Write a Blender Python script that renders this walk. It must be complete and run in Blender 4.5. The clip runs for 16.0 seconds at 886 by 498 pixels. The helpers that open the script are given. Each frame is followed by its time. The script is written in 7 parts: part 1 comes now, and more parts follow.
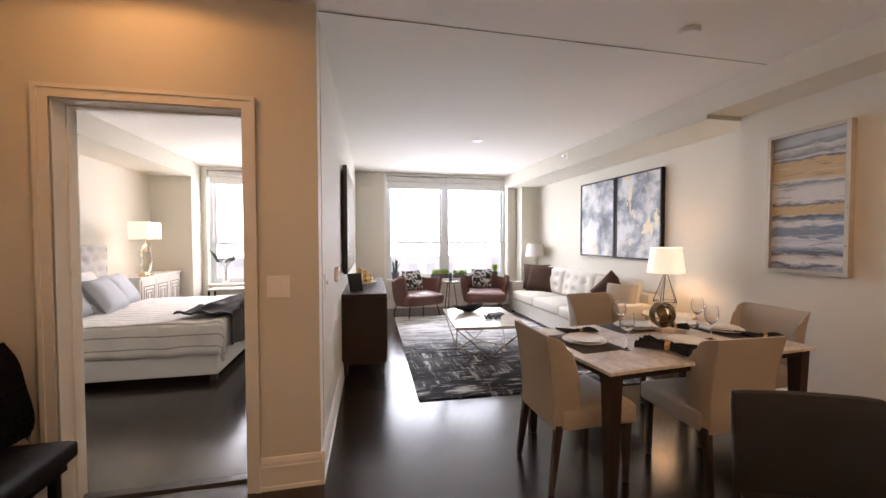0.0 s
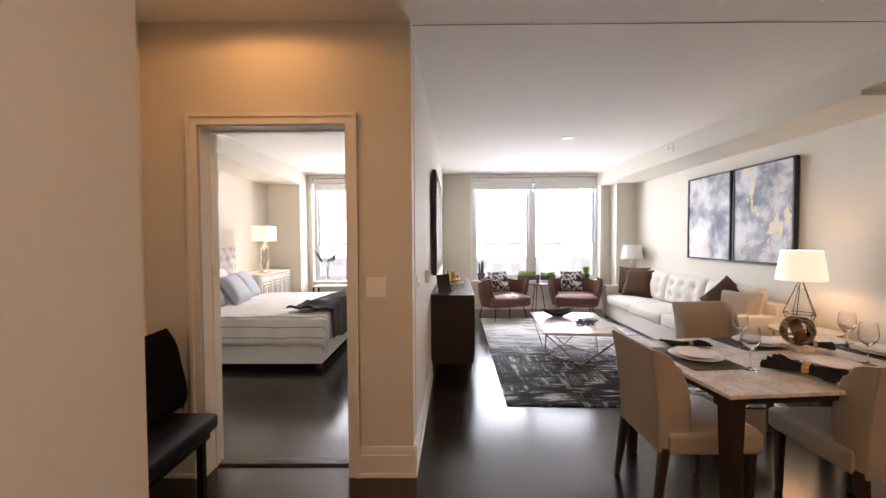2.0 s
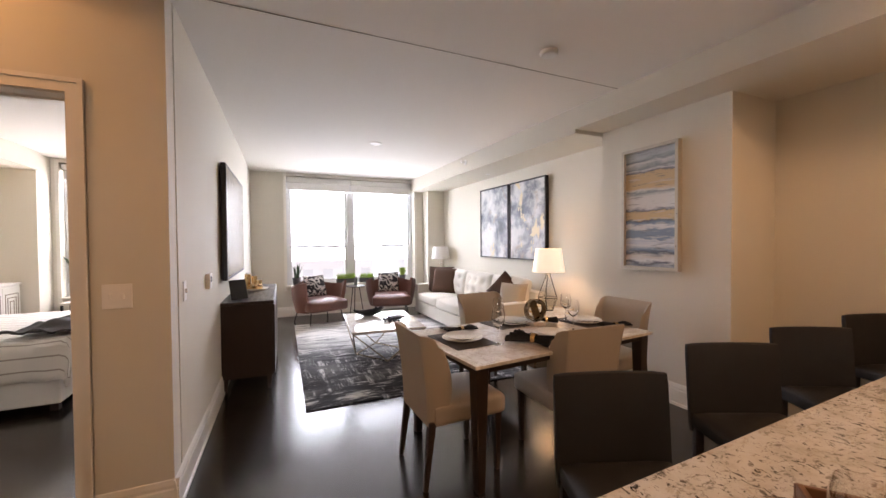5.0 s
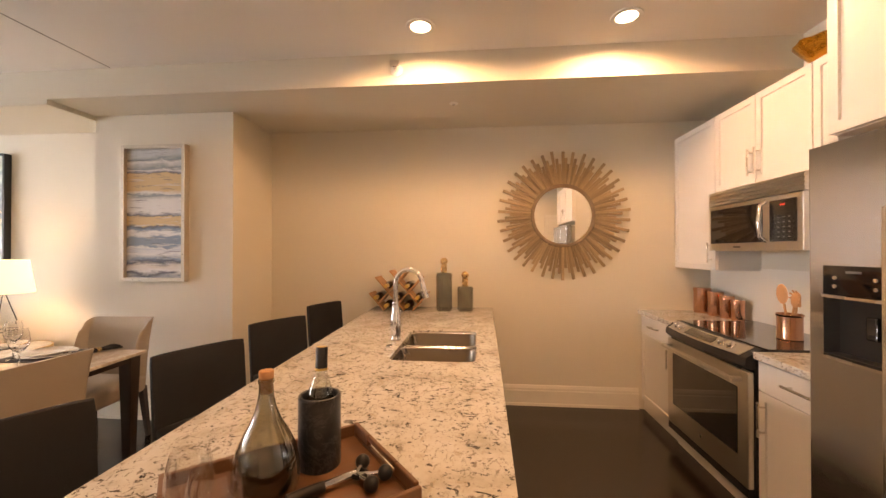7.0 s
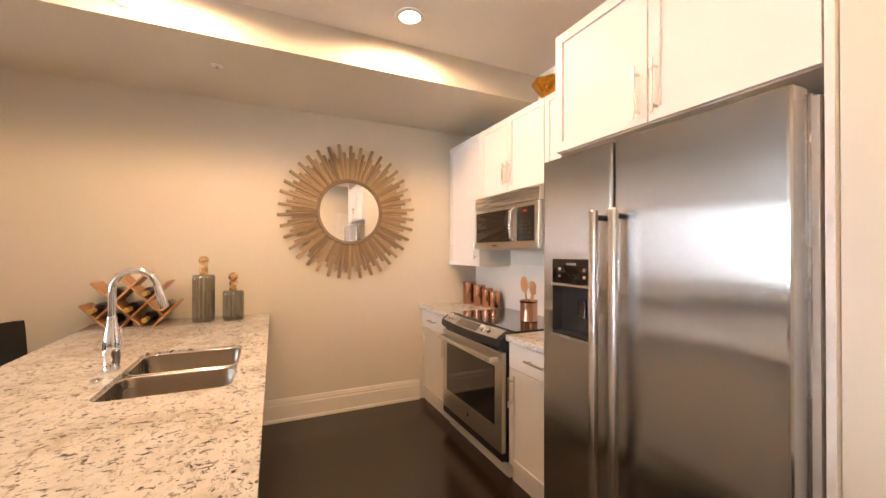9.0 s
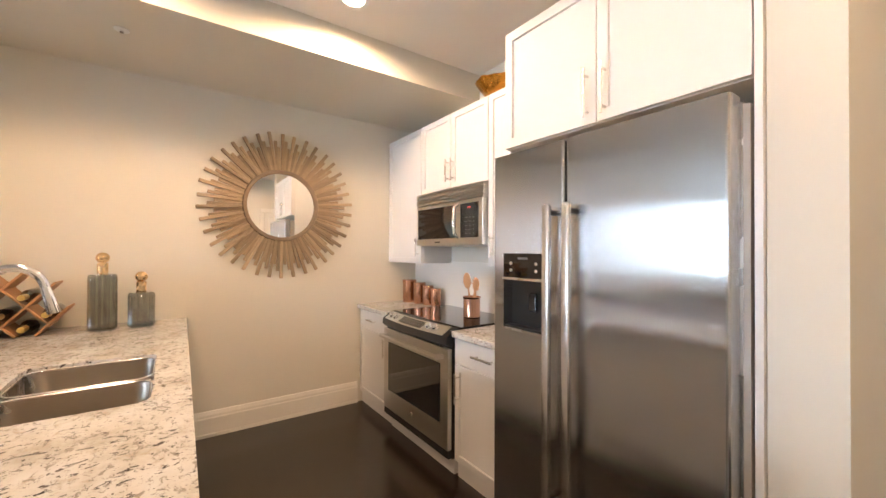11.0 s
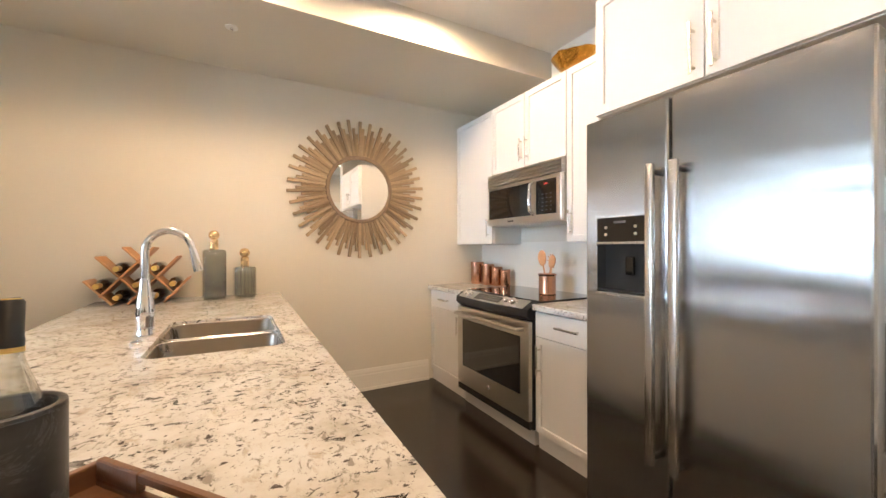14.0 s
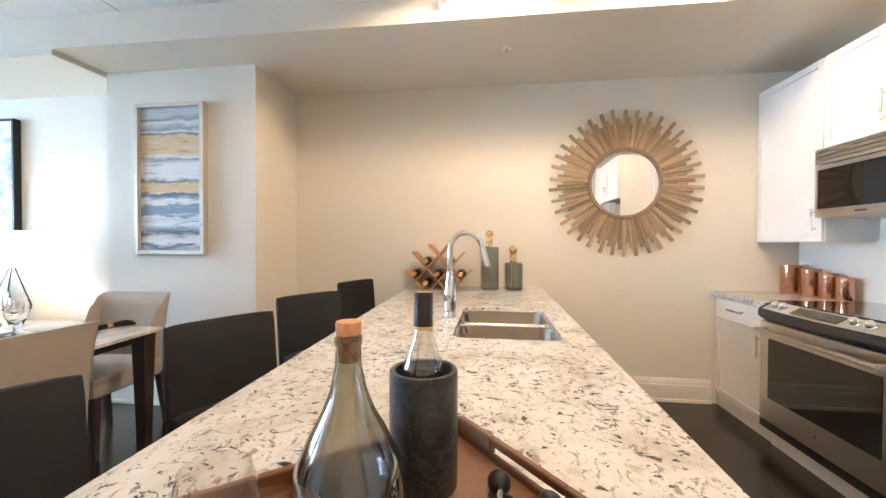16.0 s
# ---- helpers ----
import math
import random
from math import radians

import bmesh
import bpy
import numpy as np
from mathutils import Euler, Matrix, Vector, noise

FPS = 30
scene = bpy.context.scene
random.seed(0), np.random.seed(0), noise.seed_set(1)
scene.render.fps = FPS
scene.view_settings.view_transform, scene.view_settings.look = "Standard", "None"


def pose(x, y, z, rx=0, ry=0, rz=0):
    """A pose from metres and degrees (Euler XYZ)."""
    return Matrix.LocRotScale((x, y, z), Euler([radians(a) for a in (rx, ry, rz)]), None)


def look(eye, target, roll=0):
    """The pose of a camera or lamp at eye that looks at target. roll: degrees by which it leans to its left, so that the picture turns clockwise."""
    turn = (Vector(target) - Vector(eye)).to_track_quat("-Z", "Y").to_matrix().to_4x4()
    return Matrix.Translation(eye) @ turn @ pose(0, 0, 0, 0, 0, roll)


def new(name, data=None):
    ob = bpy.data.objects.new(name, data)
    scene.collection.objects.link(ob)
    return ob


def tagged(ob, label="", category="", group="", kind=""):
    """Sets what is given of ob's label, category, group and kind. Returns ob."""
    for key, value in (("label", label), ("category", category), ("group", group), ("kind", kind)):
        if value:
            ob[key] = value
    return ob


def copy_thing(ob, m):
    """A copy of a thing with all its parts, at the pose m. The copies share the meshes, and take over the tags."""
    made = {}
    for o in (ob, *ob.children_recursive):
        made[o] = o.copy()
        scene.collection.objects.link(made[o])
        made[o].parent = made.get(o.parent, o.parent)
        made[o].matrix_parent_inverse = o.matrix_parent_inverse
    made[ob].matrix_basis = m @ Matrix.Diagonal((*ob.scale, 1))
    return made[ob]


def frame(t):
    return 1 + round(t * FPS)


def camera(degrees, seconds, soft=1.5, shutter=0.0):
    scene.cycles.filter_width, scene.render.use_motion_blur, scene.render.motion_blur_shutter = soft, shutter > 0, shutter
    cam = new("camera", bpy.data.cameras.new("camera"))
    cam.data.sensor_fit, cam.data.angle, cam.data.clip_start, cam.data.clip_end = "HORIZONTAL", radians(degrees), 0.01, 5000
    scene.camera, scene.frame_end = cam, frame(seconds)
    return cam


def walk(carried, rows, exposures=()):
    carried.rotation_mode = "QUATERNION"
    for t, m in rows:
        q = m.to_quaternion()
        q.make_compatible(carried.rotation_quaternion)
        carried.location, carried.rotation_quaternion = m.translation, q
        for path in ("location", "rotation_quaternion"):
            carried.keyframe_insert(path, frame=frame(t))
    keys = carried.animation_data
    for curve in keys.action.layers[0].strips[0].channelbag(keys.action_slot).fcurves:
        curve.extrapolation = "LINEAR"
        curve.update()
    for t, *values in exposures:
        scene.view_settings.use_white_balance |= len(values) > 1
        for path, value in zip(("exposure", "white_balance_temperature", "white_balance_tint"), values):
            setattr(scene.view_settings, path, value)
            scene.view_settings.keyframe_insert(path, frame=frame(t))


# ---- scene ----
cam = camera(98.4, 16.0)
PATH = [
    (0, (0.238, -2.366, 1.47), (0.663, -0.412, 1.412), -0.1),
    (0.5, (0.208, -2.368, 1.49), (0.507, -0.391, 1.43), -0.2),
    (1, (0.191, -2.367, 1.506), (0.358, -0.375, 1.446), -0.2),
    (1.5, (0.193, -2.359, 1.522), (0.219, -0.361, 1.453), -0.2),
    (2, (0.204, -2.365, 1.494), (0.193, -0.366, 1.437), -0.3),
    (2.5, (0.23, -2.379, 1.492), (0.236, -0.38, 1.431), -0.2),
    (3, (0.249, -2.379, 1.518), (0.421, -0.387, 1.453), 0.1),
    (5.3, (0.503, -2.463, 1.456), (1.56, -0.766, 1.432), -0.2),
    (5.5, (0.507, -2.443, 1.456), (1.747, -0.874, 1.425), 0.2),
    (6, (0.579, -2.517, 1.419), (2.183, -1.322, 1.405), 0.5),
    (6.5, (0.632, -2.596, 1.398), (2.51, -1.908, 1.412), 0.5),
    (7, (0.718, -2.725, 1.428), (2.71, -2.541, 1.441), 0.0),
    (7.5, (0.778, -2.812, 1.425), (2.76, -3.08, 1.438), 0.1),
    (8, (0.816, -2.877, 1.412), (2.733, -3.447, 1.431), 0.2),
    (8.5, (0.85, -2.888, 1.397), (2.718, -3.602, 1.416), 0.1),
    (9, (0.902, -2.827, 1.404), (2.718, -3.666, 1.422), 0.2),
    (9.5, (0.922, -2.763, 1.387), (2.662, -3.749, 1.411), 0.2),
    (10, (0.942, -2.755, 1.38), (2.617, -3.848, 1.399), 0.0),
    (12.3, (1.05, -2.789, 1.386), (2.666, -3.966, 1.395), 0.1),
    (12.5, (1.052, -2.775, 1.348), (2.666, -3.956, 1.352), -0.0),
    (13, (1.044, -2.75, 1.291), (2.663, -3.925, 1.292), 0.1),
    (13.5, (1.052, -2.688, 1.268), (2.698, -3.823, 1.263), -0.1),
    (14, (1.057, -2.554, 1.245), (2.816, -3.505, 1.243), -0.1),
    (14.5, (1.066, -2.503, 1.26), (2.986, -3.077, 1.244), 0.0),
    (15, (1.074, -2.469, 1.263), (3.064, -2.669, 1.24), -0.1),
    (15.5, (1.078, -2.438, 1.244), (3.076, -2.353, 1.234), 0.1),
    (16, (1.068, -2.44, 1.265), (3.052, -2.186, 1.237), 0.2),
]

EXPOSURES = [(0, -0.43, 6850, 23.5), (5.5, -0.46, 6950, 24.5), (6.5, -0.14, 8150, 25), (7.5, 0.24, 7650, 21), (9, 0.45, 6600, 18), (10, 0.5, 6200, 15), (12.5, 0.45, 5250, 6), (14.5, 0.55, 5550, 6), (15.2, 0.6, 5350, 4), (16, 0.76, 5050, 4)]
walk(cam, [(t, look(eye, target, roll)) for t, eye, target, roll in PATH], EXPOSURES)

# ---- world, sun and lamps ----
world = bpy.data.worlds.new("world")
scene.world = world
world.use_nodes = True
wn = world.node_tree
sky = wn.nodes.new("ShaderNodeTexSky")
sky.sky_type = "NISHITA"
sky.sun_disc = False
sky.sun_elevation, sky.sun_rotation = radians(50), radians(200)
wn.links.new(sky.outputs[0], wn.nodes["Background"].inputs[0])
wn.nodes["Background"].inputs[1].default_value = 0.12


def lamp(name, kind, m, energy, color, size=0.0, size_y=0.0):
    data = bpy.data.lights.new(name, kind)
    data.energy, data.color = energy, color
    if kind == "AREA":
        data.shape, data.size, data.size_y = "RECTANGLE", size, size_y or size
    elif kind == "SPOT":
        data.spot_size, data.spot_blend, data.shadow_soft_size = radians(size_y), 0.25, size
    elif kind == "SUN":
        data.angle = radians(size)
    else:
        data.shadow_soft_size = size
    ob = new(name, data)
    ob.matrix_world = m
    return ob


WARM = (1.0, 0.62, 0.33)
lamp("sun", "SUN", look((0, 0, 30), (4, 14, 0)), 5.0, (1, 0.96, 0.9), 0.5)
# daylight in the two window openings
lamp("window_light", "AREA", look((2.1, 6.35, 2.1), (2.1, 0, 0.3)), 310, (0.79, 0.90, 1.0), 3.2, 2.2)
lamp("bedroom_window_light", "AREA", look((-1.7, 6.35, 2.1), (-1.9, 0, 0.3)), 290, (0.88, 0.94, 1.0), 2.3, 2.2)
# recessed lamps; the x 1.6 one is unseen, added to fill the upper wall
for dx, dy, e in ((3.05, -2.37, 72), (3.06, -3.60, 74), (1.6, -2.45, 45), (0.3, -3.4, 68)):
    lamp("downlight", "SPOT", look((dx, dy, 2.80), (dx, dy, 0)), e, WARM, 0.11, 174)
lamp("alcove_downlight", "SPOT", look((-0.85, -0.48, 2.80), (-0.85, -0.48, 0)), 19, (1.0, 0.50, 0.18), 0.05, 174)

# ---- materials ----


def mat(name, color, rough=0.5, metal=0.0, var=0.06, scale=6.0, bump=0.0, bump_scale=60.0, coat=0.0, stretch=(1, 1, 1), trans=0.0, ior=1.45, sheen=0.0, rough_var=0.08):
    """A plain material with variation at two scales and fine relief."""
    m = bpy.data.materials.new(name)
    m.use_nodes = True
    nt = m.node_tree
    N, L = nt.nodes, nt.links
    b = N["Principled BSDF"]
    b.inputs["Roughness"].default_value, b.inputs["Metallic"].default_value = rough, metal
    b.inputs["Coat Weight"].default_value, b.inputs["Transmission Weight"].default_value, b.inputs["IOR"].default_value = coat, trans, ior
    b.inputs["Sheen Weight"].default_value = sheen
    tc = N.new("ShaderNodeTexCoord")
    mp = N.new("ShaderNodeMapping")
    mp.inputs["Scale"].default_value = stretch
    L.new(tc.outputs["Object"], mp.inputs[0])
    n1 = N.new("ShaderNodeTexNoise")
    n1.inputs["Scale"].default_value, n1.inputs["Detail"].default_value = scale, 6
    n2 = N.new("ShaderNodeTexNoise")
    n2.inputs["Scale"].default_value, n2.inputs["Detail"].default_value = bump_scale, 4
    L.new(mp.outputs[0], n1.inputs[0])
    L.new(mp.outputs[0], n2.inputs[0])
    mix = N.new("ShaderNodeMix")
    mix.data_type = "RGBA"
    mix.inputs["A"].default_value = (*[c * (1 - var) for c in color], 1)
    mix.inputs["B"].default_value = (*[min(1, c * (1 + var)) for c in color], 1)
    add = N.new("ShaderNodeMath")
    add.operation = "MULTIPLY_ADD"
    add.inputs[1].default_value = 0.4
    L.new(n2.outputs[0], add.inputs[0])
    sc = N.new("ShaderNodeMath")
    sc.operation = "MULTIPLY"
    sc.inputs[1].default_value = 0.6
    L.new(n1.outputs[0], sc.inputs[0])
    L.new(sc.outputs[0], add.inputs[2])
    L.new(add.outputs[0], mix.inputs["Factor"])
    L.new(mix.outputs["Result"], b.inputs["Base Color"])
    rr = N.new("ShaderNodeMapRange")
    rr.inputs["From Min"].default_value, rr.inputs["From Max"].default_value = 0.3, 0.7
    rr.inputs["To Min"].default_value, rr.inputs["To Max"].default_value = max(0.0, rough - rough_var), min(1.0, rough + rough_var)
    L.new(n1.outputs[0], rr.inputs[0])
    if rough_var > 0:
        L.new(rr.outputs[0], b.inputs["Roughness"])
    if bump:
        bp = N.new("ShaderNodeBump")
        bp.inputs["Strength"].default_value, bp.inputs["Distance"].default_value = bump, 0.004
        L.new(n2.outputs[0], bp.inputs["Height"])
        L.new(bp.outputs[0], b.inputs["Normal"])
    return m


def glow(name, color, strength):
    m = bpy.data.materials.new(name)
    m.use_nodes = True
    b = m.node_tree.nodes["Principled BSDF"]
    b.inputs["Base Color"].default_value = (*color, 1)
    b.inputs["Emission Color"].default_value = (*color, 1)
    b.inputs["Emission Strength"].default_value = strength
    return m


M_WALL = mat("wall_paint", (0.72, 0.678, 0.583), 0.75, var=0.02, scale=1.5, bump=0.08, bump_scale=220)
M_CEIL = mat("ceiling_paint", (0.84, 0.805, 0.745), 0.85, var=0.02, scale=1.2, bump=0.06, bump_scale=240)
M_TRIM = mat("trim_paint", (0.81, 0.775, 0.70), 0.35, var=0.02, scale=3, bump=0.03, bump_scale=150)
M_FLOOR = mat("dark_wood_floor", (0.019, 0.0125, 0.009), 0.20, var=0.25, scale=3, bump=0.004, bump_scale=30, stretch=(1, 0.12, 1), rough_var=0.012)
M_FLOOR.node_tree.nodes["Principled BSDF"].inputs["Specular IOR Level"].default_value = 0.85
M_CABINET = mat("white_cabinet_paint", (0.76, 0.745, 0.715), 0.38, var=0.015, scale=3, bump=0.008, bump_scale=120)
M_STEEL = mat("brushed_stainless_steel", (0.52, 0.515, 0.51), 0.20, 1.0, var=0.02, scale=1.2, bump=0.0, bump_scale=300, stretch=(1, 1, 3), rough_var=0.015)
_b = M_STEEL.node_tree.nodes["Principled BSDF"]
_t = M_STEEL.node_tree.nodes.new("ShaderNodeTangent")
_t.direction_type, _t.axis = "RADIAL", "Z"
M_STEEL.node_tree.links.new(_t.outputs[0], _b.inputs["Tangent"])
_b.inputs["Anisotropic"].default_value = 1.0
_c, _m, _w, _p = (M_STEEL.node_tree.nodes.new(k) for k in ("ShaderNodeTexCoord", "ShaderNodeMapping", "ShaderNodeTexNoise", "ShaderNodeBump"))
_m.inputs["Scale"].default_value = (0.9, 1.0, 3.2)
_w.inputs["Scale"].default_value, _w.inputs["Detail"].default_value = 1.6, 1.5
_p.inputs["Strength"].default_value, _p.inputs["Distance"].default_value = 0.35, 0.012
M_STEEL.node_tree.links.new(_c.outputs["Object"], _m.inputs[0])
M_STEEL.node_tree.links.new(_m.outputs[0], _w.inputs[0])
M_STEEL.node_tree.links.new(_w.outputs[0], _p.inputs["Height"])
M_STEEL.node_tree.links.new(_p.outputs[0], _b.inputs["Normal"])
M_APPLIANCE = mat("satin_appliance_steel", (0.60, 0.575, 0.53), 0.3, 1.0, var=0.03, scale=2, rough_var=0.02)
M_HANDLE = mat("satin_steel_handle", (0.78, 0.77, 0.76), 0.24, 1.0, var=0.03, rough_var=0.03)
M_FRIDGESIDE = mat("beige_grey_fridge_side", (0.42, 0.40, 0.365), 0.5, var=0.05, scale=4)
M_CHROME = mat("polished_chrome", (0.80, 0.80, 0.82), 0.06, 1.0, var=0.02, rough_var=0.02)
M_NICKEL = mat("satin_nickel", (0.68, 0.65, 0.60), 0.28, 1.0, var=0.05, rough_var=0.05)
M_BLACKGLASS = mat("black_glass", (0.008, 0.008, 0.009), 0.05, coat=0.6, var=0.1, rough_var=0.02)
M_BLACKPLASTIC = mat("black_plastic", (0.015, 0.015, 0.016), 0.4, var=0.1)
M_COPPER = mat("hammered_copper", (0.56, 0.31, 0.20), 0.2, 1.0, var=0.05, scale=12, bump=0.012, bump_scale=90, rough_var=0.04)
M_BRASS = mat("brushed_gold", (0.74, 0.52, 0.26), 0.25, 1.0, var=0.08, scale=14, bump=0.05)
M_GOLDLEAF = mat("crumpled_gold_glaze", (0.75, 0.38, 0.06), 0.22, 1.0, var=0.4, scale=30, bump=0.8, bump_scale=45)
M_ESPRESSO = mat("espresso_wood", (0.030, 0.017, 0.013), 0.36, var=0.35, scale=5, bump=0.1, bump_scale=40, stretch=(8, 1, 1))
M_WALNUT = mat("dark_walnut", (0.042, 0.027, 0.020), 0.38, var=0.35, scale=6, bump=0.12, bump_scale=40, stretch=(6, 6, 0.8))
M_ACACIA = mat("acacia_wood", (0.15, 0.068, 0.030), 0.42, var=0.35, scale=8, bump=0.15, bump_scale=50, stretch=(1, 7, 7))
M_RACK = mat("tan_rack_wood", (0.46, 0.25, 0.11), 0.5, var=0.3, scale=9, bump=0.12, bump_scale=50, stretch=(7, 1, 1))
M_DRIFT = mat("driftwood", (0.39, 0.29, 0.175), 0.75, var=0.35, scale=12, bump=0.35, bump_scale=60, stretch=(6, 6, 6))
M_DRIFTRING = mat("dark_driftwood", (0.22, 0.155, 0.10), 0.75, var=0.35, scale=12, bump=0.35, bump_scale=60, stretch=(6, 6, 6))
oi = M_DRIFT.node_tree.nodes.new("ShaderNodeObjectInfo")
orr = M_DRIFT.node_tree.nodes.new("ShaderNodeMapRange")
orr.inputs["To Min"].default_value, orr.inputs["To Max"].default_value = 0.62, 1.2
omx = M_DRIFT.node_tree.nodes.new("ShaderNodeVectorMath")
omx.operation = "SCALE"
M_DRIFT.node_tree.links.new(oi.outputs["Random"], orr.inputs[0])
M_DRIFT.node_tree.links.new(orr.outputs[0], omx.inputs["Scale"])
M_DRIFT.node_tree.links.new(M_DRIFT.node_tree.nodes["Principled BSDF"].inputs["Base Color"].links[0].from_socket, omx.inputs[0])
M_DRIFT.node_tree.links.new(omx.outputs[0], M_DRIFT.node_tree.nodes["Principled BSDF"].inputs["Base Color"])
M_LINEN = mat("beige_linen", (0.42, 0.36, 0.29), 0.9, var=0.10, scale=4, bump=0.25, bump_scale=420, sheen=0.08)
M_SOFA = mat("cream_upholstery", (0.70, 0.66, 0.59), 0.9, var=0.05, scale=4, bump=0.2, bump_scale=380, sheen=0.08)
M_VELVET = mat("chocolate_velvet", (0.080, 0.038, 0.021), 0.85, var=0.3, scale=9, bump=0.2, bump_scale=200, sheen=0.0)
M_LEATHER = mat("cognac_leather", (0.14, 0.058, 0.042), 0.42, var=0.15, scale=6, bump=0.15, bump_scale=180)
M_BLACKLEATHER = mat("black_leather", (0.010, 0.009, 0.009), 0.5, var=0.2, scale=6, bump=0.2, bump_scale=160)
M_BLACKLEATHER.node_tree.nodes["Principled BSDF"].inputs["Specular IOR Level"].default_value = 0.25
M_STOOL = mat("charcoal_leather", (0.015, 0.0135, 0.013), 0.62, var=0.15, scale=5, bump=0.15, bump_scale=220)
M_BLACKMETAL = mat("black_metal", (0.015, 0.014, 0.014), 0.4, 0.8, var=0.1)
M_CERAMIC = mat("white_ceramic", (0.80, 0.76, 0.69), 0.18, var=0.02, coat=0.3)
M_NAPKIN = mat("black_napkin", (0.012, 0.012, 0.013), 0.9, var=0.2, scale=10, bump=0.3, bump_scale=250)
M_MAT = mat("charcoal_placemat", (0.075, 0.066, 0.060), 0.85, var=0.2, scale=30, bump=0.4, bump_scale=300)
M_CORK = mat("cork", (0.50, 0.25, 0.11), 0.85, var=0.3, scale=60, bump=0.4, bump_scale=120)
M_SOIL = mat("soil", (0.03, 0.022, 0.016), 0.95, var=0.4, scale=40, bump=0.6)
M_POT = mat("grey_planter", (0.10, 0.10, 0.10), 0.7, var=0.15, scale=10, bump=0.15)
M_LEAF = mat("green_leaf", (0.10, 0.22, 0.04), 0.5, var=0.35, scale=14, bump=0.1)
M_LIME = mat("lime_leaf", (0.28, 0.42, 0.06), 0.5, var=0.3, scale=14, bump=0.1)
M_DARKLEAF = mat("dark_leaf", (0.035, 0.075, 0.035), 0.45, var=0.3, scale=14, bump=0.1)
M_BLIND = mat("white_roller_fabric", (0.80, 0.79, 0.76), 0.8, var=0.02, scale=10, bump=0.1, bump_scale=300)
M_WINFRAME = mat("white_window_frame", (0.72, 0.73, 0.74), 0.4, var=0.02)
M_SHEET = mat("white_bed_linen", (0.80, 0.79, 0.77), 0.9, var=0.03, scale=5, bump=0.25, bump_scale=60)
M_SHAM = mat("blue_grey_cotton", (0.45, 0.47, 0.50), 0.9, var=0.06, scale=6, bump=0.2, bump_scale=150)
M_HEADBOARD = mat("pale_grey_upholstery", (0.62, 0.60, 0.57), 0.85, var=0.05, scale=5, bump=0.2, bump_scale=250)
M_THROW = mat("dark_grey_throw", (0.036, 0.029, 0.027), 0.9, var=0.6, scale=16, bump=0.5, bump_scale=60)
M_PLATE = mat("switch_plate", (0.92, 0.90, 0.86), 0.35, var=0.02)


def glass(name, color, rough=0.0, ior=1.45):
    m = bpy.data.materials.new(name)
    m.use_nodes = True
    b = m.node_tree.nodes["Principled BSDF"]
    b.inputs["Base Color"].default_value = (*color, 1)
    b.inputs["Roughness"].default_value, b.inputs["Transmission Weight"].default_value, b.inputs["IOR"].default_value = rough, 1.0, ior
    return m


M_GLASS = glass("clear_glass", (0.99, 0.99, 0.99), 0.0, 1.45)


def thin_glass(name, tint, gloss=1.0, rough=0.02):
    """Thin-walled glass: clear through, with Fresnel reflections."""
    m = bpy.data.materials.new(name)
    m.use_nodes = True
    nt = m.node_tree
    nt.nodes.remove(nt.nodes["Principled BSDF"])
    tr, gl, mx, lw, pw, ad = (nt.nodes.new(k) for k in ("ShaderNodeBsdfTransparent", "ShaderNodeBsdfGlossy", "ShaderNodeMixShader", "ShaderNodeLayerWeight", "ShaderNodeMath", "ShaderNodeMath"))
    tr.inputs[0].default_value = (*tint, 1)
    gl.inputs["Color"].default_value = (gloss, gloss, gloss, 1)
    gl.inputs["Roughness"].default_value = rough
    lw.inputs[0].default_value = 0.5
    pw.operation, ad.operation = "POWER", "MULTIPLY_ADD"
    pw.inputs[1].default_value, ad.inputs[1].default_value, ad.inputs[2].default_value = 2.6, 0.8, 0.12
    nt.links.new(lw.outputs["Facing"], pw.inputs[0])
    nt.links.new(pw.outputs[0], ad.inputs[0])
    nt.links.new(ad.outputs[0], mx.inputs[0])
    nt.links.new(tr.outputs[0], mx.inputs[1])
    nt.links.new(gl.outputs[0], mx.inputs[2])
    nt.links.new(mx.outputs[0], nt.nodes["Material Output"].inputs[0])
    return m


M_THIN = thin_glass("thin_clear_glass", (0.97, 0.97, 0.96))
M_GREENGLASS = thin_glass("olive_glass", (0.57, 0.555, 0.45))
M_BOTTLEGLASS = thin_glass("pale_bottle_glass", (0.86, 0.87, 0.84))
M_GREYGLASS = thin_glass("ribbed_grey_glass", (0.60, 0.60, 0.575), 1.0, 0.10)
_n = M_GREYGLASS.node_tree
_v, _tc, _mp, _bp = (_n.nodes.new(k) for k in ("ShaderNodeTexVoronoi", "ShaderNodeTexCoord", "ShaderNodeMapping", "ShaderNodeBump"))
_v.inputs["Scale"].default_value, _v.inputs["Randomness"].default_value = 95.0, 0.15
_mp.inputs["Scale"].default_value = (0.55, 0.55, 1.3)
_mp.inputs["Rotation"].default_value = (0.0, 0.0, 0.6)
_bp.inputs["Strength"].default_value, _bp.inputs["Distance"].default_value = 0.9, 0.003
_n.links.new(_tc.outputs["Object"], _mp.inputs[0])
_n.links.new(_mp.outputs[0], _v.inputs["Vector"])
_n.links.new(_v.outputs["Distance"], _bp.inputs["Height"])
for _q in _n.nodes:
    if _q.bl_idname == "ShaderNodeBsdfGlossy":
        _n.links.new(_bp.outputs[0], _q.inputs["Normal"])
        _q.inputs["Roughness"].default_value = 0.14
M_PANE = glass("window_glass", (1, 1, 1), 0, 1.02)
M_MIRROR = mat("mirror", (0.92, 0.92, 0.91), 0.01, 1.0, var=0.0, rough_var=0.0)
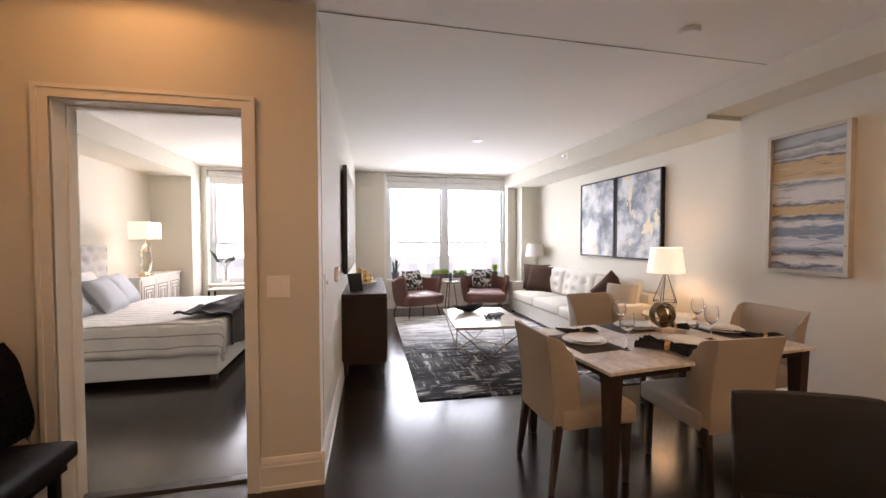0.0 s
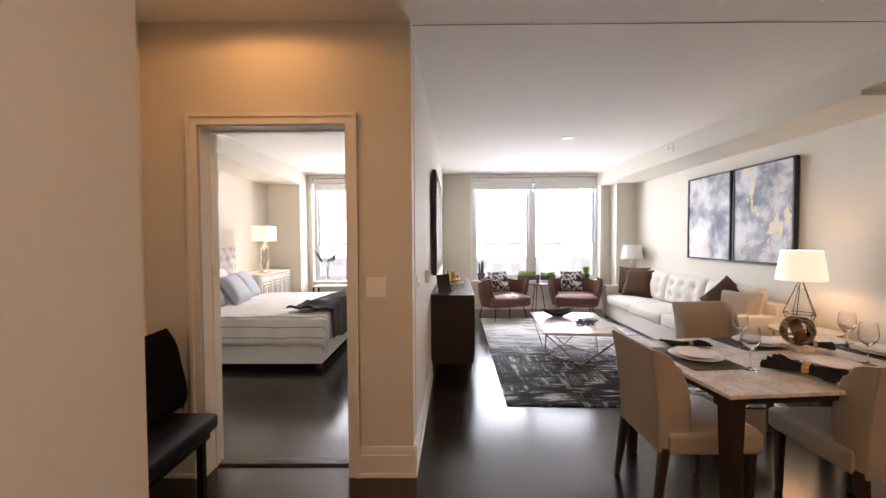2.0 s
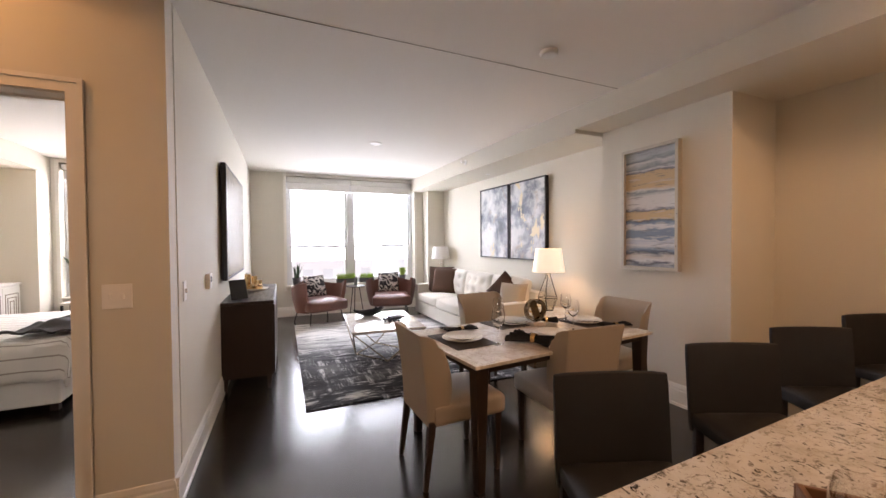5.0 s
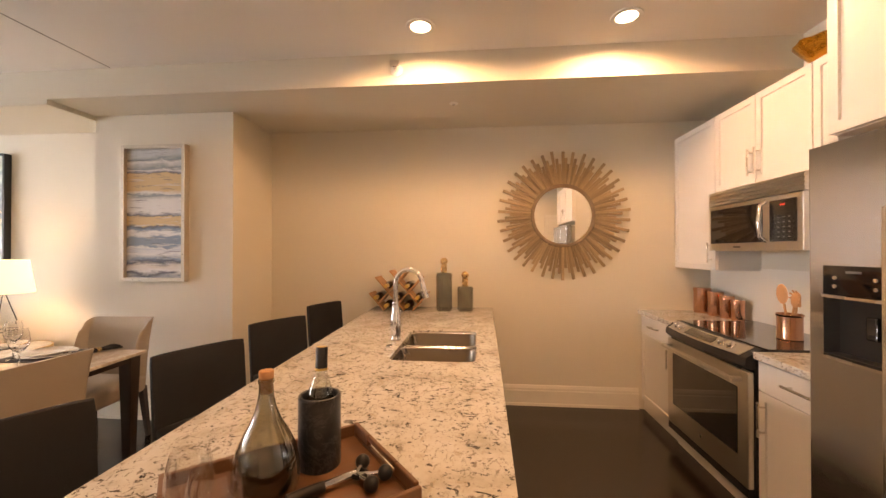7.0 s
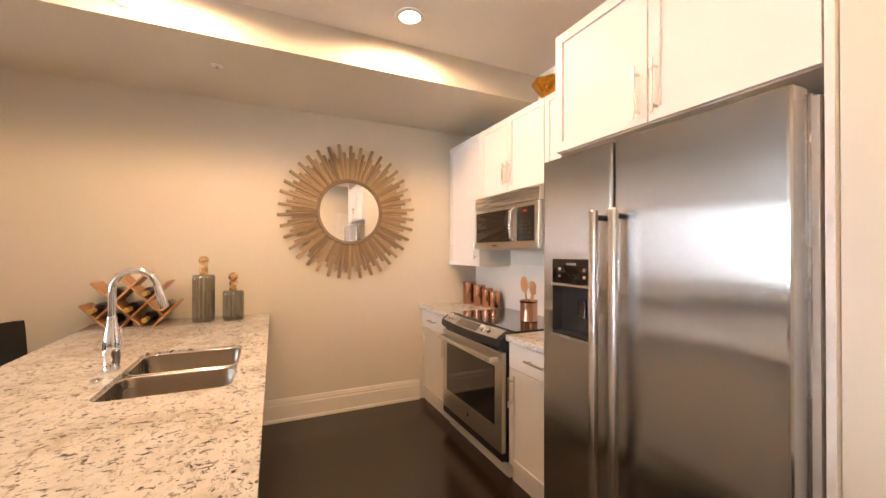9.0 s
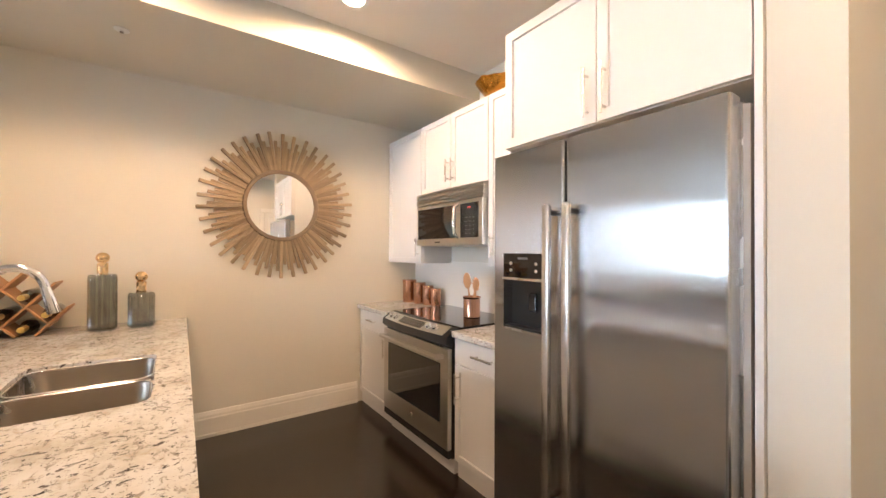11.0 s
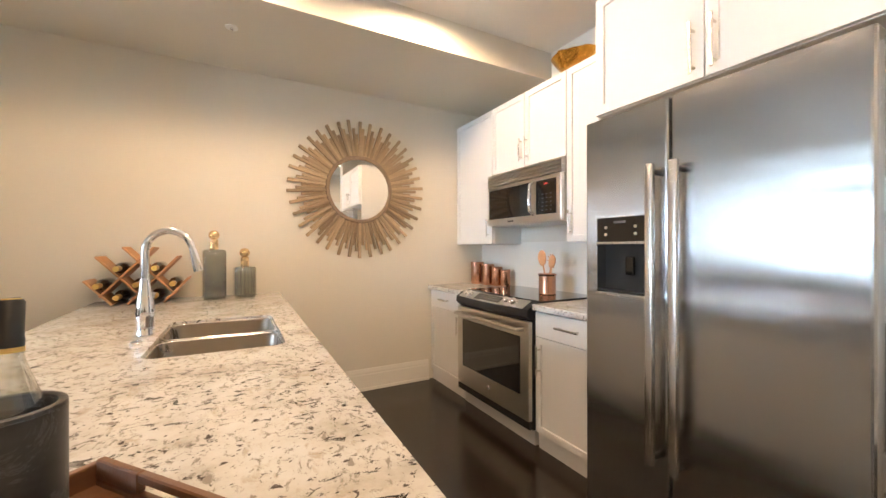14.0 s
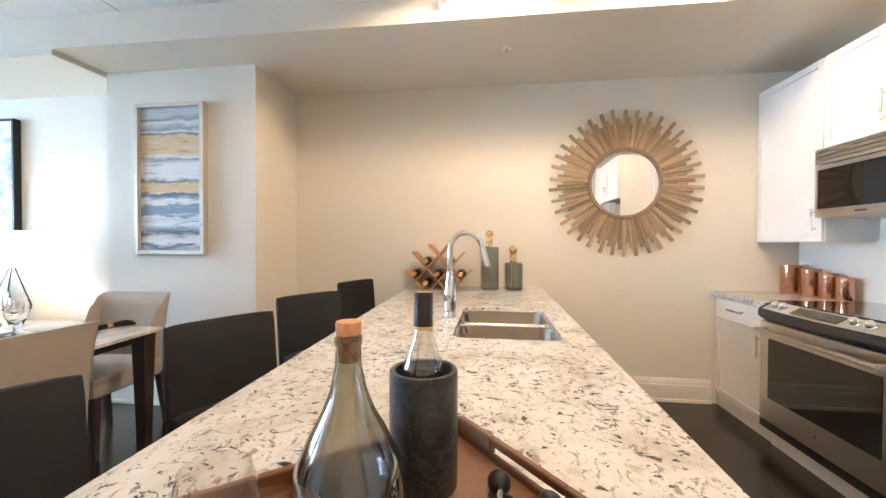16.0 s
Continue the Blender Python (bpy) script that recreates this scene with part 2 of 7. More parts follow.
M_SHADE = glow("lit_lamp_shade", (1.0, 0.86, 0.66), 1.0)
M_BULB = glow("lit_bulb", (1.0, 0.80, 0.52), 14.0)
M_CANOFF = mat("white_lens", (0.85, 0.84, 0.80), 0.4, var=0.01)
M_LENS = glow("pale_lamp_lens", (1.0, 0.97, 0.92), 0.9)
M_RED = glow("red_digits", (1.0, 0.06, 0.04), 0.35)
M_INK = mat("pale_print", (0.13, 0.13, 0.13), 0.5, var=0.02)


def ramp(nt, src, stops, mode="LINEAR"):
    r = nt.nodes.new("ShaderNodeValToRGB")
    r.color_ramp.interpolation = mode
    el = r.color_ramp.elements
    while len(el) < len(stops):
        el.new(0.5)
    for e, (p, c) in zip(el, stops):
        e.position, e.color = p, (*c, 1)
    nt.links.new(src, r.inputs[0])
    return r.outputs[0]


def noise_node(nt, scale, stretch=(1, 1, 1), detail=5, rough=0.55, distort=0.0, offset=(0, 0, 0)):
    tc = nt.nodes.new("ShaderNodeTexCoord")
    mp = nt.nodes.new("ShaderNodeMapping")
    mp.inputs["Scale"].default_value, mp.inputs["Location"].default_value = stretch, offset
    n = nt.nodes.new("ShaderNodeTexNoise")
    n.inputs["Scale"].default_value, n.inputs["Detail"].default_value = scale, detail
    n.inputs["Roughness"].default_value, n.inputs["Distortion"].default_value = rough, distort
    nt.links.new(tc.outputs["Object"], mp.inputs[0])
    nt.links.new(mp.outputs[0], n.inputs[0])
    return n.outputs[0]


def blend(nt, fac, a, b, mode="MIX"):
    m = nt.nodes.new("ShaderNodeMix")
    m.data_type, m.blend_type = "RGBA", mode
    for sock, v in ((m.inputs["Factor"], fac), (m.inputs["A"], a), (m.inputs["B"], b)):
        if isinstance(v, bpy.types.NodeSocket):
            nt.links.new(v, sock)
        elif isinstance(v, tuple):
            sock.default_value = (*v, 1)
        else:
            sock.default_value = v
    return m.outputs["Result"]


def custom(name, rough, build, metal=0.0, bump=None):
    """A material whose colour (and height) come from build(node_tree)."""
    m = bpy.data.materials.new(name)
    m.use_nodes = True
    nt = m.node_tree
    b = nt.nodes["Principled BSDF"]
    b.inputs["Roughness"].default_value, b.inputs["Metallic"].default_value = rough, metal
    col, height = build(nt)
    nt.links.new(col, b.inputs["Base Color"])
    if bump:
        bp = nt.nodes.new("ShaderNodeBump")
        bp.inputs["Strength"].default_value, bp.inputs["Distance"].default_value = bump, 0.004
        nt.links.new(height, bp.inputs["Height"])
        nt.links.new(bp.outputs[0], b.inputs["Normal"])
    return m


K, W = (0, 0, 0), (1, 1, 1)


def granite(nt):
    base = ramp(nt, noise_node(nt, 7, detail=8, rough=0.68), [(0.34, (0.46, 0.43, 0.375)), (0.48, (0.59, 0.57, 0.53)), (0.66, (0.66, 0.655, 0.635))])
    tan = ramp(nt, noise_node(nt, 16, (1, 1.7, 1), 7, 0.7, 0.5, (3, 1, 0)), [(0.56, K), (0.66, (0.75, 0.75, 0.75))])
    c = blend(nt, tan, base, (0.43, 0.37, 0.29))
    grey = ramp(nt, noise_node(nt, 34, (1, 1.5, 1), 6, 0.68, 0.7, (7, 4, 0)), [(0.56, K), (0.62, W)])
    c = blend(nt, grey, c, (0.30, 0.275, 0.24))
    drift = ramp(nt, noise_node(nt, 6, detail=4, offset=(2, 5, 0)), [(0.36, K), (0.50, W)])
    dark = ramp(nt, noise_node(nt, 26, (1.5, 0.8, 1), 7, 0.72, 0.9, (1, 9, 0)), [(0.585, K), (0.61, W)])
    c = blend(nt, blend(nt, 1.0, dark, drift, "MULTIPLY"), c, (0.035, 0.028, 0.024))
    fleck = ramp(nt, noise_node(nt, 60, (1, 0.7, 1), 4, 0.6, 0.5, (4, 2, 0)), [(0.615, K), (0.645, W)])
    c = blend(nt, fleck, c, (0.10, 0.085, 0.075))
    return c, grey


def marble(nt):
    base = ramp(nt, noise_node(nt, 5, (1, 1.5, 1), 8, 0.6, 0.8), [(0.35, (0.60, 0.545, 0.47)), (0.5, (0.72, 0.67, 0.60)), (0.65, (0.79, 0.75, 0.69))])
    vein = ramp(nt, noise_node(nt, 3, (2, 1, 1), 8, 0.7, 2.0, (5, 2, 1)), [(0.47, K), (0.5, W), (0.53, K)])
    return blend(nt, vein, base, (0.54, 0.46, 0.38)), vein


def black_marble(nt):
    base = ramp(nt, noise_node(nt, 14, detail=8), [(0.4, (0.012, 0.012, 0.013)), (0.7, (0.045, 0.045, 0.048))])
    vein = ramp(nt, noise_node(nt, 9, detail=8, rough=0.75, distort=2.5), [(0.47, K), (0.5, (0.16, 0.16, 0.16)), (0.53, K)])
    return blend(nt, vein, base, (0.30, 0.30, 0.30)), vein


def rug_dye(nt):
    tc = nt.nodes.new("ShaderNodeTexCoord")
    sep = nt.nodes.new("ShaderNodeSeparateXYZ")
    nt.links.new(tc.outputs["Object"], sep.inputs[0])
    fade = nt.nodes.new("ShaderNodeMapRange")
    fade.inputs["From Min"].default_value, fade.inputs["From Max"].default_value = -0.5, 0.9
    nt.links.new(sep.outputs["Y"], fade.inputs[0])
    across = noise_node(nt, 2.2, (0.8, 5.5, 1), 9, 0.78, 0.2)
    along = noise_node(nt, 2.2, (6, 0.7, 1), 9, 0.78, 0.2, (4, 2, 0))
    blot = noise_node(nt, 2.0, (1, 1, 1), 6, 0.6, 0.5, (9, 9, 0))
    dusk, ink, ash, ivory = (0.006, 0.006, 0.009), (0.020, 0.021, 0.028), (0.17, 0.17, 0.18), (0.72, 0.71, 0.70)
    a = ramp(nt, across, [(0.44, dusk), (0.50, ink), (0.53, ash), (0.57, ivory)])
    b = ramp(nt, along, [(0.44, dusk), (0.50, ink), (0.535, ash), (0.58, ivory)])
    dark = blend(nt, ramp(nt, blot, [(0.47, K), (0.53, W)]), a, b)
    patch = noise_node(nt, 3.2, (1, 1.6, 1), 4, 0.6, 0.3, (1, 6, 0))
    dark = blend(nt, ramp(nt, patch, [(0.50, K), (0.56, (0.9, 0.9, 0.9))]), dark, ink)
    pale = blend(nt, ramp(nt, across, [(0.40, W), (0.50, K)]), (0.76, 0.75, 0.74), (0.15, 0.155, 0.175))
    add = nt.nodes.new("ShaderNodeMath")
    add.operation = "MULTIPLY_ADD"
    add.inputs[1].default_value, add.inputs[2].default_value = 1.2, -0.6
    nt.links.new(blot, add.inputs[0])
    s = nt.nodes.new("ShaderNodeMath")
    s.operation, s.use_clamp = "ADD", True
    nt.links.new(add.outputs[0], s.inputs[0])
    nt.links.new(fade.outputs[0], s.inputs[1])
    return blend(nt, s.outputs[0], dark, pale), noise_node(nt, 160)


def cloud_art(seed):
    def f(nt):
        big = noise_node(nt, 2.6, (1, 1, 1), 8, 0.62, 0.25, (seed, seed, 2))
        c = ramp(nt, big, [(0.34, (0.07, 0.08, 0.105)), (0.42, (0.17, 0.185, 0.22)), (0.48, (0.34, 0.35, 0.375)), (0.54, (0.58, 0.58, 0.58)), (0.64, (0.72, 0.71, 0.69))])
        rust = ramp(nt, noise_node(nt, 3.4, (1, 1, 1), 6, 0.6, 0.8, (2, seed, 5)), [(0.57, K), (0.68, (0.7, 0.7, 0.7))])
        c = blend(nt, rust, c, (0.40, 0.30, 0.22))
        gold = ramp(nt, noise_node(nt, 3.6, (1, 1.3, 0.6), 7, 0.6, 0.8, (seed, 1, 8)), [(0.60, K), (0.62, W)])
        return blend(nt, gold, c, (0.74, 0.63, 0.42)), gold
    return f


def stripe_art(nt):
    tc = nt.nodes.new("ShaderNodeTexCoord")
    sep = nt.nodes.new("ShaderNodeSeparateXYZ")
    nt.links.new(tc.outputs["Generated"], sep.inputs[0])
    wob = nt.nodes.new("ShaderNodeMath")
    wob.operation = "MULTIPLY_ADD"
    wob.inputs[1].default_value = 0.11
    nt.links.new(noise_node(nt, 6, (0.9, 1, 2.6), 6, 0.62, 0.3), wob.inputs[0])
    nt.links.new(sep.outputs["Z"], wob.inputs[2])
    white, slate, blue, gold, ink = (0.70, 0.70, 0.70), (0.24, 0.29, 0.33), (0.22, 0.29, 0.40), (0.62, 0.46, 0.25), (0.10, 0.12, 0.16)
    bands = [(0.05, (0.42, 0.45, 0.50)), (0.09, ink), (0.11, white), (0.15, (0.60, 0.55, 0.50)), (0.175, ink), (0.20, blue), (0.24, white), (0.275, (0.48, 0.52, 0.60)), (0.285, white), (0.30, blue), (0.37, blue), (0.385, white), (0.405, white), (0.42, blue), (0.45, ink), (0.46, gold), (0.53, gold), (0.54, ink), (0.56, white), (0.66, white), (0.70, slate), (0.71, white), (0.735, gold), (0.86, gold), (0.87, ink), (0.885, white), (0.905, slate), (0.95, white), (0.965, slate), (1.0, (0.50, 0.55, 0.58))]
    c = ramp(nt, wob.outputs[0], bands)
    fine = ramp(nt, noise_node(nt, 10, (0.5, 0.5, 5.0), 6, 0.65, 0.2, (2, 0, 1)), [(0.56, K), (0.66, (0.75, 0.75, 0.75))])
    pale = ramp(nt, noise_node(nt, 9, (0.4, 0.5, 4.0), 6, 0.65, 0.2, (7, 0, 3)), [(0.57, K), (0.67, (0.75, 0.75, 0.75))])
    c = blend(nt, pale, c, (0.66, 0.66, 0.66))
    return blend(nt, fine, c, (0.15, 0.15, 0.16)), fine


def ikat(nt):
    n = noise_node(nt, 7, (1, 1, 1), 2, 0.4, 1.6)
    c = ramp(nt, n, [(0.44, (0.02, 0.02, 0.025)), (0.47, (0.62, 0.60, 0.57)), (0.53, (0.62, 0.60, 0.57)), (0.56, (0.02, 0.02, 0.025))])
    return c, n


def duvet_stripe(nt):
    tc = nt.nodes.new("ShaderNodeTexCoord")
    sep = nt.nodes.new("ShaderNodeSeparateXYZ")
    nt.links.new(tc.outputs["UV"], sep.inputs[0])
    m = nt.nodes.new("ShaderNodeMath")
    m.operation = "PINGPONG"
    m.inputs[1].default_value = 0.06
    nt.links.new(sep.outputs["Y"], m.inputs[0])
    s = ramp(nt, m.outputs[0], [(0.0, W), (0.004, W), (0.008, K)])
    return blend(nt, s, (0.80, 0.77, 0.73), (0.40, 0.35, 0.31)), noise_node(nt, 8)


for _q in M_GREYGLASS.node_tree.nodes:
    if _q.bl_idname == "ShaderNodeBsdfTransparent":
        M_GREYGLASS.node_tree.links.new(ramp(M_GREYGLASS.node_tree, _v.outputs["Distance"], [(0.15, (0.77, 0.78, 0.71)), (0.55, (0.45, 0.46, 0.41))]), _q.inputs[0])
M_GRANITE = custom("speckled_granite", 0.16, granite)
M_MARBLE = custom("cream_marble", 0.14, marble)
M_BLACKMARBLE = custom("black_marble", 0.35, black_marble, bump=0.1)
M_RUG = custom("distressed_rug", 0.95, rug_dye, bump=0.5)
M_ART1 = custom("cloud_painting", 0.5, cloud_art(1.0), bump=0.15)
M_ART2 = custom("storm_painting", 0.5, cloud_art(6.0), bump=0.15)
M_STRIPE = custom("striped_painting", 0.5, stripe_art, bump=0.3)
M_IKAT = custom("ikat_fabric", 0.9, ikat, bump=0.1)
M_DUVET = custom("striped_duvet", 0.9, duvet_stripe, bump=0.3)

# ---- building helpers ----


def box(bm, x0, y0, z0, x1, y1, z1, bevel=0.0, seg=1):
    """Adds a box to bm; returns its vertices."""
    r = bmesh.ops.create_cube(bm, size=1.0, matrix=Matrix.LocRotScale(((x0 + x1) / 2, (y0 + y1) / 2, (z0 + z1) / 2), None, (abs(x1 - x0), abs(y1 - y0), abs(z1 - z0))))
    vs = r["verts"]
    if bevel:
        es = list({e for v in vs for e in v.link_edges})
        out = bmesh.ops.bevel(bm, geom=es, offset=bevel, segments=seg, affect="EDGES", profile=0.5)
        vs = out["verts"]
    return vs


def bbox(*a, **k):
    bm = bmesh.new()
    box(bm, *a, **k)
    return bm


def part(name, bm, material, parent=None, label="", smooth=False, m=None):
    """Links a bmesh as one mesh object, under a thing or part."""
    me = bpy.data.meshes.new(name)
    bmesh.ops.recalc_face_normals(bm, faces=bm.faces)
    if smooth:
        for f in bm.faces:
            f.smooth = True
        for e in bm.edges:
            if len(e.link_faces) == 2 and e.calc_face_angle(0) > 0.7:
                e.smooth = False
    bm.to_mesh(me)
    bm.free()
    if material:
        me.materials.append(material)
    ob = new(name, me)
    if parent:
        ob.parent = parent
    if m is not None:
        ob.matrix_basis = m
    if label:
        tagged(ob, label)
    return ob


def thing(name, label, category, m=None, group="", kind=""):
    ob = new(name)
    ob.empty_display_size = 0.1
    if m is not None:
        ob.matrix_basis = m
    return tagged(ob, label, category, group, kind)


def structure(name, bm, material, label, category, smooth=False):
    return tagged(part(name, bm, material, smooth=smooth), label, category, kind="structure")


def bent(bm, m):
    bmesh.ops.transform(bm, matrix=m, verts=bm.verts)
    return bm


def lathe(bm, prof, seg=32, cx=0.0, cy=0.0, cap=True):
    """Turns a profile of (radius, z) round the z axis."""
    rings = []
    for r, z in prof:
        if r < 1e-5:
            rings.append([bm.verts.new((cx, cy, z))])
        else:
            rings.append([bm.verts.new((cx + r * math.cos(2 * math.pi * i / seg), cy + r * math.sin(2 * math.pi * i / seg), z)) for i in range(seg)])
    for a, b in zip(rings, rings[1:]):
        for i in range(seg):
            j = (i + 1) % seg
            if len(a) == 1 and len(b) > 1:
                bm.faces.new((a[0], b[i], b[j]))
            elif len(b) == 1 and len(a) > 1:
                bm.faces.new((a[i], a[j], b[0]))
            elif len(a) > 1:
                bm.faces.new((a[i], a[j], b[j], b[i]))
    if cap:
        for ring in (rings[0], rings[-1]):
            if len(ring) > 1:
                bm.faces.new(ring)
    return bm


def tube(bm, pts, r, seg=8, closed=False, radii=None):
    """A round bar along points."""
    pts = [Vector(p) for p in pts]
    n = len(pts)
    rings = []
    up = None
    for i, p in enumerate(pts):
        a = pts[(i - 1) % n] if (closed or i > 0) else p
        b = pts[(i + 1) % n] if (closed or i < n - 1) else p
        d = (b - a).normalized()
        if up is None:
            up = d.orthogonal().normalized()
        up = (up - d * up.dot(d)).normalized()
        side = d.cross(up)
        rr = radii[i] if radii else r
        rings.append([bm.verts.new(p + rr * (math.cos(2 * math.pi * k / seg) * up + math.sin(2 * math.pi * k / seg) * side)) for k in range(seg)])
    pairs = list(zip(rings, rings[1:] + rings[:1])) if closed else list(zip(rings, rings[1:]))
    for a, b in pairs:
        for k in range(seg):
            j = (k + 1) % seg
            bm.faces.new((a[k], a[j], b[j], b[k]))
    if not closed:
        bm.faces.new(rings[0])
        bm.faces.new(rings[-1])
    return bm


def lbm(prof, **k):
    return lathe(bmesh.new(), prof, **k)


def tbm(pts, r, **k):
    return tube(bmesh.new(), pts, r, **k)


def cyl(r, z0, z1, seg=24, bevel=0.0):
    if bevel:
        return lbm([(r - bevel, z0), (r, z0 + bevel), (r, z1 - bevel), (r - bevel, z1)], seg=seg)
    return lbm([(r, z0), (r, z1)], seg=seg)


def prism(poly, axis, a, b):
    """Extrudes a flat polygon of two coordinates along an axis from a to b."""
    bm = bmesh.new()
    def v(p, w):
        return {"x": (w, p[0], p[1]), "y": (p[0], w, p[1]), "z": (p[0], p[1], w)}[axis]
    lo = [bm.verts.new(v(p, a)) for p in poly]
    hi = [bm.verts.new(v(p, b)) for p in poly]
    bm.faces.new(lo)
    bm.faces.new(hi)
    for i in range(len(poly)):
        j = (i + 1) % len(poly)
        bm.faces.new((lo[i], lo[j], hi[j], hi[i]))
    return bm


def joined(*bms):
    """Joins several bmeshes into the first."""
    first = bms[0]
    for other in bms[1:]:
        me = bpy.data.meshes.new("join")
        other.to_mesh(me)
        other.free()
        first.from_mesh(me)
        bpy.data.meshes.remove(me)
    return first


# ---- structure ----
H, ZS, ZK = 2.82, 2.56, 2.60
YW, XS, XC, XK, YB = 5.62, 4.03, 3.74, 4.345, -4.80
XN, YN = -0.66, -1.28
XA = -1.66
XB = -3.30
SL = 0.028  # the west wall of the living room runs out of square by this much
structure("floor", bbox(XB - 0.3, -5.9, -0.12, 4.9, YW + 0.3, 0), M_FLOOR, "dark espresso hardwood floor with a satin gloss", "floor")
structure("ceiling", bbox(XB - 0.3, -5.9, H, 4.9, YW + 0.3, H + 0.1), M_CEIL, "smooth off-white painted ceiling", "ceiling")


def wall(name, boxes, label="warm greige painted plaster wall"):
    bm = bmesh.new()
    for b in boxes:
        box(bm, *b)
    return structure(name, bm, M_WALL, label, "wall")


DL, DR, DT = -1.304, -0.408, 2.188
DW = 0.17  # thickness of the wall round the bedroom door
wall("wall_door", [(XA, 0, 0, DL - 0.02, DW, H), (DR + 0.02, 0, 0, 0, DW, H), (DL - 0.02, 0, DT + 0.02, DR + 0.02, DW, H)])
structure("wall_living_west", prism([(-0.14, DW), (DW * SL, DW), (SL * YW, YW), (-0.14, YW)], "z", 0, H), M_WALL, "warm greige painted plaster wall", "wall")
wall("wall_alcove", [(XA - 0.12, YN, 0, XA, 0.14, H)])
wall("wall_hall", [(XA - 0.12, -5.6, 0, XN, YN, H)])
wall("wall_hall_end", [(XN, -5.72, 0, 1.3, -5.6, H)])
wall("wall_fridge", [(1.18, -5.6, 0, 1.335, -4.08, H)])
wall("wall_kitchen_south", [(1.335, YB - 0.12, 0, XK + 0.12, YB, H)])
wall("wall_kitchen_east", [(XK, YB, 0, XK + 0.12, -0.68, H)])
wall("wall_column", [(XC, -0.68, 0, XK + 0.12, 0.58, H)])
wall("wall_sofa", [(XS, 0.58, 0, XK + 0.12, YW, H)])
wall("wall_pier", [(3.64, 5.32, 0, XS, YW, H)])
WX0, WX1, WZ0, WZ1 = 0.78, 3.43, 0.60, 2.76
BX0, BX1 = -2.56, -0.75
wall("wall_window", [(-0.14, YW, 0, WX0, YW + 0.3, H), (WX1, YW, 0, XK + 0.12, YW + 0.3, H), (WX0, YW, 0, WX1, YW + 0.3, WZ0), (WX0, YW, WZ1, WX1, YW + 0.3, H)])
wall("wall_bedroom_window", [(XB - 0.12, YW, 0, BX0, YW + 0.3, H), (BX1, YW, 0, -0.14, YW + 0.3, H), (BX0, YW, 0, BX1, YW + 0.3, WZ0), (BX0, YW, WZ1, BX1, YW + 0.3, H)])
wall("wall_bedroom_west", [(XB - 0.12, 0.14, 0, XB, YW, H)])
wall("wall_bedroom_south", [(XB - 0.12, 0.0, 0, XA - 0.12, 0.14, H), (XA - 0.12, 0.14, 0, XA, DW, H)])
wall("wall_bedroom_pier", [(XB, 5.20, 0, -2.66, YW, H)])
sf = bmesh.new()
box(sf, 3.36, 0.58, ZS, XS, 5.32, H)
box(sf, 3.36, 5.32, ZS, 3.64, YW, H)
box(sf, 3.36, -0.68, ZK, XC, 0.58, H)
box(sf, 3.36, YB, ZK, XK, -0.68, H)
structure("soffit", sf, M_WALL, "boxed soffit below the ceiling in wall paint", "soffit")
structure("bedroom_soffit", bbox(XB, 0.14, 2.56, -2.62, 5.20, H), M_WALL, "boxed bedroom soffit in pale wall paint", "soffit")
structure("ceiling_joint", bbox(0.005, 0.050, H - 0.0025, 3.36, 0.054, H - 0.0005), M_DRIFTRING, "thin dark control joint across the ceiling", "trim")


def baseboard(name, runs):
    """Tall moulded baseboards: each run from (x, y) to (x, y), room side to the left of the run."""
    bm = bmesh.new()
    prof = [(0, 0), (0.022, 0), (0.022, 0.022), (0.016, 0.026), (0.016, 0.135), (0.012, 0.145), (0.012, 0.16), (0.005, 0.185), (0, 0.19)]
    for (x0, y0), (x1, y1) in runs:
        d = Vector((x1 - x0, y1 - y0, 0)).normalized()
        nrm = Vector((-d.y, d.x, 0))
        rings = []
        for px, py in ((x0, y0), (x1, y1)):
            rings.append([bm.verts.new(Vector((px, py, z)) + nrm * o) for o, z in prof])
        for i in range(len(prof) - 1):
            bm.faces.new((rings[0][i], rings[1][i], rings[1][i + 1], rings[0][i + 1]))
        bm.faces.new(rings[0])
        bm.faces.new(rings[1])
    return structure(name, bm, M_TRIM, "tall cream painted moulded baseboard", "baseboard")


baseboard("baseboard_door", [((0.022, 0), (DR + 0.075, 0)), ((DL - 0.075, 0), (XA, 0)), ((XA, 0), (XA, YN))])
baseboard("baseboard_living", [((SL * YW, YW), (0, -0.022)), ((3.64, YW), (SL * YW, YW)), ((3.64, 5.32), (3.64, YW)), ((XS, 5.32), (3.64, 5.32)), ((XS, 0.58), (XS, 5.32)), ((XC, 0.58), (XS, 0.58)), ((XC, -0.68), (XC, 0.602)), ((XK, -0.68), (XC - 0.022, -0.68))])
baseboard("baseboard_kitchen", [((XK, -4.17), (XK, -2.80)), ((XK, -1.85), (XK, -0.68))])
baseboard("baseboard_hall", [((XN, YN), (XN, -5.6)), ((XN, -5.6), (1.18, -5.6)), ((1.18, -5.6), (1.18, -4.08))])
baseboard("baseboard_bedroom", [((XB, YW), (XB, 0.14)), ((-2.66, 5.2), (XB, 5.2)), ((-0.14, YW), (-2.66, YW)), ((-0.14, 0.14), (-0.14, YW))])

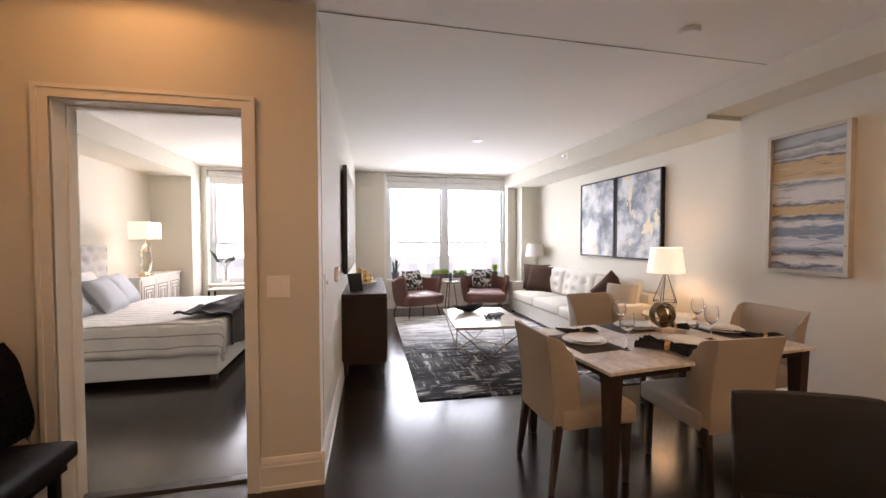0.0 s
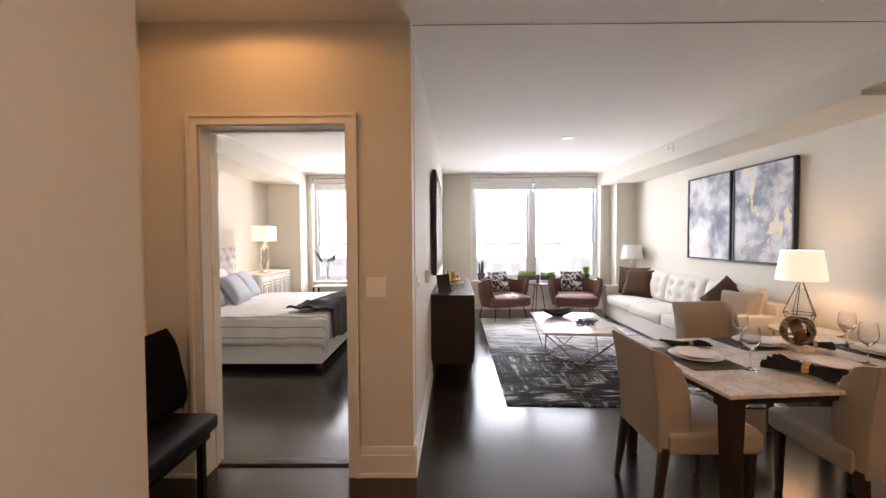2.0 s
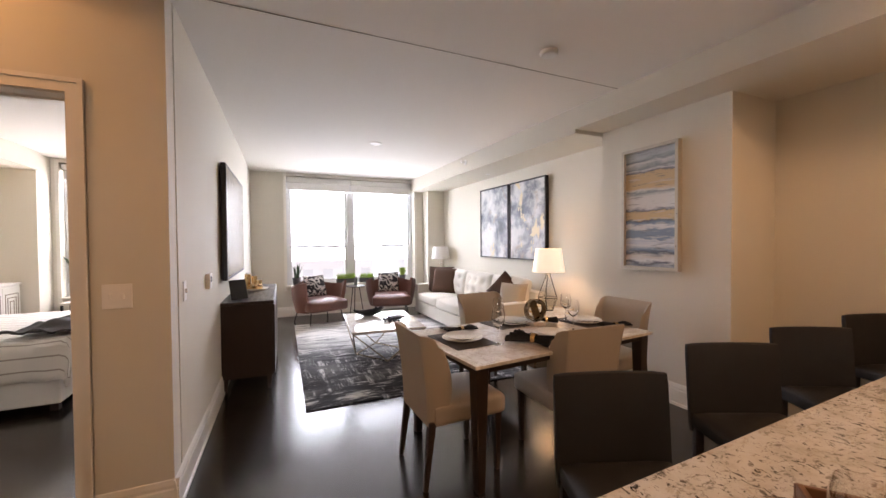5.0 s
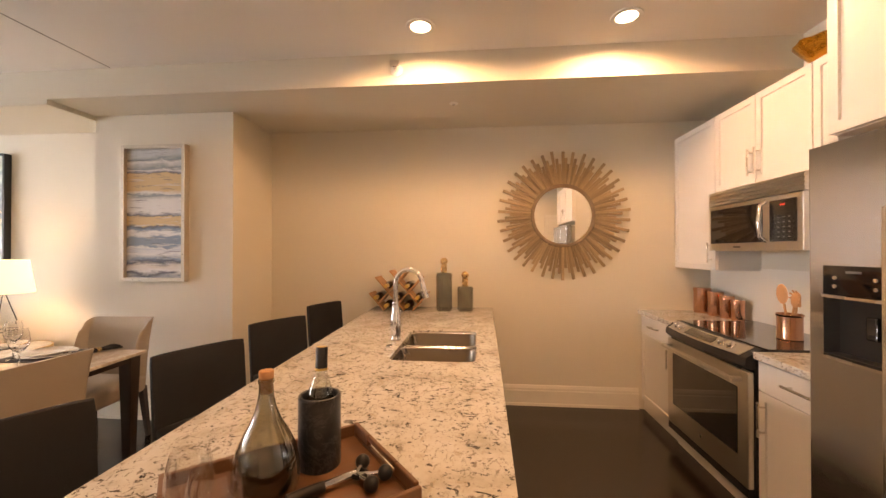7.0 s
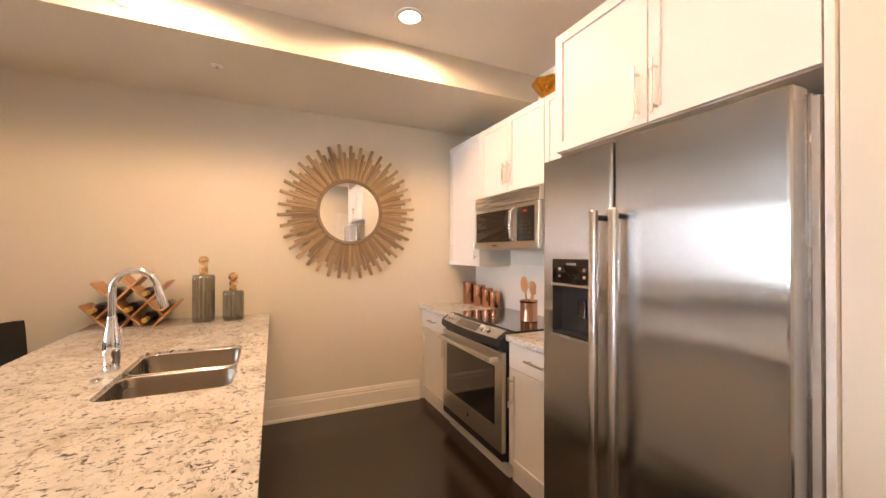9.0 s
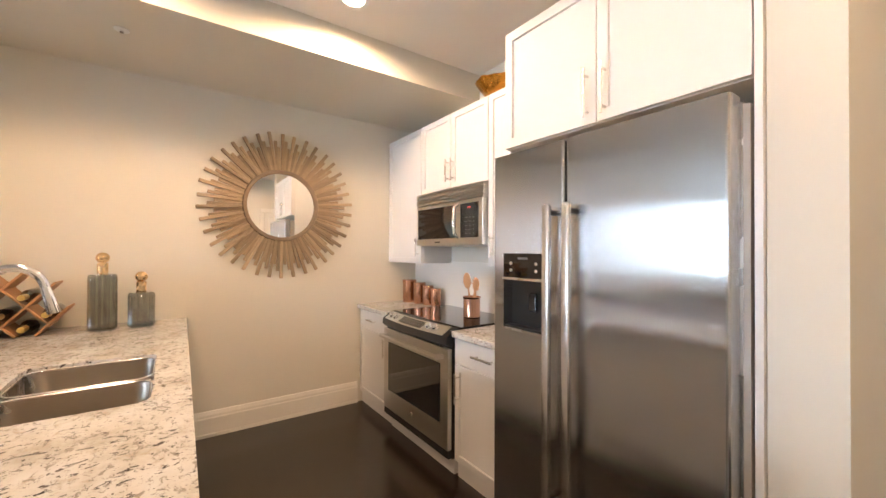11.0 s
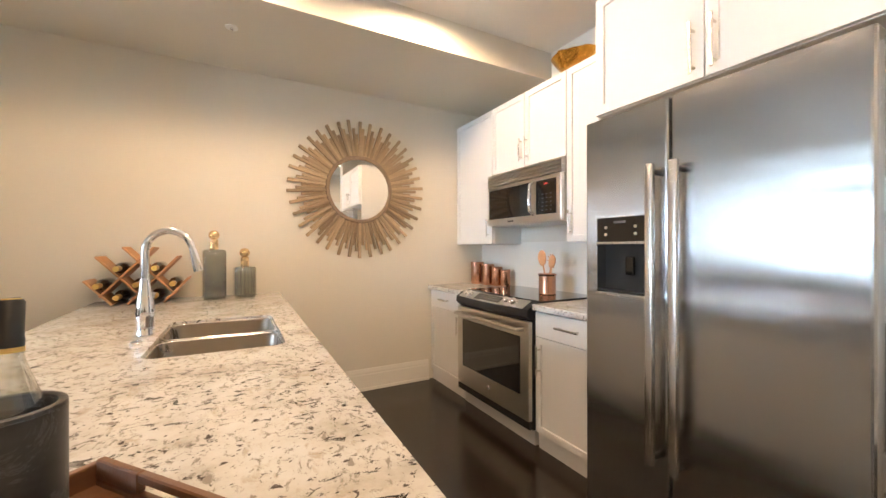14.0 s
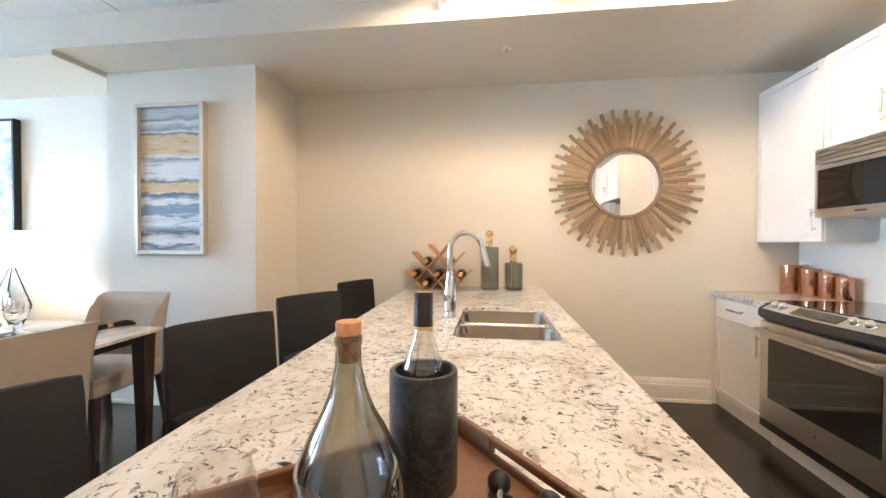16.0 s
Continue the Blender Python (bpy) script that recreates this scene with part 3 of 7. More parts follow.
hd_ = thing("door_2", "white two-panel hall door, shut, in a moulded casing", "door", kind="structure")
bm = bbox(XN + 0.024, -5.06, 0.008, XN + 0.042, -4.26, 2.15)
bmesh.ops.bisect_plane(bm, geom=bm.verts[:] + bm.edges[:] + bm.faces[:], plane_co=(0, 0, 0.95), plane_no=(0, 0, 1))
front = [f for f in bm.faces if f.normal.x > 0.9]
bmesh.ops.inset_individual(bm, faces=front, thickness=0.11, depth=0.0)
bmesh.ops.inset_individual(bm, faces=front, thickness=0.01, depth=-0.008)
leaf = part("door_leaf", bm, M_TRIM, hd_)
part("door_handle", tbm([(XN + 0.042, -4.34, 1.0), (XN + 0.085, -4.34, 1.0), (XN + 0.085, -4.45, 1.0)], 0.009, seg=10), M_NICKEL, hd_, "satin nickel lever handle", smooth=True)
for y0, y1, z0, z1 in ((-5.14, -5.065, 0.0, 2.155), (-4.255, -4.18, 0.0, 2.155), (-5.14, -4.18, 2.156, 2.23)):
    part("trim", bbox(XN, y0, z0, XN + 0.05, y1, z1, 0.004), M_TRIM, hd_)

# door casing: jamb, stop and moulded trim
casing = thing("door_1", "cream painted door casing with stepped moulding, doorway open", "door frame", kind="structure")
bm = bmesh.new()
box(bm, DL - 0.02, -0.004, 0, DL, DW + 0.004, DT + 0.02)
box(bm, DR, -0.004, 0, DR + 0.02, DW + 0.004, DT + 0.02)
box(bm, DL, -0.004, DT, DR, DW + 0.004, DT + 0.02)
box(bm, DL, 0.09, 0, DL + 0.010, 0.13, DT)
box(bm, DR - 0.010, 0.09, 0, DR, 0.13, DT)
box(bm, DL + 0.010, 0.09, DT - 0.010, DR - 0.010, 0.13, DT)
part("jamb", bm, M_TRIM, casing)
for side in (0, 1):
    bm = bmesh.new()
    y0, sgn = ((0.0, -1), (DW, 1))[side]
    for wdt, dep in ((0.068, 0.012), (0.052, 0.020), (0.030, 0.028)):
        i0 = 0.006 if wdt > 0.05 else 0.052
        a, b = sorted((y0, y0 + sgn * dep))
        o = i0 + (wdt if wdt > 0.05 else 0.022)
        box(bm, DL - o, a, 0, DL - i0, b, DT + i0)
        box(bm, DR + i0, a, 0, DR + o, b, DT + i0)
        box(bm, DL - o, a, DT + i0, DR + o, b, DT + o)
    part("trim", bm, M_TRIM, casing)
part("threshold", prism([(0.09, 0), (0.105, 0.014), (0.165, 0.014), (0.18, 0)], "x", DL, DR), M_ESPRESSO, casing, "dark wood threshold strip")


def window(name, x0, x1, z0, z1, y, label):
    """Twin double-hung window with frame, meeting rails, panes, sill and rolled blinds."""
    w = thing(name, label, "window", kind="structure")
    bm = bmesh.new()
    box(bm, x0, y + 0.14, z0, x0 + 0.05, y + 0.24, z1)
    box(bm, x1 - 0.05, y + 0.14, z0, x1, y + 0.24, z1)
    box(bm, x0 + 0.05, y + 0.14, z1 - 0.06, x1 - 0.05, y + 0.24, z1)
    box(bm, x0 + 0.05, y + 0.14, z0, x1 - 0.05, y + 0.24, z0 + 0.06)
    mid = (x0 + x1) / 2 - 0.07
    box(bm, mid - 0.055, y + 0.13, z0 + 0.06, mid + 0.055, y + 0.25, z1 - 0.06, 0.004)
    part("window_frame", bm, M_WINFRAME, w)
    zm = 1.37
    for a, b in ((x0 + 0.05, mid - 0.055), (mid + 0.055, x1 - 0.05)):
        sb = bmesh.new()
        for c, d, yy in ((z0 + 0.06, zm + 0.02, 0.155), (zm - 0.02, z1 - 0.06, 0.195)):
            box(sb, a, y + yy, c, a + 0.05, y + yy + 0.035, d)
            box(sb, b - 0.05, y + yy, c, b, y + yy + 0.035, d)
            box(sb, a + 0.05, y + yy, c, b - 0.05, y + yy + 0.035, c + 0.04)
            box(sb, a + 0.05, y + yy, d - 0.04, b - 0.05, y + yy + 0.035, d)
        part("sash", sb, M_WINFRAME, w)
        p = part("pane", bbox(a + 0.03, y + 0.17, z0 + 0.1, b - 0.03, y + 0.174, zm - 0.02), M_PANE, w)
        q = part("pane", bbox(a + 0.03, y + 0.21, zm + 0.02, b - 0.03, y + 0.214, z1 - 0.1), M_PANE, w)
        p.visible_shadow = q.visible_shadow = False
    part("window_sill", bbox(x0 - 0.02, y - 0.05, z0 - 0.03, x1 + 0.02, y + 0.15, z0 + 0.004, 0.006, 2), M_TRIM, w)
    bm = bmesh.new()
    box(bm, x0 - 0.05, y - 0.016, z0 - 0.1, x0, y + 0.0, z1 + 0.04)
    box(bm, x1, y - 0.016, z0 - 0.1, x1 + 0.05, y, z1 + 0.04)
    box(bm, x0, y - 0.016, z1, x1, y, z1 + 0.04)
    part("trim", bm, M_TRIM, w)
    for a, b in ((x0 + 0.015, mid - 0.004), (mid + 0.004, x1 - 0.015)):
        bl = thing("roller_blind", "white roller blind rolled up at the window head", "blind", group="roller blinds")
        part("cassette", bbox(a, y + 0.02, z1 - 0.12, b, y + 0.12, z1 - 0.012, 0.012, 2), M_BLIND, bl)
        part("fabric", bbox(a + 0.015, y + 0.05, z1 - 0.24, b - 0.015, y + 0.054, z1 - 0.118), M_BLIND, bl)
        part("hem_bar", bbox(a + 0.015, y + 0.042, z1 - 0.262, b - 0.015, y + 0.062, z1 - 0.238, 0.006, 2), M_BLIND, bl)
    return w


window("window_1", WX0, WX1, WZ0, WZ1, YW, "white twin double-hung window with bright daylight outside")
window("window_2", BX0, BX1, WZ0, WZ1, YW, "white bedroom double-hung window with bright daylight outside")

# outside: flats across the street, glare whitened into their colours, under a white sky
M_SKYCARD = glow("white_sky", (0.84, 0.93, 1.0), 2.6)
M_FACADE = mat("washed_out_facade", (0.90, 0.91, 0.92), 0.8, var=0.04, scale=0.4)
# glass nearly as pale as the walls, so the glare leaves it faint
M_FARGLASS = mat("washed_out_far_glass", (0.80, 0.83, 0.86), 0.2, var=0.1, scale=0.5)
structure("backdrop", bbox(-160, 120, -60, 160, 120.5, 120), M_SKYCARD, "white overcast sky beyond the street", "backdrop")
structure("ground", bbox(-160, 7.0, -30.2, 160, 120, -30), M_FACADE, "pale street level far below the window", "ground")
for bx, bw, bh in ((6.0, 15.0, 9.0), (-14.0, 14.0, 14.0), (25.0, 14.0, 16.0)):
    tower = thing("apartment_building", "apartment building across the street, daylight glare whitened into its colour", "building", group="buildings outside")
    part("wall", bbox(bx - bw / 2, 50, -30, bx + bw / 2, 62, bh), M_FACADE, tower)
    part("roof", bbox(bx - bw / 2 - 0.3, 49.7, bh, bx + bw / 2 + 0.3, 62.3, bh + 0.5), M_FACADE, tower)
    for i in range(int(bw / 2.5)):
        for j in range(7):
            zc = bh - 2.4 - 3.2 * j
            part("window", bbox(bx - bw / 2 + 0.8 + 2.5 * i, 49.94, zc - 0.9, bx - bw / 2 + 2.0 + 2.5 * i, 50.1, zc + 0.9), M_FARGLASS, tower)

# ---- kitchen ----


def soft(w, d, h, r, n=8, top=0.0, bottom=0.0, front=0.0, dents=(), dent=0.0, dent_r=0.05, axis="z"):
    """A padded block centred on its base: rounded by r, crowned by top, with buttoned dents on the face along axis."""
    bm = bmesh.new()
    bmesh.ops.create_cube(bm, size=2.0)
    bmesh.ops.subdivide_edges(bm, edges=bm.edges[:], cuts=n, use_grid_fill=True)
    half = Vector((w / 2, d / 2, h / 2))
    for v in bm.verts:
        u = v.co.copy()
        p = Vector((u.x * half.x, u.y * half.y, u.z * half.z))
        c = Vector([max(-(half[i] - r), min(half[i] - r, p[i])) for i in range(3)])
        o = p - c
        if o.length > 1e-6:
            p = c + o.normalized() * min(r, o.length * 1.0 if o.length < r else r)
        fx, fy, fz = 1 - u.x * u.x, 1 - u.y * u.y, 1 - u.z * u.z
        if u.z > 0.5:
            p.z += top * fx * fy
        if u.z < -0.5:
            p.z -= bottom * fx * fy
        if u.y < -0.5:
            p.y -= front * fx * fz
        for a, b in dents:
            if axis == "z" and u.z > 0.5:
                p.z -= dent * math.exp(-((p.x - a) ** 2 + (p.y - b) ** 2) / dent_r**2)
            elif axis == "y" and u.y < -0.5:
                p.y += dent * math.exp(-((p.x - a) ** 2 + (p.z - b) ** 2) / dent_r**2)
        v.co = p + Vector((0, 0, h / 2))
    return bm


def shaker(parent, name, x0, x1, z0, z1, y, handle=None, rail=0.062):
    """A shaker door or drawer front that faces +y with its face at y. handle: (x, z, 'v' or 'h', length)."""
    g = 0.0025
    x0, x1, z0, z1 = x0 + g, x1 - g, z0 + g, z1 - g
    bm = bmesh.new()
    box(bm, x0, y - 0.02, z0, x1, y, z1)
    if z1 - z0 > 0.22:
        face = [f for f in bm.faces if all(abs(v.co.y - y) < 1e-6 for v in f.verts)]
        bmesh.ops.inset_region(bm, faces=face, thickness=rail, depth=0.0)
        bmesh.ops.inset_region(bm, faces=face, thickness=0.0015, depth=0.0)
        for v in face[0].verts:
            v.co.y -= 0.010
    rim = [e for e in bm.edges if len(e.link_faces) == 2 and e.calc_face_angle(0) > 1.2 and any(min(abs(v.co.x - x0), abs(v.co.x - x1), abs(v.co.z - z0), abs(v.co.z - z1)) < 1e-6 and abs(v.co.y - y) < 1e-6 for v in e.verts)]
    bmesh.ops.bevel(bm, geom=rim, offset=0.0018, segments=2, affect="EDGES", profile=0.5)
    d = part(name, bm, M_CABINET, parent)
    if handle:
        hx, hz, way, ln = handle
        bm = bmesh.new()
        dv = Vector((0, 0, 1)) if way == "v" else Vector((1, 0, 0))
        c = Vector((hx, y + 0.032, hz))
        tube(bm, [c - dv * ln / 2, c + dv * ln / 2], 0.0065, 10)
        for s in (-1, 1):
            e = c + dv * (s * ln * 0.36)
            tube(bm, [e, e - Vector((0, 0.034, 0))], 0.005, 8)
        part("handle", bm, M_NICKEL, d, "satin nickel bar handle", smooth=True)
    return d


YU, YC, YF = -4.48, -4.19, -4.06
UZ0, UZ1 = 1.285, 2.432
# upper units
u = thing("wall_cabinet", "white shaker wall cabinet with one tall door", "cabinet", group="kitchen wall cabinets")
part("body", bbox(3.735, YB, UZ0, XK, YU - 0.021, UZ1), M_CABINET, u)
shaker(u, "door", 3.735, XK - 0.02, UZ0, UZ1, YU, (3.78, 1.42, "v", 0.15))
u = thing("wall_cabinet", "white shaker wall cabinet with two short doors above the microwave", "cabinet", group="kitchen wall cabinets")
part("body", bbox(2.90, YB, 1.862, 3.733, YU - 0.021, UZ1), M_CABINET, u)
shaker(u, "door", 3.317, 3.733, 1.862, UZ1, YU, (3.348, 2.0, "v", 0.17))
shaker(u, "door", 2.90, 3.317, 1.862, UZ1, YU, (3.286, 2.0, "v", 0.17))
u = thing("wall_cabinet", "white shaker wall cabinet with a narrow tall door beside the fridge", "cabinet", group="kitchen wall cabinets")
part("body", bbox(2.335, YB, UZ0, 2.898, YU - 0.021, UZ1), M_CABINET, u)
shaker(u, "door", 2.335, 2.898, UZ0, UZ1, YU, (2.855, 1.42, "v", 0.15))
u = thing("fridge_cabinet", "deep white shaker cabinet with two doors over the fridge", "cabinet")
part("body", bbox(1.358, YB, 1.87, 2.315, YF - 0.021, 2.42), M_CABINET, u)
shaker(u, "door", 1.832, 2.315, 1.87, 2.42, YF, (1.868, 1.985, "v", 0.19))
shaker(u, "door", 1.358, 1.832, 1.87, 2.42, YF, (1.795, 1.985, "v", 0.19))
part("side_panel", bbox(2.315, YB, 0.0, 2.333, -4.10, 2.42), M_CABINET, u)
part("side_panel", bbox(1.337, YB, 0.0, 1.356, YF, 2.42), M_CABINET, u)

# base units
u = thing("base_cabinet", "white shaker base cabinet with drawer beside the range", "cabinet", group="kitchen base cabinets")
part("body", bbox(3.762, YB, 0.10, XK - 0.002, YC - 0.021, 0.862), M_CABINET, u)
part("toe_kick", bbox(3.762, YB, 0.0, XK - 0.002, YC - 0.03, 0.10), M_CABINET, u)
shaker(u, "drawer", 3.762, XK - 0.02, 0.70, 0.855, YC, (4.05, 0.785, "h", 0.16))
shaker(u, "door", 3.762, XK - 0.02, 0.105, 0.70, YC, (3.80, 0.60, "v", 0.15))
u = thing("base_cabinet", "white shaker base cabinet with drawer between range and fridge", "cabinet", group="kitchen base cabinets")
part("body", bbox(2.335, YB, 0.10, 2.878, YC - 0.021, 0.862), M_CABINET, u)
part("toe_kick", bbox(2.335, YB, 0.0, 2.878, YC - 0.03, 0.10), M_CABINET, u)
shaker(u, "drawer", 2.335, 2.878, 0.70, 0.855, YC, (2.60, 0.785, "h", 0.17))
shaker(u, "door", 2.335, 2.878, 0.105, 0.70, YC, (2.835, 0.56, "v", 0.18))
for a, b in ((3.760, XK - 0.001), (2.335, 2.880)):
    tagged(part("worktop", bbox(a, YB, 0.863, b, -4.165, 0.90, 0.005, 2), M_GRANITE), "cream speckled granite worktop on the base cabinet", "worktop", "kitchen worktops")
tagged(part("backsplash", bbox(2.335, YB, 0.90, XK - 0.001, YB + 0.008, 1.30), M_TRIM), "plain white backsplash behind the range", "backsplash", kind="structure")

# range
rg = thing("range", "stainless steel slide-in electric range with black glass", "range")
RX0, RX1, RY = 2.884, 3.756, -4.15
part("body", bbox(RX0, YB + 0.02, 0.11, RX1, RY - 0.03, 0.895), M_BLACKPLASTIC, rg)
part("cooktop", bbox(RX0 - 0.003, YB + 0.02, 0.896, RX1 + 0.003, RY - 0.09, 0.912, 0.004, 2), M_BLACKGLASS, rg, "black ceramic glass cooktop")


def bow(x):
    """How far the range's front swells out at x."""
    u = (2 * x - RX0 - RX1) / (RX1 - RX0)
    return 0.034 * max(0.0, 1 - u * u)


def bowed(bm):
    for v in bm.verts:
        if v.co.y > RY - 0.085:
            v.co.y += bow(v.co.x)
    return bm


bm = bmesh.new()
prof = [(RY - 0.09, 0.905), (RY - 0.075, 0.912), (RY + 0.006, 0.866), (RY + 0.013, 0.858), (RY + 0.016, 0.820), (RY - 0.005, 0.800), (RY - 0.09, 0.800)]
cols = [[bm.verts.new((RX0 + 0.004 + (RX1 - RX0 - 0.008) * i / 20, y, z)) for y, z in prof] for i in range(21)]
for a, b in zip(cols, cols[1:]):
    for i in range(len(prof)):
        j = (i + 1) % len(prof)
        bm.faces.new((a[i], a[j], b[j], b[i]))
bm.faces.new(cols[0])
bm.faces.new(cols[-1])
pn = part("control_panel", bowed(bm), M_BLACKPLASTIC, rg, "black control panel with steel fascia", smooth=True)
sl = Matrix.Translation((0, RY - 0.031, 0.8885)) @ Matrix.Rotation(radians(-29.9), 4, "X")


def strip(x0, y0, z0, x1, y1, z1, n=16):
    """A thin plate on the sloped panel, in n lengths so that it follows the bow."""
    bm = bmesh.new()
    ring = [[bm.verts.new((x0 + (x1 - x0) * i / n, y, z)) for y, z in ((y0, z0), (y1, z0), (y1, z1), (y0, z1))] for i in range(n + 1)]
    for a, b in zip(ring, ring[1:]):
        for i in range(4):
            bm.faces.new((a[i], a[(i + 1) % 4], b[(i + 1) % 4], b[i]))
    bm.faces.new(ring[0])
    bm.faces.new(ring[-1])
    return bowed(bent(bm, sl))


part("fascia", strip(RX0 + 0.05, -0.040, 0.0, RX1 - 0.05, 0.046, 0.004), M_APPLIANCE, pn, "brushed steel fascia")
part("display", strip(3.17, -0.03, 0.003, 3.47, 0.034, 0.006), M_BLACKGLASS, pn)
for row in (-0.012, 0.012):
    bm = bmesh.new()
    for i in range(9):
        box(bm, 3.20 + 0.03 * i, row - 0.003, 0.006, 3.217 + 0.03 * i, row + 0.003, 0.0068)
    part("print", bowed(bent(bm, sl)), M_INK, pn)
for kx in (3.62, 3.555, 3.105, 3.035):
    bm = lbm([(0.0, 0.0), (0.027, 0.0), (0.027, 0.006), (0.021, 0.009), (0.020, 0.028), (0.017, 0.032), (0.0, 0.032)], seg=24, cap=False)
    part("knob", bent(bm, Matrix.Translation((0, bow(kx), 0)) @ sl @ Matrix.Translation((kx, 0.005, 0.004))), M_HANDLE, pn, smooth=True)
od = part("oven_door", bbox(RX0 + 0.006, RY - 0.03, 0.165, RX1 - 0.006, RY + 0.004, 0.785, 0.006, 2), M_APPLIANCE, rg)
part("window", bbox(RX0 + 0.085, RY + 0.003, 0.315, RX1 - 0.085, RY + 0.0065, 0.685, 0.003), M_BLACKGLASS, od, "dark oven window")
part("badge", bent(cyl(0.014, 0, 0.003, 20), Matrix.Translation((3.32, RY + 0.004, 0.245)) @ Matrix.Rotation(radians(-90), 4, "X")), M_CHROME, od)
bm = bmesh.new()
tube(bm, [(RX0 + 0.05, RY + 0.055, 0.735), (RX1 - 0.05, RY + 0.055, 0.735)], 0.014, 12)
for x in (RX0 + 0.06, RX1 - 0.06):
    box(bm, x - 0.014, RY + 0.0, 0.722, x + 0.014, RY + 0.055, 0.748, 0.004)
part("handle", bm, M_APPLIANCE, od, "tubular steel door handle", smooth=True)
for i in range(16):
    x = RX0 + 0.06 + i * 0.0475
    part("vent_slot", bbox(x, RY - 0.002, 0.789, x + 0.033, RY + 0.006, 0.796), M_BLACKPLASTIC, rg)
part("drawer", bbox(RX0 + 0.006, RY - 0.03, 0.115, RX1 - 0.006, RY - 0.002, 0.160), M_BLACKPLASTIC, rg)
part("base", bbox(RX0 + 0.02, YB + 0.05, 0.0, RX1 - 0.02, RY - 0.06, 0.11), M_CABINET, rg)

# microwave
mw = thing("microwave", "stainless steel over-the-range microwave with dark glass door", "microwave")
MX0, MX1, MZ0, MZ1, MY = 2.903, 3.745, 1.43, 1.860, -4.44
part("body", bbox(MX0, YB, MZ0, MX1, MY - 0.03, MZ1 - 0.002), M_APPLIANCE, mw)
for i in range(4):
    part("vent_slat", prism([(MY - 0.03, MZ1 - 0.105 + i * 0.025), (MY + 0.001, MZ1 - 0.103 + i * 0.025), (MY - 0.004, MZ1 - 0.081 + i * 0.025), (MY - 0.03, MZ1 - 0.081 + i * 0.025)], "x", MX0, MX1), M_APPLIANCE, mw)
dr = part("door", bbox(MX0 + 0.004, MY - 0.03, MZ0 + 0.004, MX1 - 0.004, MY, MZ1 - 0.108, 0.005, 2), M_APPLIANCE, mw)
part("window", bbox(3.20, MY - 0.001, MZ0 + 0.055, MX1 - 0.03, MY + 0.003, MZ1 - 0.135, 0.002), M_BLACKGLASS, dr, "dark microwave window")
part("control_panel", bbox(MX0 + 0.045, MY - 0.001, MZ0 + 0.055, 3.145, MY + 0.003, MZ1 - 0.135, 0.002), M_BLACKGLASS, mw, "black touch control panel")
bm = bmesh.new()
for r in range(5):
    for c in range(3):
        box(bm, 2.990 + c * 0.04, MY + 0.003, 1.51 + r * 0.028, 3.004 + c * 0.04, MY + 0.0036, 1.514 + r * 0.028)
part("print", bm, M_INK, mw)
for i in range(3):
    part("digit", bbox(3.03 + i * 0.013, MY + 0.003, 1.690, 3.0365 + i * 0.013, MY + 0.0038, 1.6985), M_RED, mw, "red clock digit")
bm = bmesh.new()
tube(bm, [(3.172, MY + 0.0, MZ0 + 0.06), (3.172, MY + 0.035, MZ0 + 0.085), (3.172, MY + 0.045, (MZ0 + MZ1 - 0.1) / 2), (3.172, MY + 0.035, MZ1 - 0.16), (3.172, MY, MZ1 - 0.135)], 0.013, 10)
part("handle", bm, M_CHROME, dr, "curved steel handle", smooth=True)
part("badge", bbox(3.40, MY + 0.0005, MZ0 + 0.022, 3.47, MY + 0.002, MZ0 + 0.034), M_INK, dr)

# fridge
fg = thing("fridge", "stainless steel side-by-side fridge with water dispenser", "fridge")
FX0, FX1, FXS, FY, FZ = 1.385, 2.303, 1.912, -3.98, 1.815
part("body", bbox(1.363, YB + 0.03, 0.02, FX1 - 0.012, FY - 0.075, FZ - 0.02), M_FRIDGESIDE, fg)
part("grille", bbox(FX0 + 0.02, FY - 0.10, 0.0, FX1 - 0.02, FY - 0.05, 0.07), M_BLACKPLASTIC, fg)
DX0, DX1, DZ0, DZ1 = 2.002, 2.238, 1.05, 1.378


def fridge_door(x0, x1, hole=None):
    n = 8
    bm = bmesh.new()
    xs = [x0, x1] if not hole else [x0, hole[0], hole[1], x1]
    zs = [0.075, FZ] if not hole else [0.075, hole[2], hole[3], FZ]
    for i in range(len(xs) - 1):
        for j in range(len(zs) - 1):
            if hole and i == 1 and j == 1:
                continue
            box(bm, xs[i], FY - 0.07, zs[j], xs[i + 1], FY, zs[j + 1])
    bmesh.ops.remove_doubles(bm, verts=bm.verts, dist=1e-5)
    seen = {}
    for f in bm.faces:
        seen.setdefault(tuple(round(c, 4) for c in f.calc_center_median()), []).append(f)
    bmesh.ops.delete(bm, geom=[f for fs in seen.values() if len(fs) > 1 for f in fs], context="FACES_ONLY")
    edges = [e for e in bm.edges if all(abs(v.co.y - FY) < 1e-5 for v in e.verts) and all(abs(v.co.x - e.verts[0].co.x) < 1e-5 for v in e.verts) and min(abs(e.verts[0].co.x - x0), abs(e.verts[0].co.x - x1)) < 1e-4]
    bmesh.ops.bevel(bm, geom=edges, offset=0.012, segments=3, affect="EDGES", profile=0.5)
    return bm


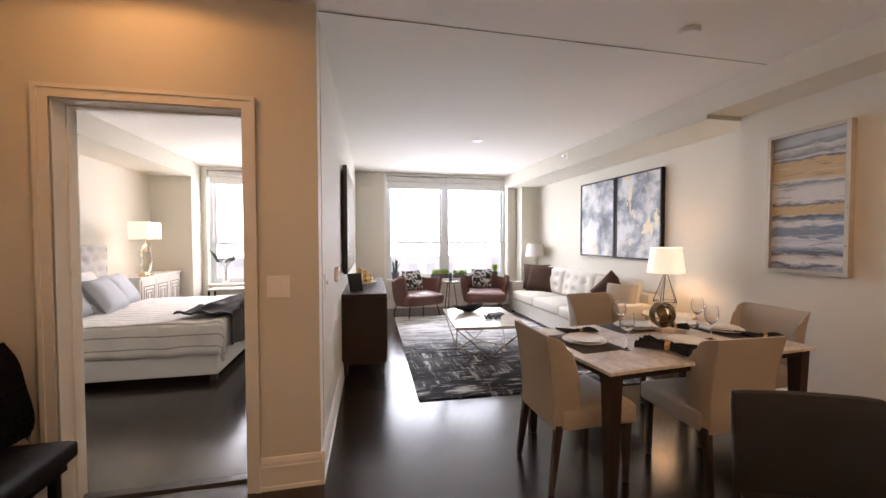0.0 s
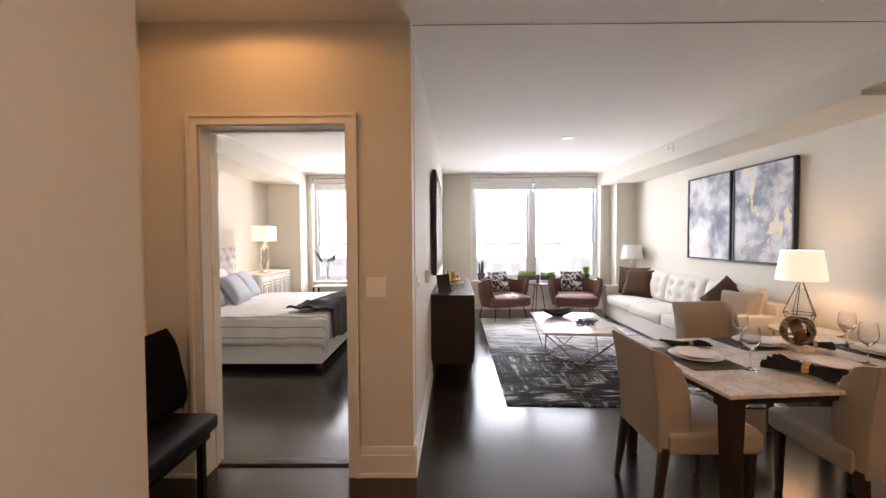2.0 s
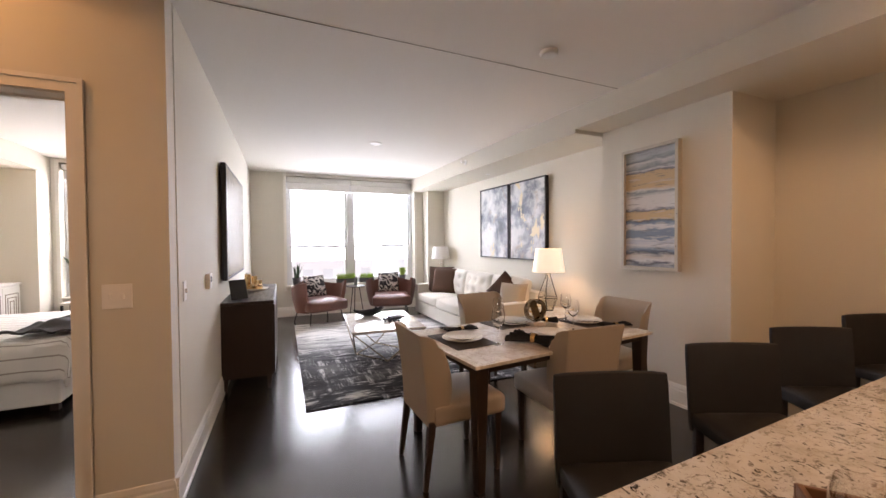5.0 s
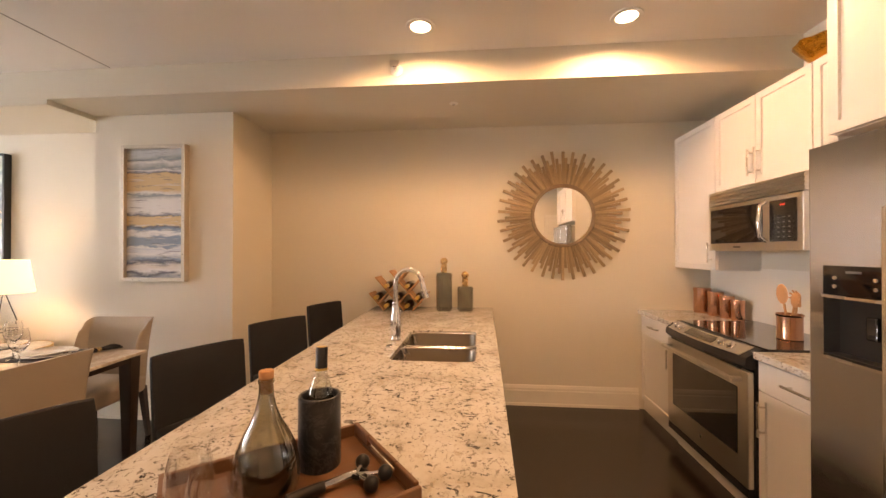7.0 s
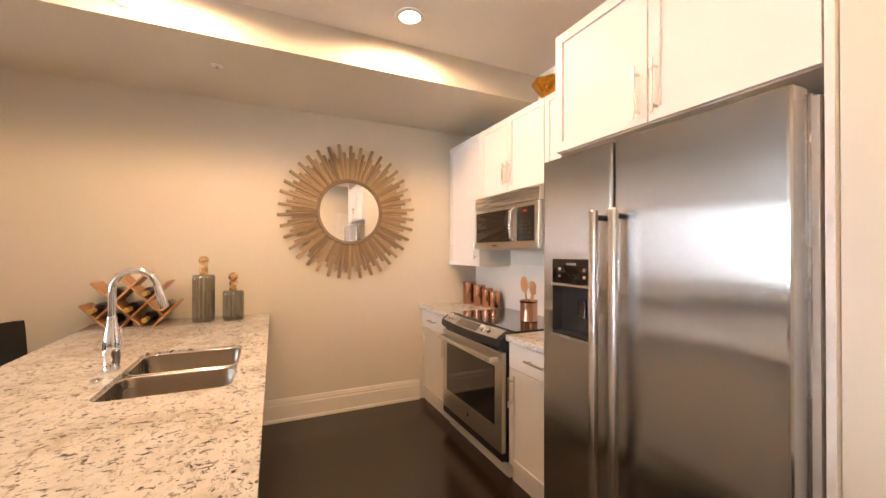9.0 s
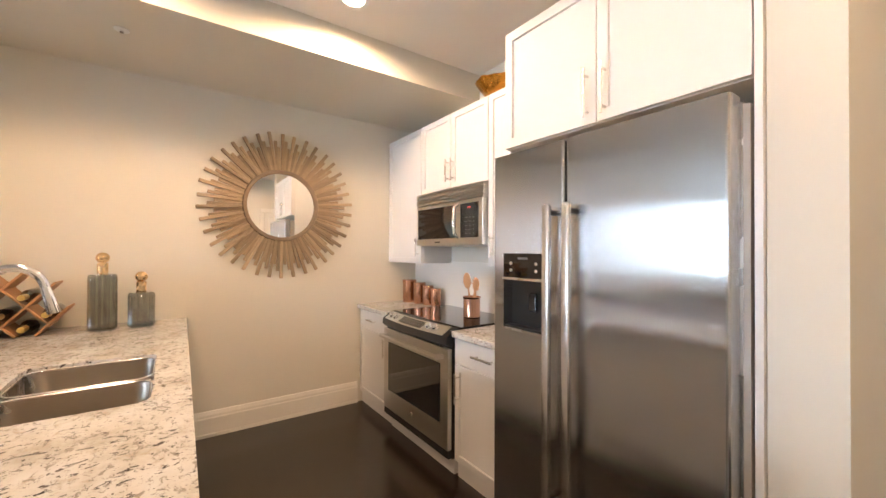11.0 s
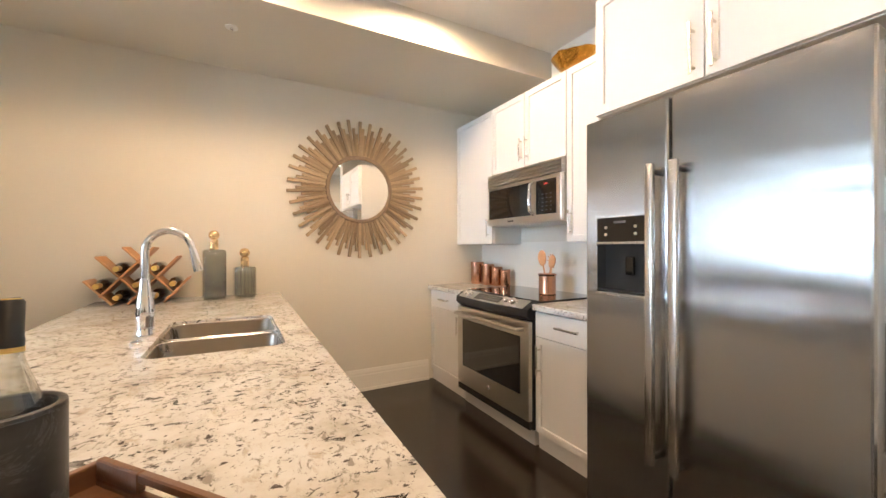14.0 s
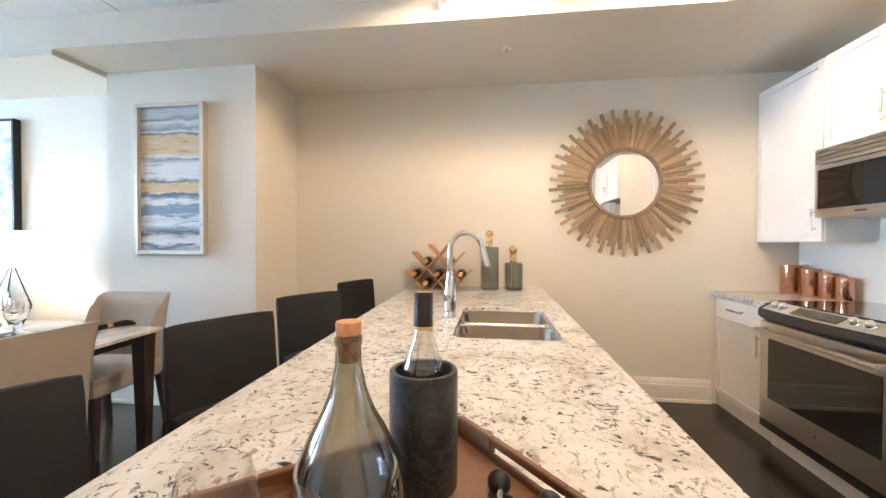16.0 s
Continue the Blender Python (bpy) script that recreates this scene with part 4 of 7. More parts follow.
d1 = part("door", fridge_door(FX0, FXS - 0.004), M_STEEL, fg)
d2 = part("door", fridge_door(FXS + 0.004, FX1, (DX0, DX1, DZ0, DZ1)), M_STEEL, fg)
part("door_edge", bbox(FX0 - 0.006, FY - 0.105, 0.08, FX0 + 0.010, FY - 0.072, FZ - 0.012), M_NICKEL, d1)
for d, hx in ((d1, 1.868), (d2, 1.958)):
    bm = bmesh.new()
    box(bm, hx - 0.017, FY + 0.038, 0.42, hx + 0.017, FY + 0.062, 1.565, 0.008, 3)
    hd = part("handle", bm, M_HANDLE, d, "long steel bar handle", smooth=True)
    for z in (0.45, 1.535):
        part("bracket", bent(cyl(0.011, 0, 0.042, 14), Matrix.Translation((hx, FY, z)) @ Matrix.Rotation(radians(-90), 4, "X")), M_BLACKPLASTIC, d)
dp = part("dispenser", joined(bbox(DX0, FY - 0.069, DZ0, DX1, FY - 0.055, DZ1), bbox(DX0, FY - 0.055, DZ1 - 0.11, DX1, FY - 0.004, DZ1), bbox(DX0, FY - 0.055, DZ0, DX1, FY - 0.002, DZ0 + 0.012)), M_BLACKPLASTIC, d2, "black water and ice dispenser")
bm = bmesh.new()
box(bm, DX0, FY - 0.006, DZ1 - 0.105, DX1, FY + 0.0015, DZ1, 0.001)
part("dispenser_panel", bm, M_BLACKGLASS, d2)
for z0, z1 in ((DZ0 - 0.006, DZ0 + 0.004), (DZ1 - 0.115, DZ1 - 0.105)):
    part("dispenser_trim", bbox(DX0 - 0.004, FY, z0, DX1 + 0.004, FY + 0.004, z1), M_NICKEL, d2)
part("lever", bbox(2.085, FY - 0.05, 1.13, 2.125, FY - 0.035, 1.21, 0.006, 2), M_BLACKGLASS, d2, "dark dispenser lever")
for bx in (2.05, 2.19):
    for bz in (1.305, 1.335):
        part("button", bent(cyl(0.0065, 0, 0.004, 16), Matrix.Translation((bx, FY + 0.0015, bz)) @ Matrix.Rotation(radians(-90), 4, "X")), M_NICKEL, d2)
part("badge", bbox(2.095, FY + 0.0015, 1.352, 2.150, FY + 0.003, 1.361), M_INK, d2)

# peninsula: base, panel and granite top with the cut-out for the sink
CX0, CX1, CY0, CY1, CZ = 1.10, XK - 0.001, -2.802, -1.850, 0.90
SX0, SX1, SY0, SY1 = 2.545, 3.255, -2.715, -2.285
isl = thing("peninsula_cabinet", "white panelled peninsula cabinet under a granite top", "cabinet")
part("body", bbox(1.16, -2.775, 0.10, 2.50, -2.20, 0.862), M_CABINET, isl)
part("body", bbox(3.30, -2.775, 0.10, XK - 0.002, -2.20, 0.862), M_CABINET, isl)
part("sink_front", bbox(2.50, -2.775, 0.10, 3.30, -2.755, 0.862), M_CABINET, isl)
part("back_panel", bbox(2.50, -2.225, 0.10, 3.30, -2.20, 0.862), M_CABINET, isl)
part("toe_kick", bbox(1.20, -2.74, 0.0, XK - 0.002, -2.22, 0.10), M_CABINET, isl)
bm = bmesh.new()
r = 0.05


def cut(x0, y0, x1, y1, rad, n=5):
    pts = []
    for cx, cy, a0 in ((x1 - rad, y1 - rad, 0), (x0 + rad, y1 - rad, 90), (x0 + rad, y0 + rad, 180), (x1 - rad, y0 + rad, 270)):
        for i in range(n + 1):
            a = radians(a0 + 90 * i / n)
            pts.append((cx + rad * math.cos(a), cy + rad * math.sin(a)))
    return pts


outer = [(x, y + (x - CX0) / (CX1 - CX0) * (-0.055 if y < -2.3 else 0.11)) for x, y in cut(CX0, CY0, CX1, CY1, 0.02, 5)]
inner = cut(SX0, SY0, SX1, SY1, r, 5)
for z in (CZ - 0.038, CZ):
    for a, b in ((outer, inner),):
        vo = [bm.verts.new((x, y, z)) for x, y in a]
        vi = [bm.verts.new((x, y, z)) for x, y in b]
        n = len(a)
        for i in range(n):
            j = (i + 1) % n
            bm.faces.new((vo[i], vo[j], vi[j], vi[i]))
bm.verts.ensure_lookup_table()
n = len(outer)
for base, hi in ((0, 2 * n), (n, 3 * n)):
    for i in range(n):
        j = (i + 1) % n
        bm.faces.new((bm.verts[base + i], bm.verts[base + j], bm.verts[hi + j], bm.verts[hi + i]))
tagged(part("granite_worktop", bm, M_GRANITE), "cream granite peninsula top with brown and black flecks", "worktop")

# double sink
sk = thing("sink", "double-bowl undermount stainless steel sink", "sink")
# bowl steel darkened and browned for the shade and reflections inside the sink
M_SINK = mat("shade_browned_sink_steel", (0.29, 0.25, 0.205), 0.30, 1.0, var=0.06, scale=8, bump=0.03, bump_scale=80, stretch=(3, 0.3, 1))


def bowl(x0, y0, x1, y1, z1, z0):
    bm = bmesh.new()
    loops = []
    for ins, z, rad in ((-0.012, z1, 0.06), (0.0, z1, 0.055), (0.004, z1 - 0.012, 0.055), (0.012, z0 + 0.03, 0.055), (0.035, z0, 0.045)):
        loops.append([bm.verts.new((x, y, z)) for x, y in cut(x0 + ins, y0 + ins, x1 - ins, y1 - ins, rad, 6)])
    n = len(loops[0])
    for a, b in zip(loops, loops[1:]):
        for i in range(n):
            j = (i + 1) % n
            bm.faces.new((a[i], a[j], b[j], b[i]))
    bm.faces.new(loops[-1])
    return bm


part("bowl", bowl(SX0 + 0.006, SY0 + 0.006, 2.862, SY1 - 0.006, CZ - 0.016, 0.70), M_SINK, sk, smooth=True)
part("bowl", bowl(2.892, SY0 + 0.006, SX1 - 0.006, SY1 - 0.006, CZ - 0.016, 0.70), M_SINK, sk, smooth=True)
part("divider", bbox(2.860, SY0 + 0.004, 0.80, 2.894, SY1 - 0.004, CZ - 0.018, 0.010, 3), M_HANDLE, sk, "polished divider between the bowls", smooth=True)
for x0, x1 in ((SX0 + 0.006, 2.862), (2.892, SX1 - 0.006)):
    part("lip", tbm([(x, y, CZ - 0.015) for x, y in cut(x0, SY0 + 0.006, x1, SY1 - 0.006, 0.055, 6)], 0.0035, seg=8, closed=True), M_HANDLE, sk, "polished steel lip", smooth=True)
for x in (2.70, 3.07):
    part("drain", bent(lbm([(0.0, 0.0), (0.02, 0.001), (0.035, 0.004), (0.042, 0.002)], seg=24, cap=False), Matrix.Translation((x, -2.5, 0.701))), M_CHROME, sk, smooth=True)

# faucet
fc = thing("faucet", "polished chrome pull-down gooseneck faucet", "faucet", pose(2.975, -2.232, CZ))
part("base", lbm([(0.0, 0.0), (0.030, 0.0), (0.030, 0.008), (0.027, 0.014), (0.030, 0.05), (0.034, 0.09), (0.030, 0.13), (0.023, 0.17), (0.018, 0.21), (0.018, 0.215), (0.018, 0.222), (0.0155, 0.228)], seg=28), M_CHROME, fc, smooth=True)
pts = [(0, 0, 0.222), (0, 0, 0.30)] + [(0, -0.080 + 0.080 * math.cos(a), 0.335 + 0.085 * math.sin(a)) for a in [radians(10 * i) for i in range(0, 18)]]
part("spout", tbm(pts, 0.0145, seg=14), M_CHROME, fc, smooth=True)
e = Vector(pts[-1])
dv = (e - Vector(pts[-2])).normalized()
part("spray_head", tbm([e, e + dv * 0.02, e + dv * 0.07, e + dv * 0.10], 0.016, seg=16, radii=[0.0135, 0.016, 0.019, 0.020]), M_CHROME, fc, smooth=True)
part("handle", tbm([(0.022, 0, 0.075), (0.045, 0, 0.085), (0.058, -0.01, 0.115), (0.064, -0.02, 0.165)], 0.008, seg=12, radii=[0.014, 0.011, 0.007, 0.006]), M_CHROME, fc, smooth=True)
tagged(part("soap_cap", bent(lbm([(0, 0), (0.02, 0), (0.02, 0.008), (0.012, 0.014), (0, 0.015)], seg=20, cap=False), Matrix.Translation((2.80, -2.235, CZ))), M_CHROME, smooth=True), "small round chrome cap beside the faucet", "cap")


def decanter(x, y, half, h, label):
    """Ribbed grey glass bottle, square in plan with rounded corners, with a gold neck and ball stopper."""
    d = thing("glass_decanter", label, "bottle", pose(x, y, CZ, 0, 0, 8), "glass decanters")
    bm = bmesh.new()
    loops = []
    prof = [(0.92, 0.0), (1.0, 0.012)] + [(1.0 + (0.018 if i % 2 else -0.004), 0.012 + (h - 0.03) * i / 14) for i in range(1, 14)] + [(1.0, h - 0.016), (0.9, h - 0.004), (0.45, h)]
    for k, z in prof:
        loops.append([bm.verts.new((px * k, py * k, z)) for px, py in cut(-half, -half, half, half, half * 0.55, 5)])
    n = len(loops[0])
    for a, b in zip(loops, loops[1:]):
        for i in range(n):
            j = (i + 1) % n
            bm.faces.new((a[i], a[j], b[j], b[i]))
    bm.faces.new(loops[0])
    bm.faces.new(loops[-1])
    part("bottle", bm, M_GREYGLASS, d, "ribbed smoky grey glass bottle", smooth=True)
    part("thick_base", bent(soft(half * 1.7, half * 1.7, 0.02, 0.008, 4), Matrix.Translation((0, 0, 0.004))), M_GREENGLASS, d, "thick glass base", smooth=True)
    part("neck", cyl(0.027, h, h + 0.066, 28, 0.003), M_BRASS, d, "gold neck collar", smooth=True)
    part("stopper", lbm([(0.0, h + 0.062), (0.014, h + 0.063)] + [(max(0.0, 0.034 * math.sin(a)), h + 0.096 - 0.034 * math.cos(a)) for a in [radians(20 + 16 * i) for i in range(11)]], seg=24, cap=False), M_BRASS, d, "gold ball stopper", smooth=True)


decanter(4.12, -2.42, 0.070, 0.343, "tall ribbed grey glass decanter with gold ball stopper")
decanter(4.13, -2.607, 0.069, 0.222, "short ribbed grey glass decanter with gold ball stopper")

# wine rack: a diamond lattice of boards with bottles in its cells
rk = thing("wine_rack", "diamond lattice wooden wine rack holding bottles", "wine rack", pose(4.16, -2.015, CZ))
for sgn in (1, -1):
    for c, ya, yb in ((-0.135, 0.140, 0.285), (0.062, -0.058, 0.225), (0.258, -0.205, 0.085)):
        bm = bbox(-0.10 + 0.002 * sgn, ya * 1.414, -0.0065, 0.10 + 0.002 * sgn, yb * 1.414, 0.0065, 0.002)
        part("board", bent(bm, Matrix.Diagonal((1, 0.92 * sgn, 1.04, 1)) @ Matrix.Translation((0, 0, c)) @ Matrix.Rotation(radians(45), 4, "X")), M_RACK, rk)
M_FOIL = mat("gold_foil", (0.65, 0.45, 0.14), 0.35, 0.7, var=0.15)
for by, bz in ((-0.1, 0.052), (0.1, 0.052), (0.0, 0.121), (-0.2, 0.121), (0.2, 0.121), (-0.1, 0.218), (0.1, 0.218)):
    b = tagged(new("wine_bottle"), "dark green wine bottle lying in the rack", "bottle", "rack bottles")
    b.matrix_basis = Matrix.Translation((4.16, -2.015 + 0.92 * by, CZ + 1.04 * bz)) @ Matrix.Rotation(radians(90), 4, "Y")
    part("bottle", lbm([(0, -0.12), (0.034, -0.12), (0.036, -0.11), (0.036, 0.04), (0.030, 0.07), (0.016, 0.10), (0.014, 0.13)][::1], seg=20), M_BLACKGLASS, b, smooth=True).matrix_basis = Matrix.Rotation(radians(180), 4, "X")
    part("foil", cyl(0.0165, -0.18, -0.10, 18, 0.002), M_FOIL, b, "gold foil cap", smooth=True)

# sunburst mirror
sm = thing("sunburst_mirror", "round sunburst mirror with driftwood rays", "mirror", pose(XK, -3.50, 1.758, 0, -90, 0))
part("mirror_glass", cyl(0.266, 0.018, 0.024, 64), M_MIRROR, sm, "round mirror glass")
part("backing", cyl(0.40, 0.0, 0.008, 48), M_DRIFT, sm)
bm = lbm([(0.260, 0.02), (0.260, 0.034), (0.268, 0.040), (0.286, 0.040), (0.294, 0.03), (0.294, 0.004), (0.260, 0.004)], seg=64, cap=False)
part("ring", bm, M_DRIFTRING, sm, "narrow wooden ring round the glass", smooth=True)
rnd = random.Random(4)
lng, mid_, sht = (bbox(0.285, -0.0135, 0.016, 0.595, 0.0135, 0.034, 0.003), bbox(0.285, -0.0125, 0.010, 0.530, 0.0125, 0.026, 0.003), bbox(0.285, -0.0130, 0.005, 0.485, 0.0130, 0.018, 0.003))
for b in (lng, mid_, sht):
    for v in b.verts:
        v.co.y *= 0.76 + 0.24 * min(1.0, (v.co.x - 0.285) / 0.22)
rays = [part("ray", b, M_DRIFT, sm) for b in (lng, mid_, sht)]
cnt = 38
for k in range(cnt * 3):
    src = rays[(0, 2, 1)[k % 3]]
    me = src.data
    a = radians(360 / (cnt * 3) * k + rnd.uniform(-0.5, 0.5))
    q = new("ray", me)
    q.parent = sm
    q.matrix_basis = Matrix.Rotation(a, 4, "Z") @ Matrix.Diagonal((1 + rnd.uniform(-0.012, 0.012), 1, 1, 1))
for q in rays:
    bpy.data.objects.remove(q)

# tray with bottles
tm = Matrix.Translation((1.496, -2.322, CZ)) @ Matrix.Rotation(radians(-50.5), 4, "Z")
tr = thing("serving_tray", "acacia wood serving tray with cut-out handles", "tray", tm)
part("base", bbox(-0.225, -0.18, 0.002, 0.225, 0.18, 0.014), M_ACACIA, tr)
for y in (-0.18, 0.168):
    part("side", bbox(-0.225, y, 0.0, 0.225, y + 0.012, 0.044, 0.003, 2), M_ACACIA, tr)
for x in (-0.225, 0.213):
    bm = bmesh.new()
    box(bm, x, -0.168, 0.0, x + 0.012, 0.168, 0.022, 0.002)
    box(bm, x, -0.168, 0.022, x + 0.012, -0.075, 0.050, 0.002)
    box(bm, x, 0.075, 0.022, x + 0.012, 0.168, 0.050, 0.002)
    box(bm, x, -0.075, 0.037, x + 0.012, 0.075, 0.050, 0.002)
    part("handle_end", bm, M_ACACIA, tr)
ZT = CZ + 0.014
jg = thing("glass_carafe", "olive glass carafe with a cork stopper, part full", "bottle", pose(1.502, -2.272, ZT) @ Matrix.Diagonal((0.95, 0.95, 1.03, 1)))
prof = [(0.0, 0.004), (0.062, 0.0), (0.070, 0.008), (0.0725, 0.03), (0.070, 0.065), (0.062, 0.095), (0.047, 0.125), (0.032, 0.15), (0.022, 0.175), (0.0165, 0.20), (0.0155, 0.222), (0.0175, 0.228), (0.0175, 0.235), (0.0145, 0.236)]
part("bottle", lbm(prof, seg=40, cap=False), M_GREENGLASS, jg, smooth=True)
M_WINE = mat("dark_wine", (0.03, 0.02, 0.012), 0.1, var=0.1)
part("wine", lbm([(0.0, 0.007), (0.055, 0.007), (0.067, 0.03), (0.065, 0.065), (0.0, 0.066)], seg=32, cap=False), M_WINE, jg, "dark wine in the carafe", smooth=True)
part("cork", lbm([(0.0, 0.205), (0.0132, 0.205), (0.0142, 0.236), (0.0158, 0.2365), (0.0160, 0.250), (0.0148, 0.2515), (0.0, 0.252)], seg=24, cap=False), M_CORK, jg, "natural cork stopper", smooth=True)
wc = thing("wine_cooler", "black veined marble wine cooler on the tray", "wine cooler", pose(1.616, -2.342, ZT))
part("body", lbm([(0.0, 0.0), (0.048, 0.0), (0.0498, 0.002), (0.0498, 0.164), (0.042, 0.164), (0.042, 0.02), (0.0, 0.02)], seg=56, cap=False), M_BLACKMARBLE, wc, smooth=True)
part("rim", lbm([(0.042, 0.1642), (0.0498, 0.1642), (0.0492, 0.1682), (0.0478, 0.1692), (0.0440, 0.1692), (0.042, 0.1678), (0.042, 0.1642)], seg=56, cap=False), M_BLACKMARBLE, wc, "polished rounded marble rim", smooth=True)
wb = thing("wine_bottle", "clear glass wine bottle with black foil in the cooler", "bottle", pose(1.620, -2.338, ZT + 0.0225, 0, 4, 0) @ Matrix.Scale(0.96, 4))
part("bottle", lbm([(0.0, 0.0), (0.034, 0.0), (0.036, 0.006), (0.036, 0.125), (0.034, 0.145), (0.024, 0.175), (0.0155, 0.20), (0.0135, 0.225), (0.0135, 0.262)], seg=32), M_BOTTLEGLASS, wb, smooth=True)
part("wine", lbm([(0.0, 0.004), (0.0325, 0.004), (0.0325, 0.125), (0.032, 0.138), (0.0, 0.138)], seg=32, cap=False), M_WINE, wb, "dark red wine")
part("foil", lbm([(0.0155, 0.213), (0.0155, 0.222), (0.0148, 0.224), (0.0150, 0.263), (0.013, 0.266), (0.0, 0.266)], seg=28, cap=False), M_BLACKPLASTIC, wb, "black foil capsule", smooth=True)
part("foil_rim", cyl(0.0158, 0.208, 0.2135, 28), M_FOIL, wb)
part("foil_cap", cyl(0.012, 0.266, 0.2672, 24), M_FOIL, wb, "gold disc on the capsule")


def stemless(x, y, k):
    prof = [(0.0, 0.006), (0.018, 0.001), (0.028, 0.006), (0.038, 0.03), (0.040, 0.05), (0.036, 0.085), (0.031, 0.105)]
    tagged(part("wine_glass", lbm([(r_ * k, z * k) for r_, z in prof], seg=36, cap=False), M_THIN, smooth=True, m=pose(x, y, ZT)), "clear stemless wine glass on the tray", "glass", "tray glasses")


stemless(1.430, -2.155, 1.12)
stemless(1.360, -2.258, 1.22)
cs = thing("corkscrew", "chrome and black corkscrew with ball-ended levers on the tray", "corkscrew", pose(1.555, -2.450, ZT))
part("grip", tbm([(-0.098, 0.108, 0.0125), (-0.075, 0.084, 0.014), (-0.045, 0.054, 0.0125)], 0.012, seg=14), M_BLACKPLASTIC, cs, "black moulded grip", smooth=True)
part("body", tbm([(-0.046, 0.055, 0.0125), (0.006, 0.002, 0.0125)], 0.0095, seg=14), M_CHROME, cs, smooth=True)
part("worm", tbm([(0.004 - 0.03 * k / 40 + 0.006 * math.cos(k * 0.8), -0.028 - 0.03 * k / 40, 0.0105 + 0.006 * math.sin(k * 0.8)) for k in range(41)], 0.0025, seg=6), M_CHROME, cs, "coiled steel worm", smooth=True)
part("ring", tbm([(0.006 + 0.016 * math.cos(radians(30 * i)), -0.008 + 0.016 * math.sin(radians(30 * i)), 0.014) for i in range(12)], 0.005, seg=8, closed=True), M_BLACKMETAL, cs, smooth=True)
for x, y in ((0.050, -0.002), (0.011, -0.066), (-0.034, -0.047)):
    part("lever", tbm([(0.003, -0.002, 0.014), (x * 0.55, y * 0.55 - 0.002, 0.016), (x * 0.9, y * 0.9, 0.017)], 0.005, seg=10), M_CHROME, cs, smooth=True)
    bm = bmesh.new()
    bmesh.ops.create_uvsphere(bm, u_segments=20, v_segments=12, radius=0.0168, matrix=Matrix.Translation((x, y, 0.0172)))
    part("ball", bm, M_BLACKPLASTIC, cs, "black rubber ball", smooth=True)

# copper canisters and utensil pot
for i, (x, y, r_, h) in enumerate(((4.235, -4.66, 0.066, 0.215), (4.080, -4.68, 0.057, 0.196), (3.950, -4.69, 0.050, 0.176), (3.838, -4.70, 0.045, 0.156))):
    c = thing("canister", "hammered copper kitchen canister with a lid", "canister", pose(x, y, 0.9), "copper canisters")
    part("body", lbm([(r_ * 0.94, 0), (r_ * 0.97, 0.006), (r_ * 0.97, h - 0.03)], seg=36), M_COPPER, c, smooth=True)
    part("lid", lbm([(r_ * 0.97, h - 0.029), (r_ * 1.03, h - 0.029), (r_ * 1.03, h - 0.004), (r_ * 0.97, h), (0, h + 0.002)], seg=36, cap=False), M_COPPER, c, smooth=True)
up = thing("utensil_pot", "copper pot holding wooden cooking utensils", "utensil pot", pose(3.15, -4.55, 0.912))
prof = [(0.0, 0.0), (0.060, 0.0), (0.0625, 0.004), (0.0605, 0.010), (0.0605, 0.134), (0.065, 0.139), (0.0665, 0.146), (0.063, 0.149), (0.058, 0.136), (0.058, 0.01), (0.0, 0.01)]
part("pot", lbm(prof, seg=36, cap=False), M_COPPER, up, smooth=True)
M_SPOON = mat("beech_wood", (0.55, 0.30, 0.14), 0.6, var=0.15, scale=10, stretch=(4, 4, 0.5))
spoon = tbm([(0, 0, 0.012), (0.034, 0.010, 0.235)], 0.0065, seg=8)
hd = bmesh.new()
bmesh.ops.create_uvsphere(hd, u_segments=16, v_segments=10, radius=1.0, matrix=Matrix.Translation((0.040, 0.012, 0.262)) @ Matrix.Rotation(radians(8), 4, "Y") @ Matrix.Diagonal((0.044, 0.010, 0.060, 1)))
part("wooden_spoon", joined(spoon, hd), M_SPOON, up, "round-headed wooden spoon", smooth=True)
fork = tbm([(0, 0.01, 0.012), (-0.056, 0.014, 0.215)], 0.006, seg=8)
bl = bmesh.new()
bmesh.ops.create_uvsphere(bl, u_segments=14, v_segments=8, radius=1.0, matrix=Matrix.Translation((-0.064, 0.015, 0.240)) @ Matrix.Rotation(radians(-18), 4, "Y") @ Matrix.Diagonal((0.034, 0.009, 0.048, 1)))
for k in range(7):
    a = radians(-125 + 35 * k)
    c0 = Vector((-0.066 + 0.022 * math.sin(a), 0.015, 0.245 + 0.030 * math.cos(a)))
    bl = joined(bl, tbm([c0, c0 + Vector((0.018 * math.sin(a), 0.012, 0.020 * math.cos(a)))], 0.004, seg=6))
part("spaghetti_fork", joined(fork, bl), M_SPOON, up, "wooden spaghetti fork with prongs", smooth=True)
part("spatula", joined(tbm([(0, -0.02, 0.012), (-0.004, -0.036, 0.20)], 0.006, seg=8), bent(soft(0.05, 0.009, 0.075, 0.004, 6), Matrix.Translation((-0.004, -0.038, 0.19)))), M_SPOON, up, "wooden spatula", smooth=True)
bowlp = [(0.0, 0.0), (0.05, 0.0), (0.09, 0.03), (0.14, 0.09), (0.165, 0.13), (0.160, 0.132), (0.13, 0.09), (0.085, 0.037), (0.0, 0.012)]
bm = lbm(bowlp, seg=40, cap=False)
for v in bm.verts:
    w = noise.noise(v.co * 18) * 0.012 * (v.co.z / 0.13)
    v.co += Vector((v.co.x, v.co.y, 0)).normalized() * w + Vector((0, 0, w)) if v.co.xy.length > 1e-4 else Vector()
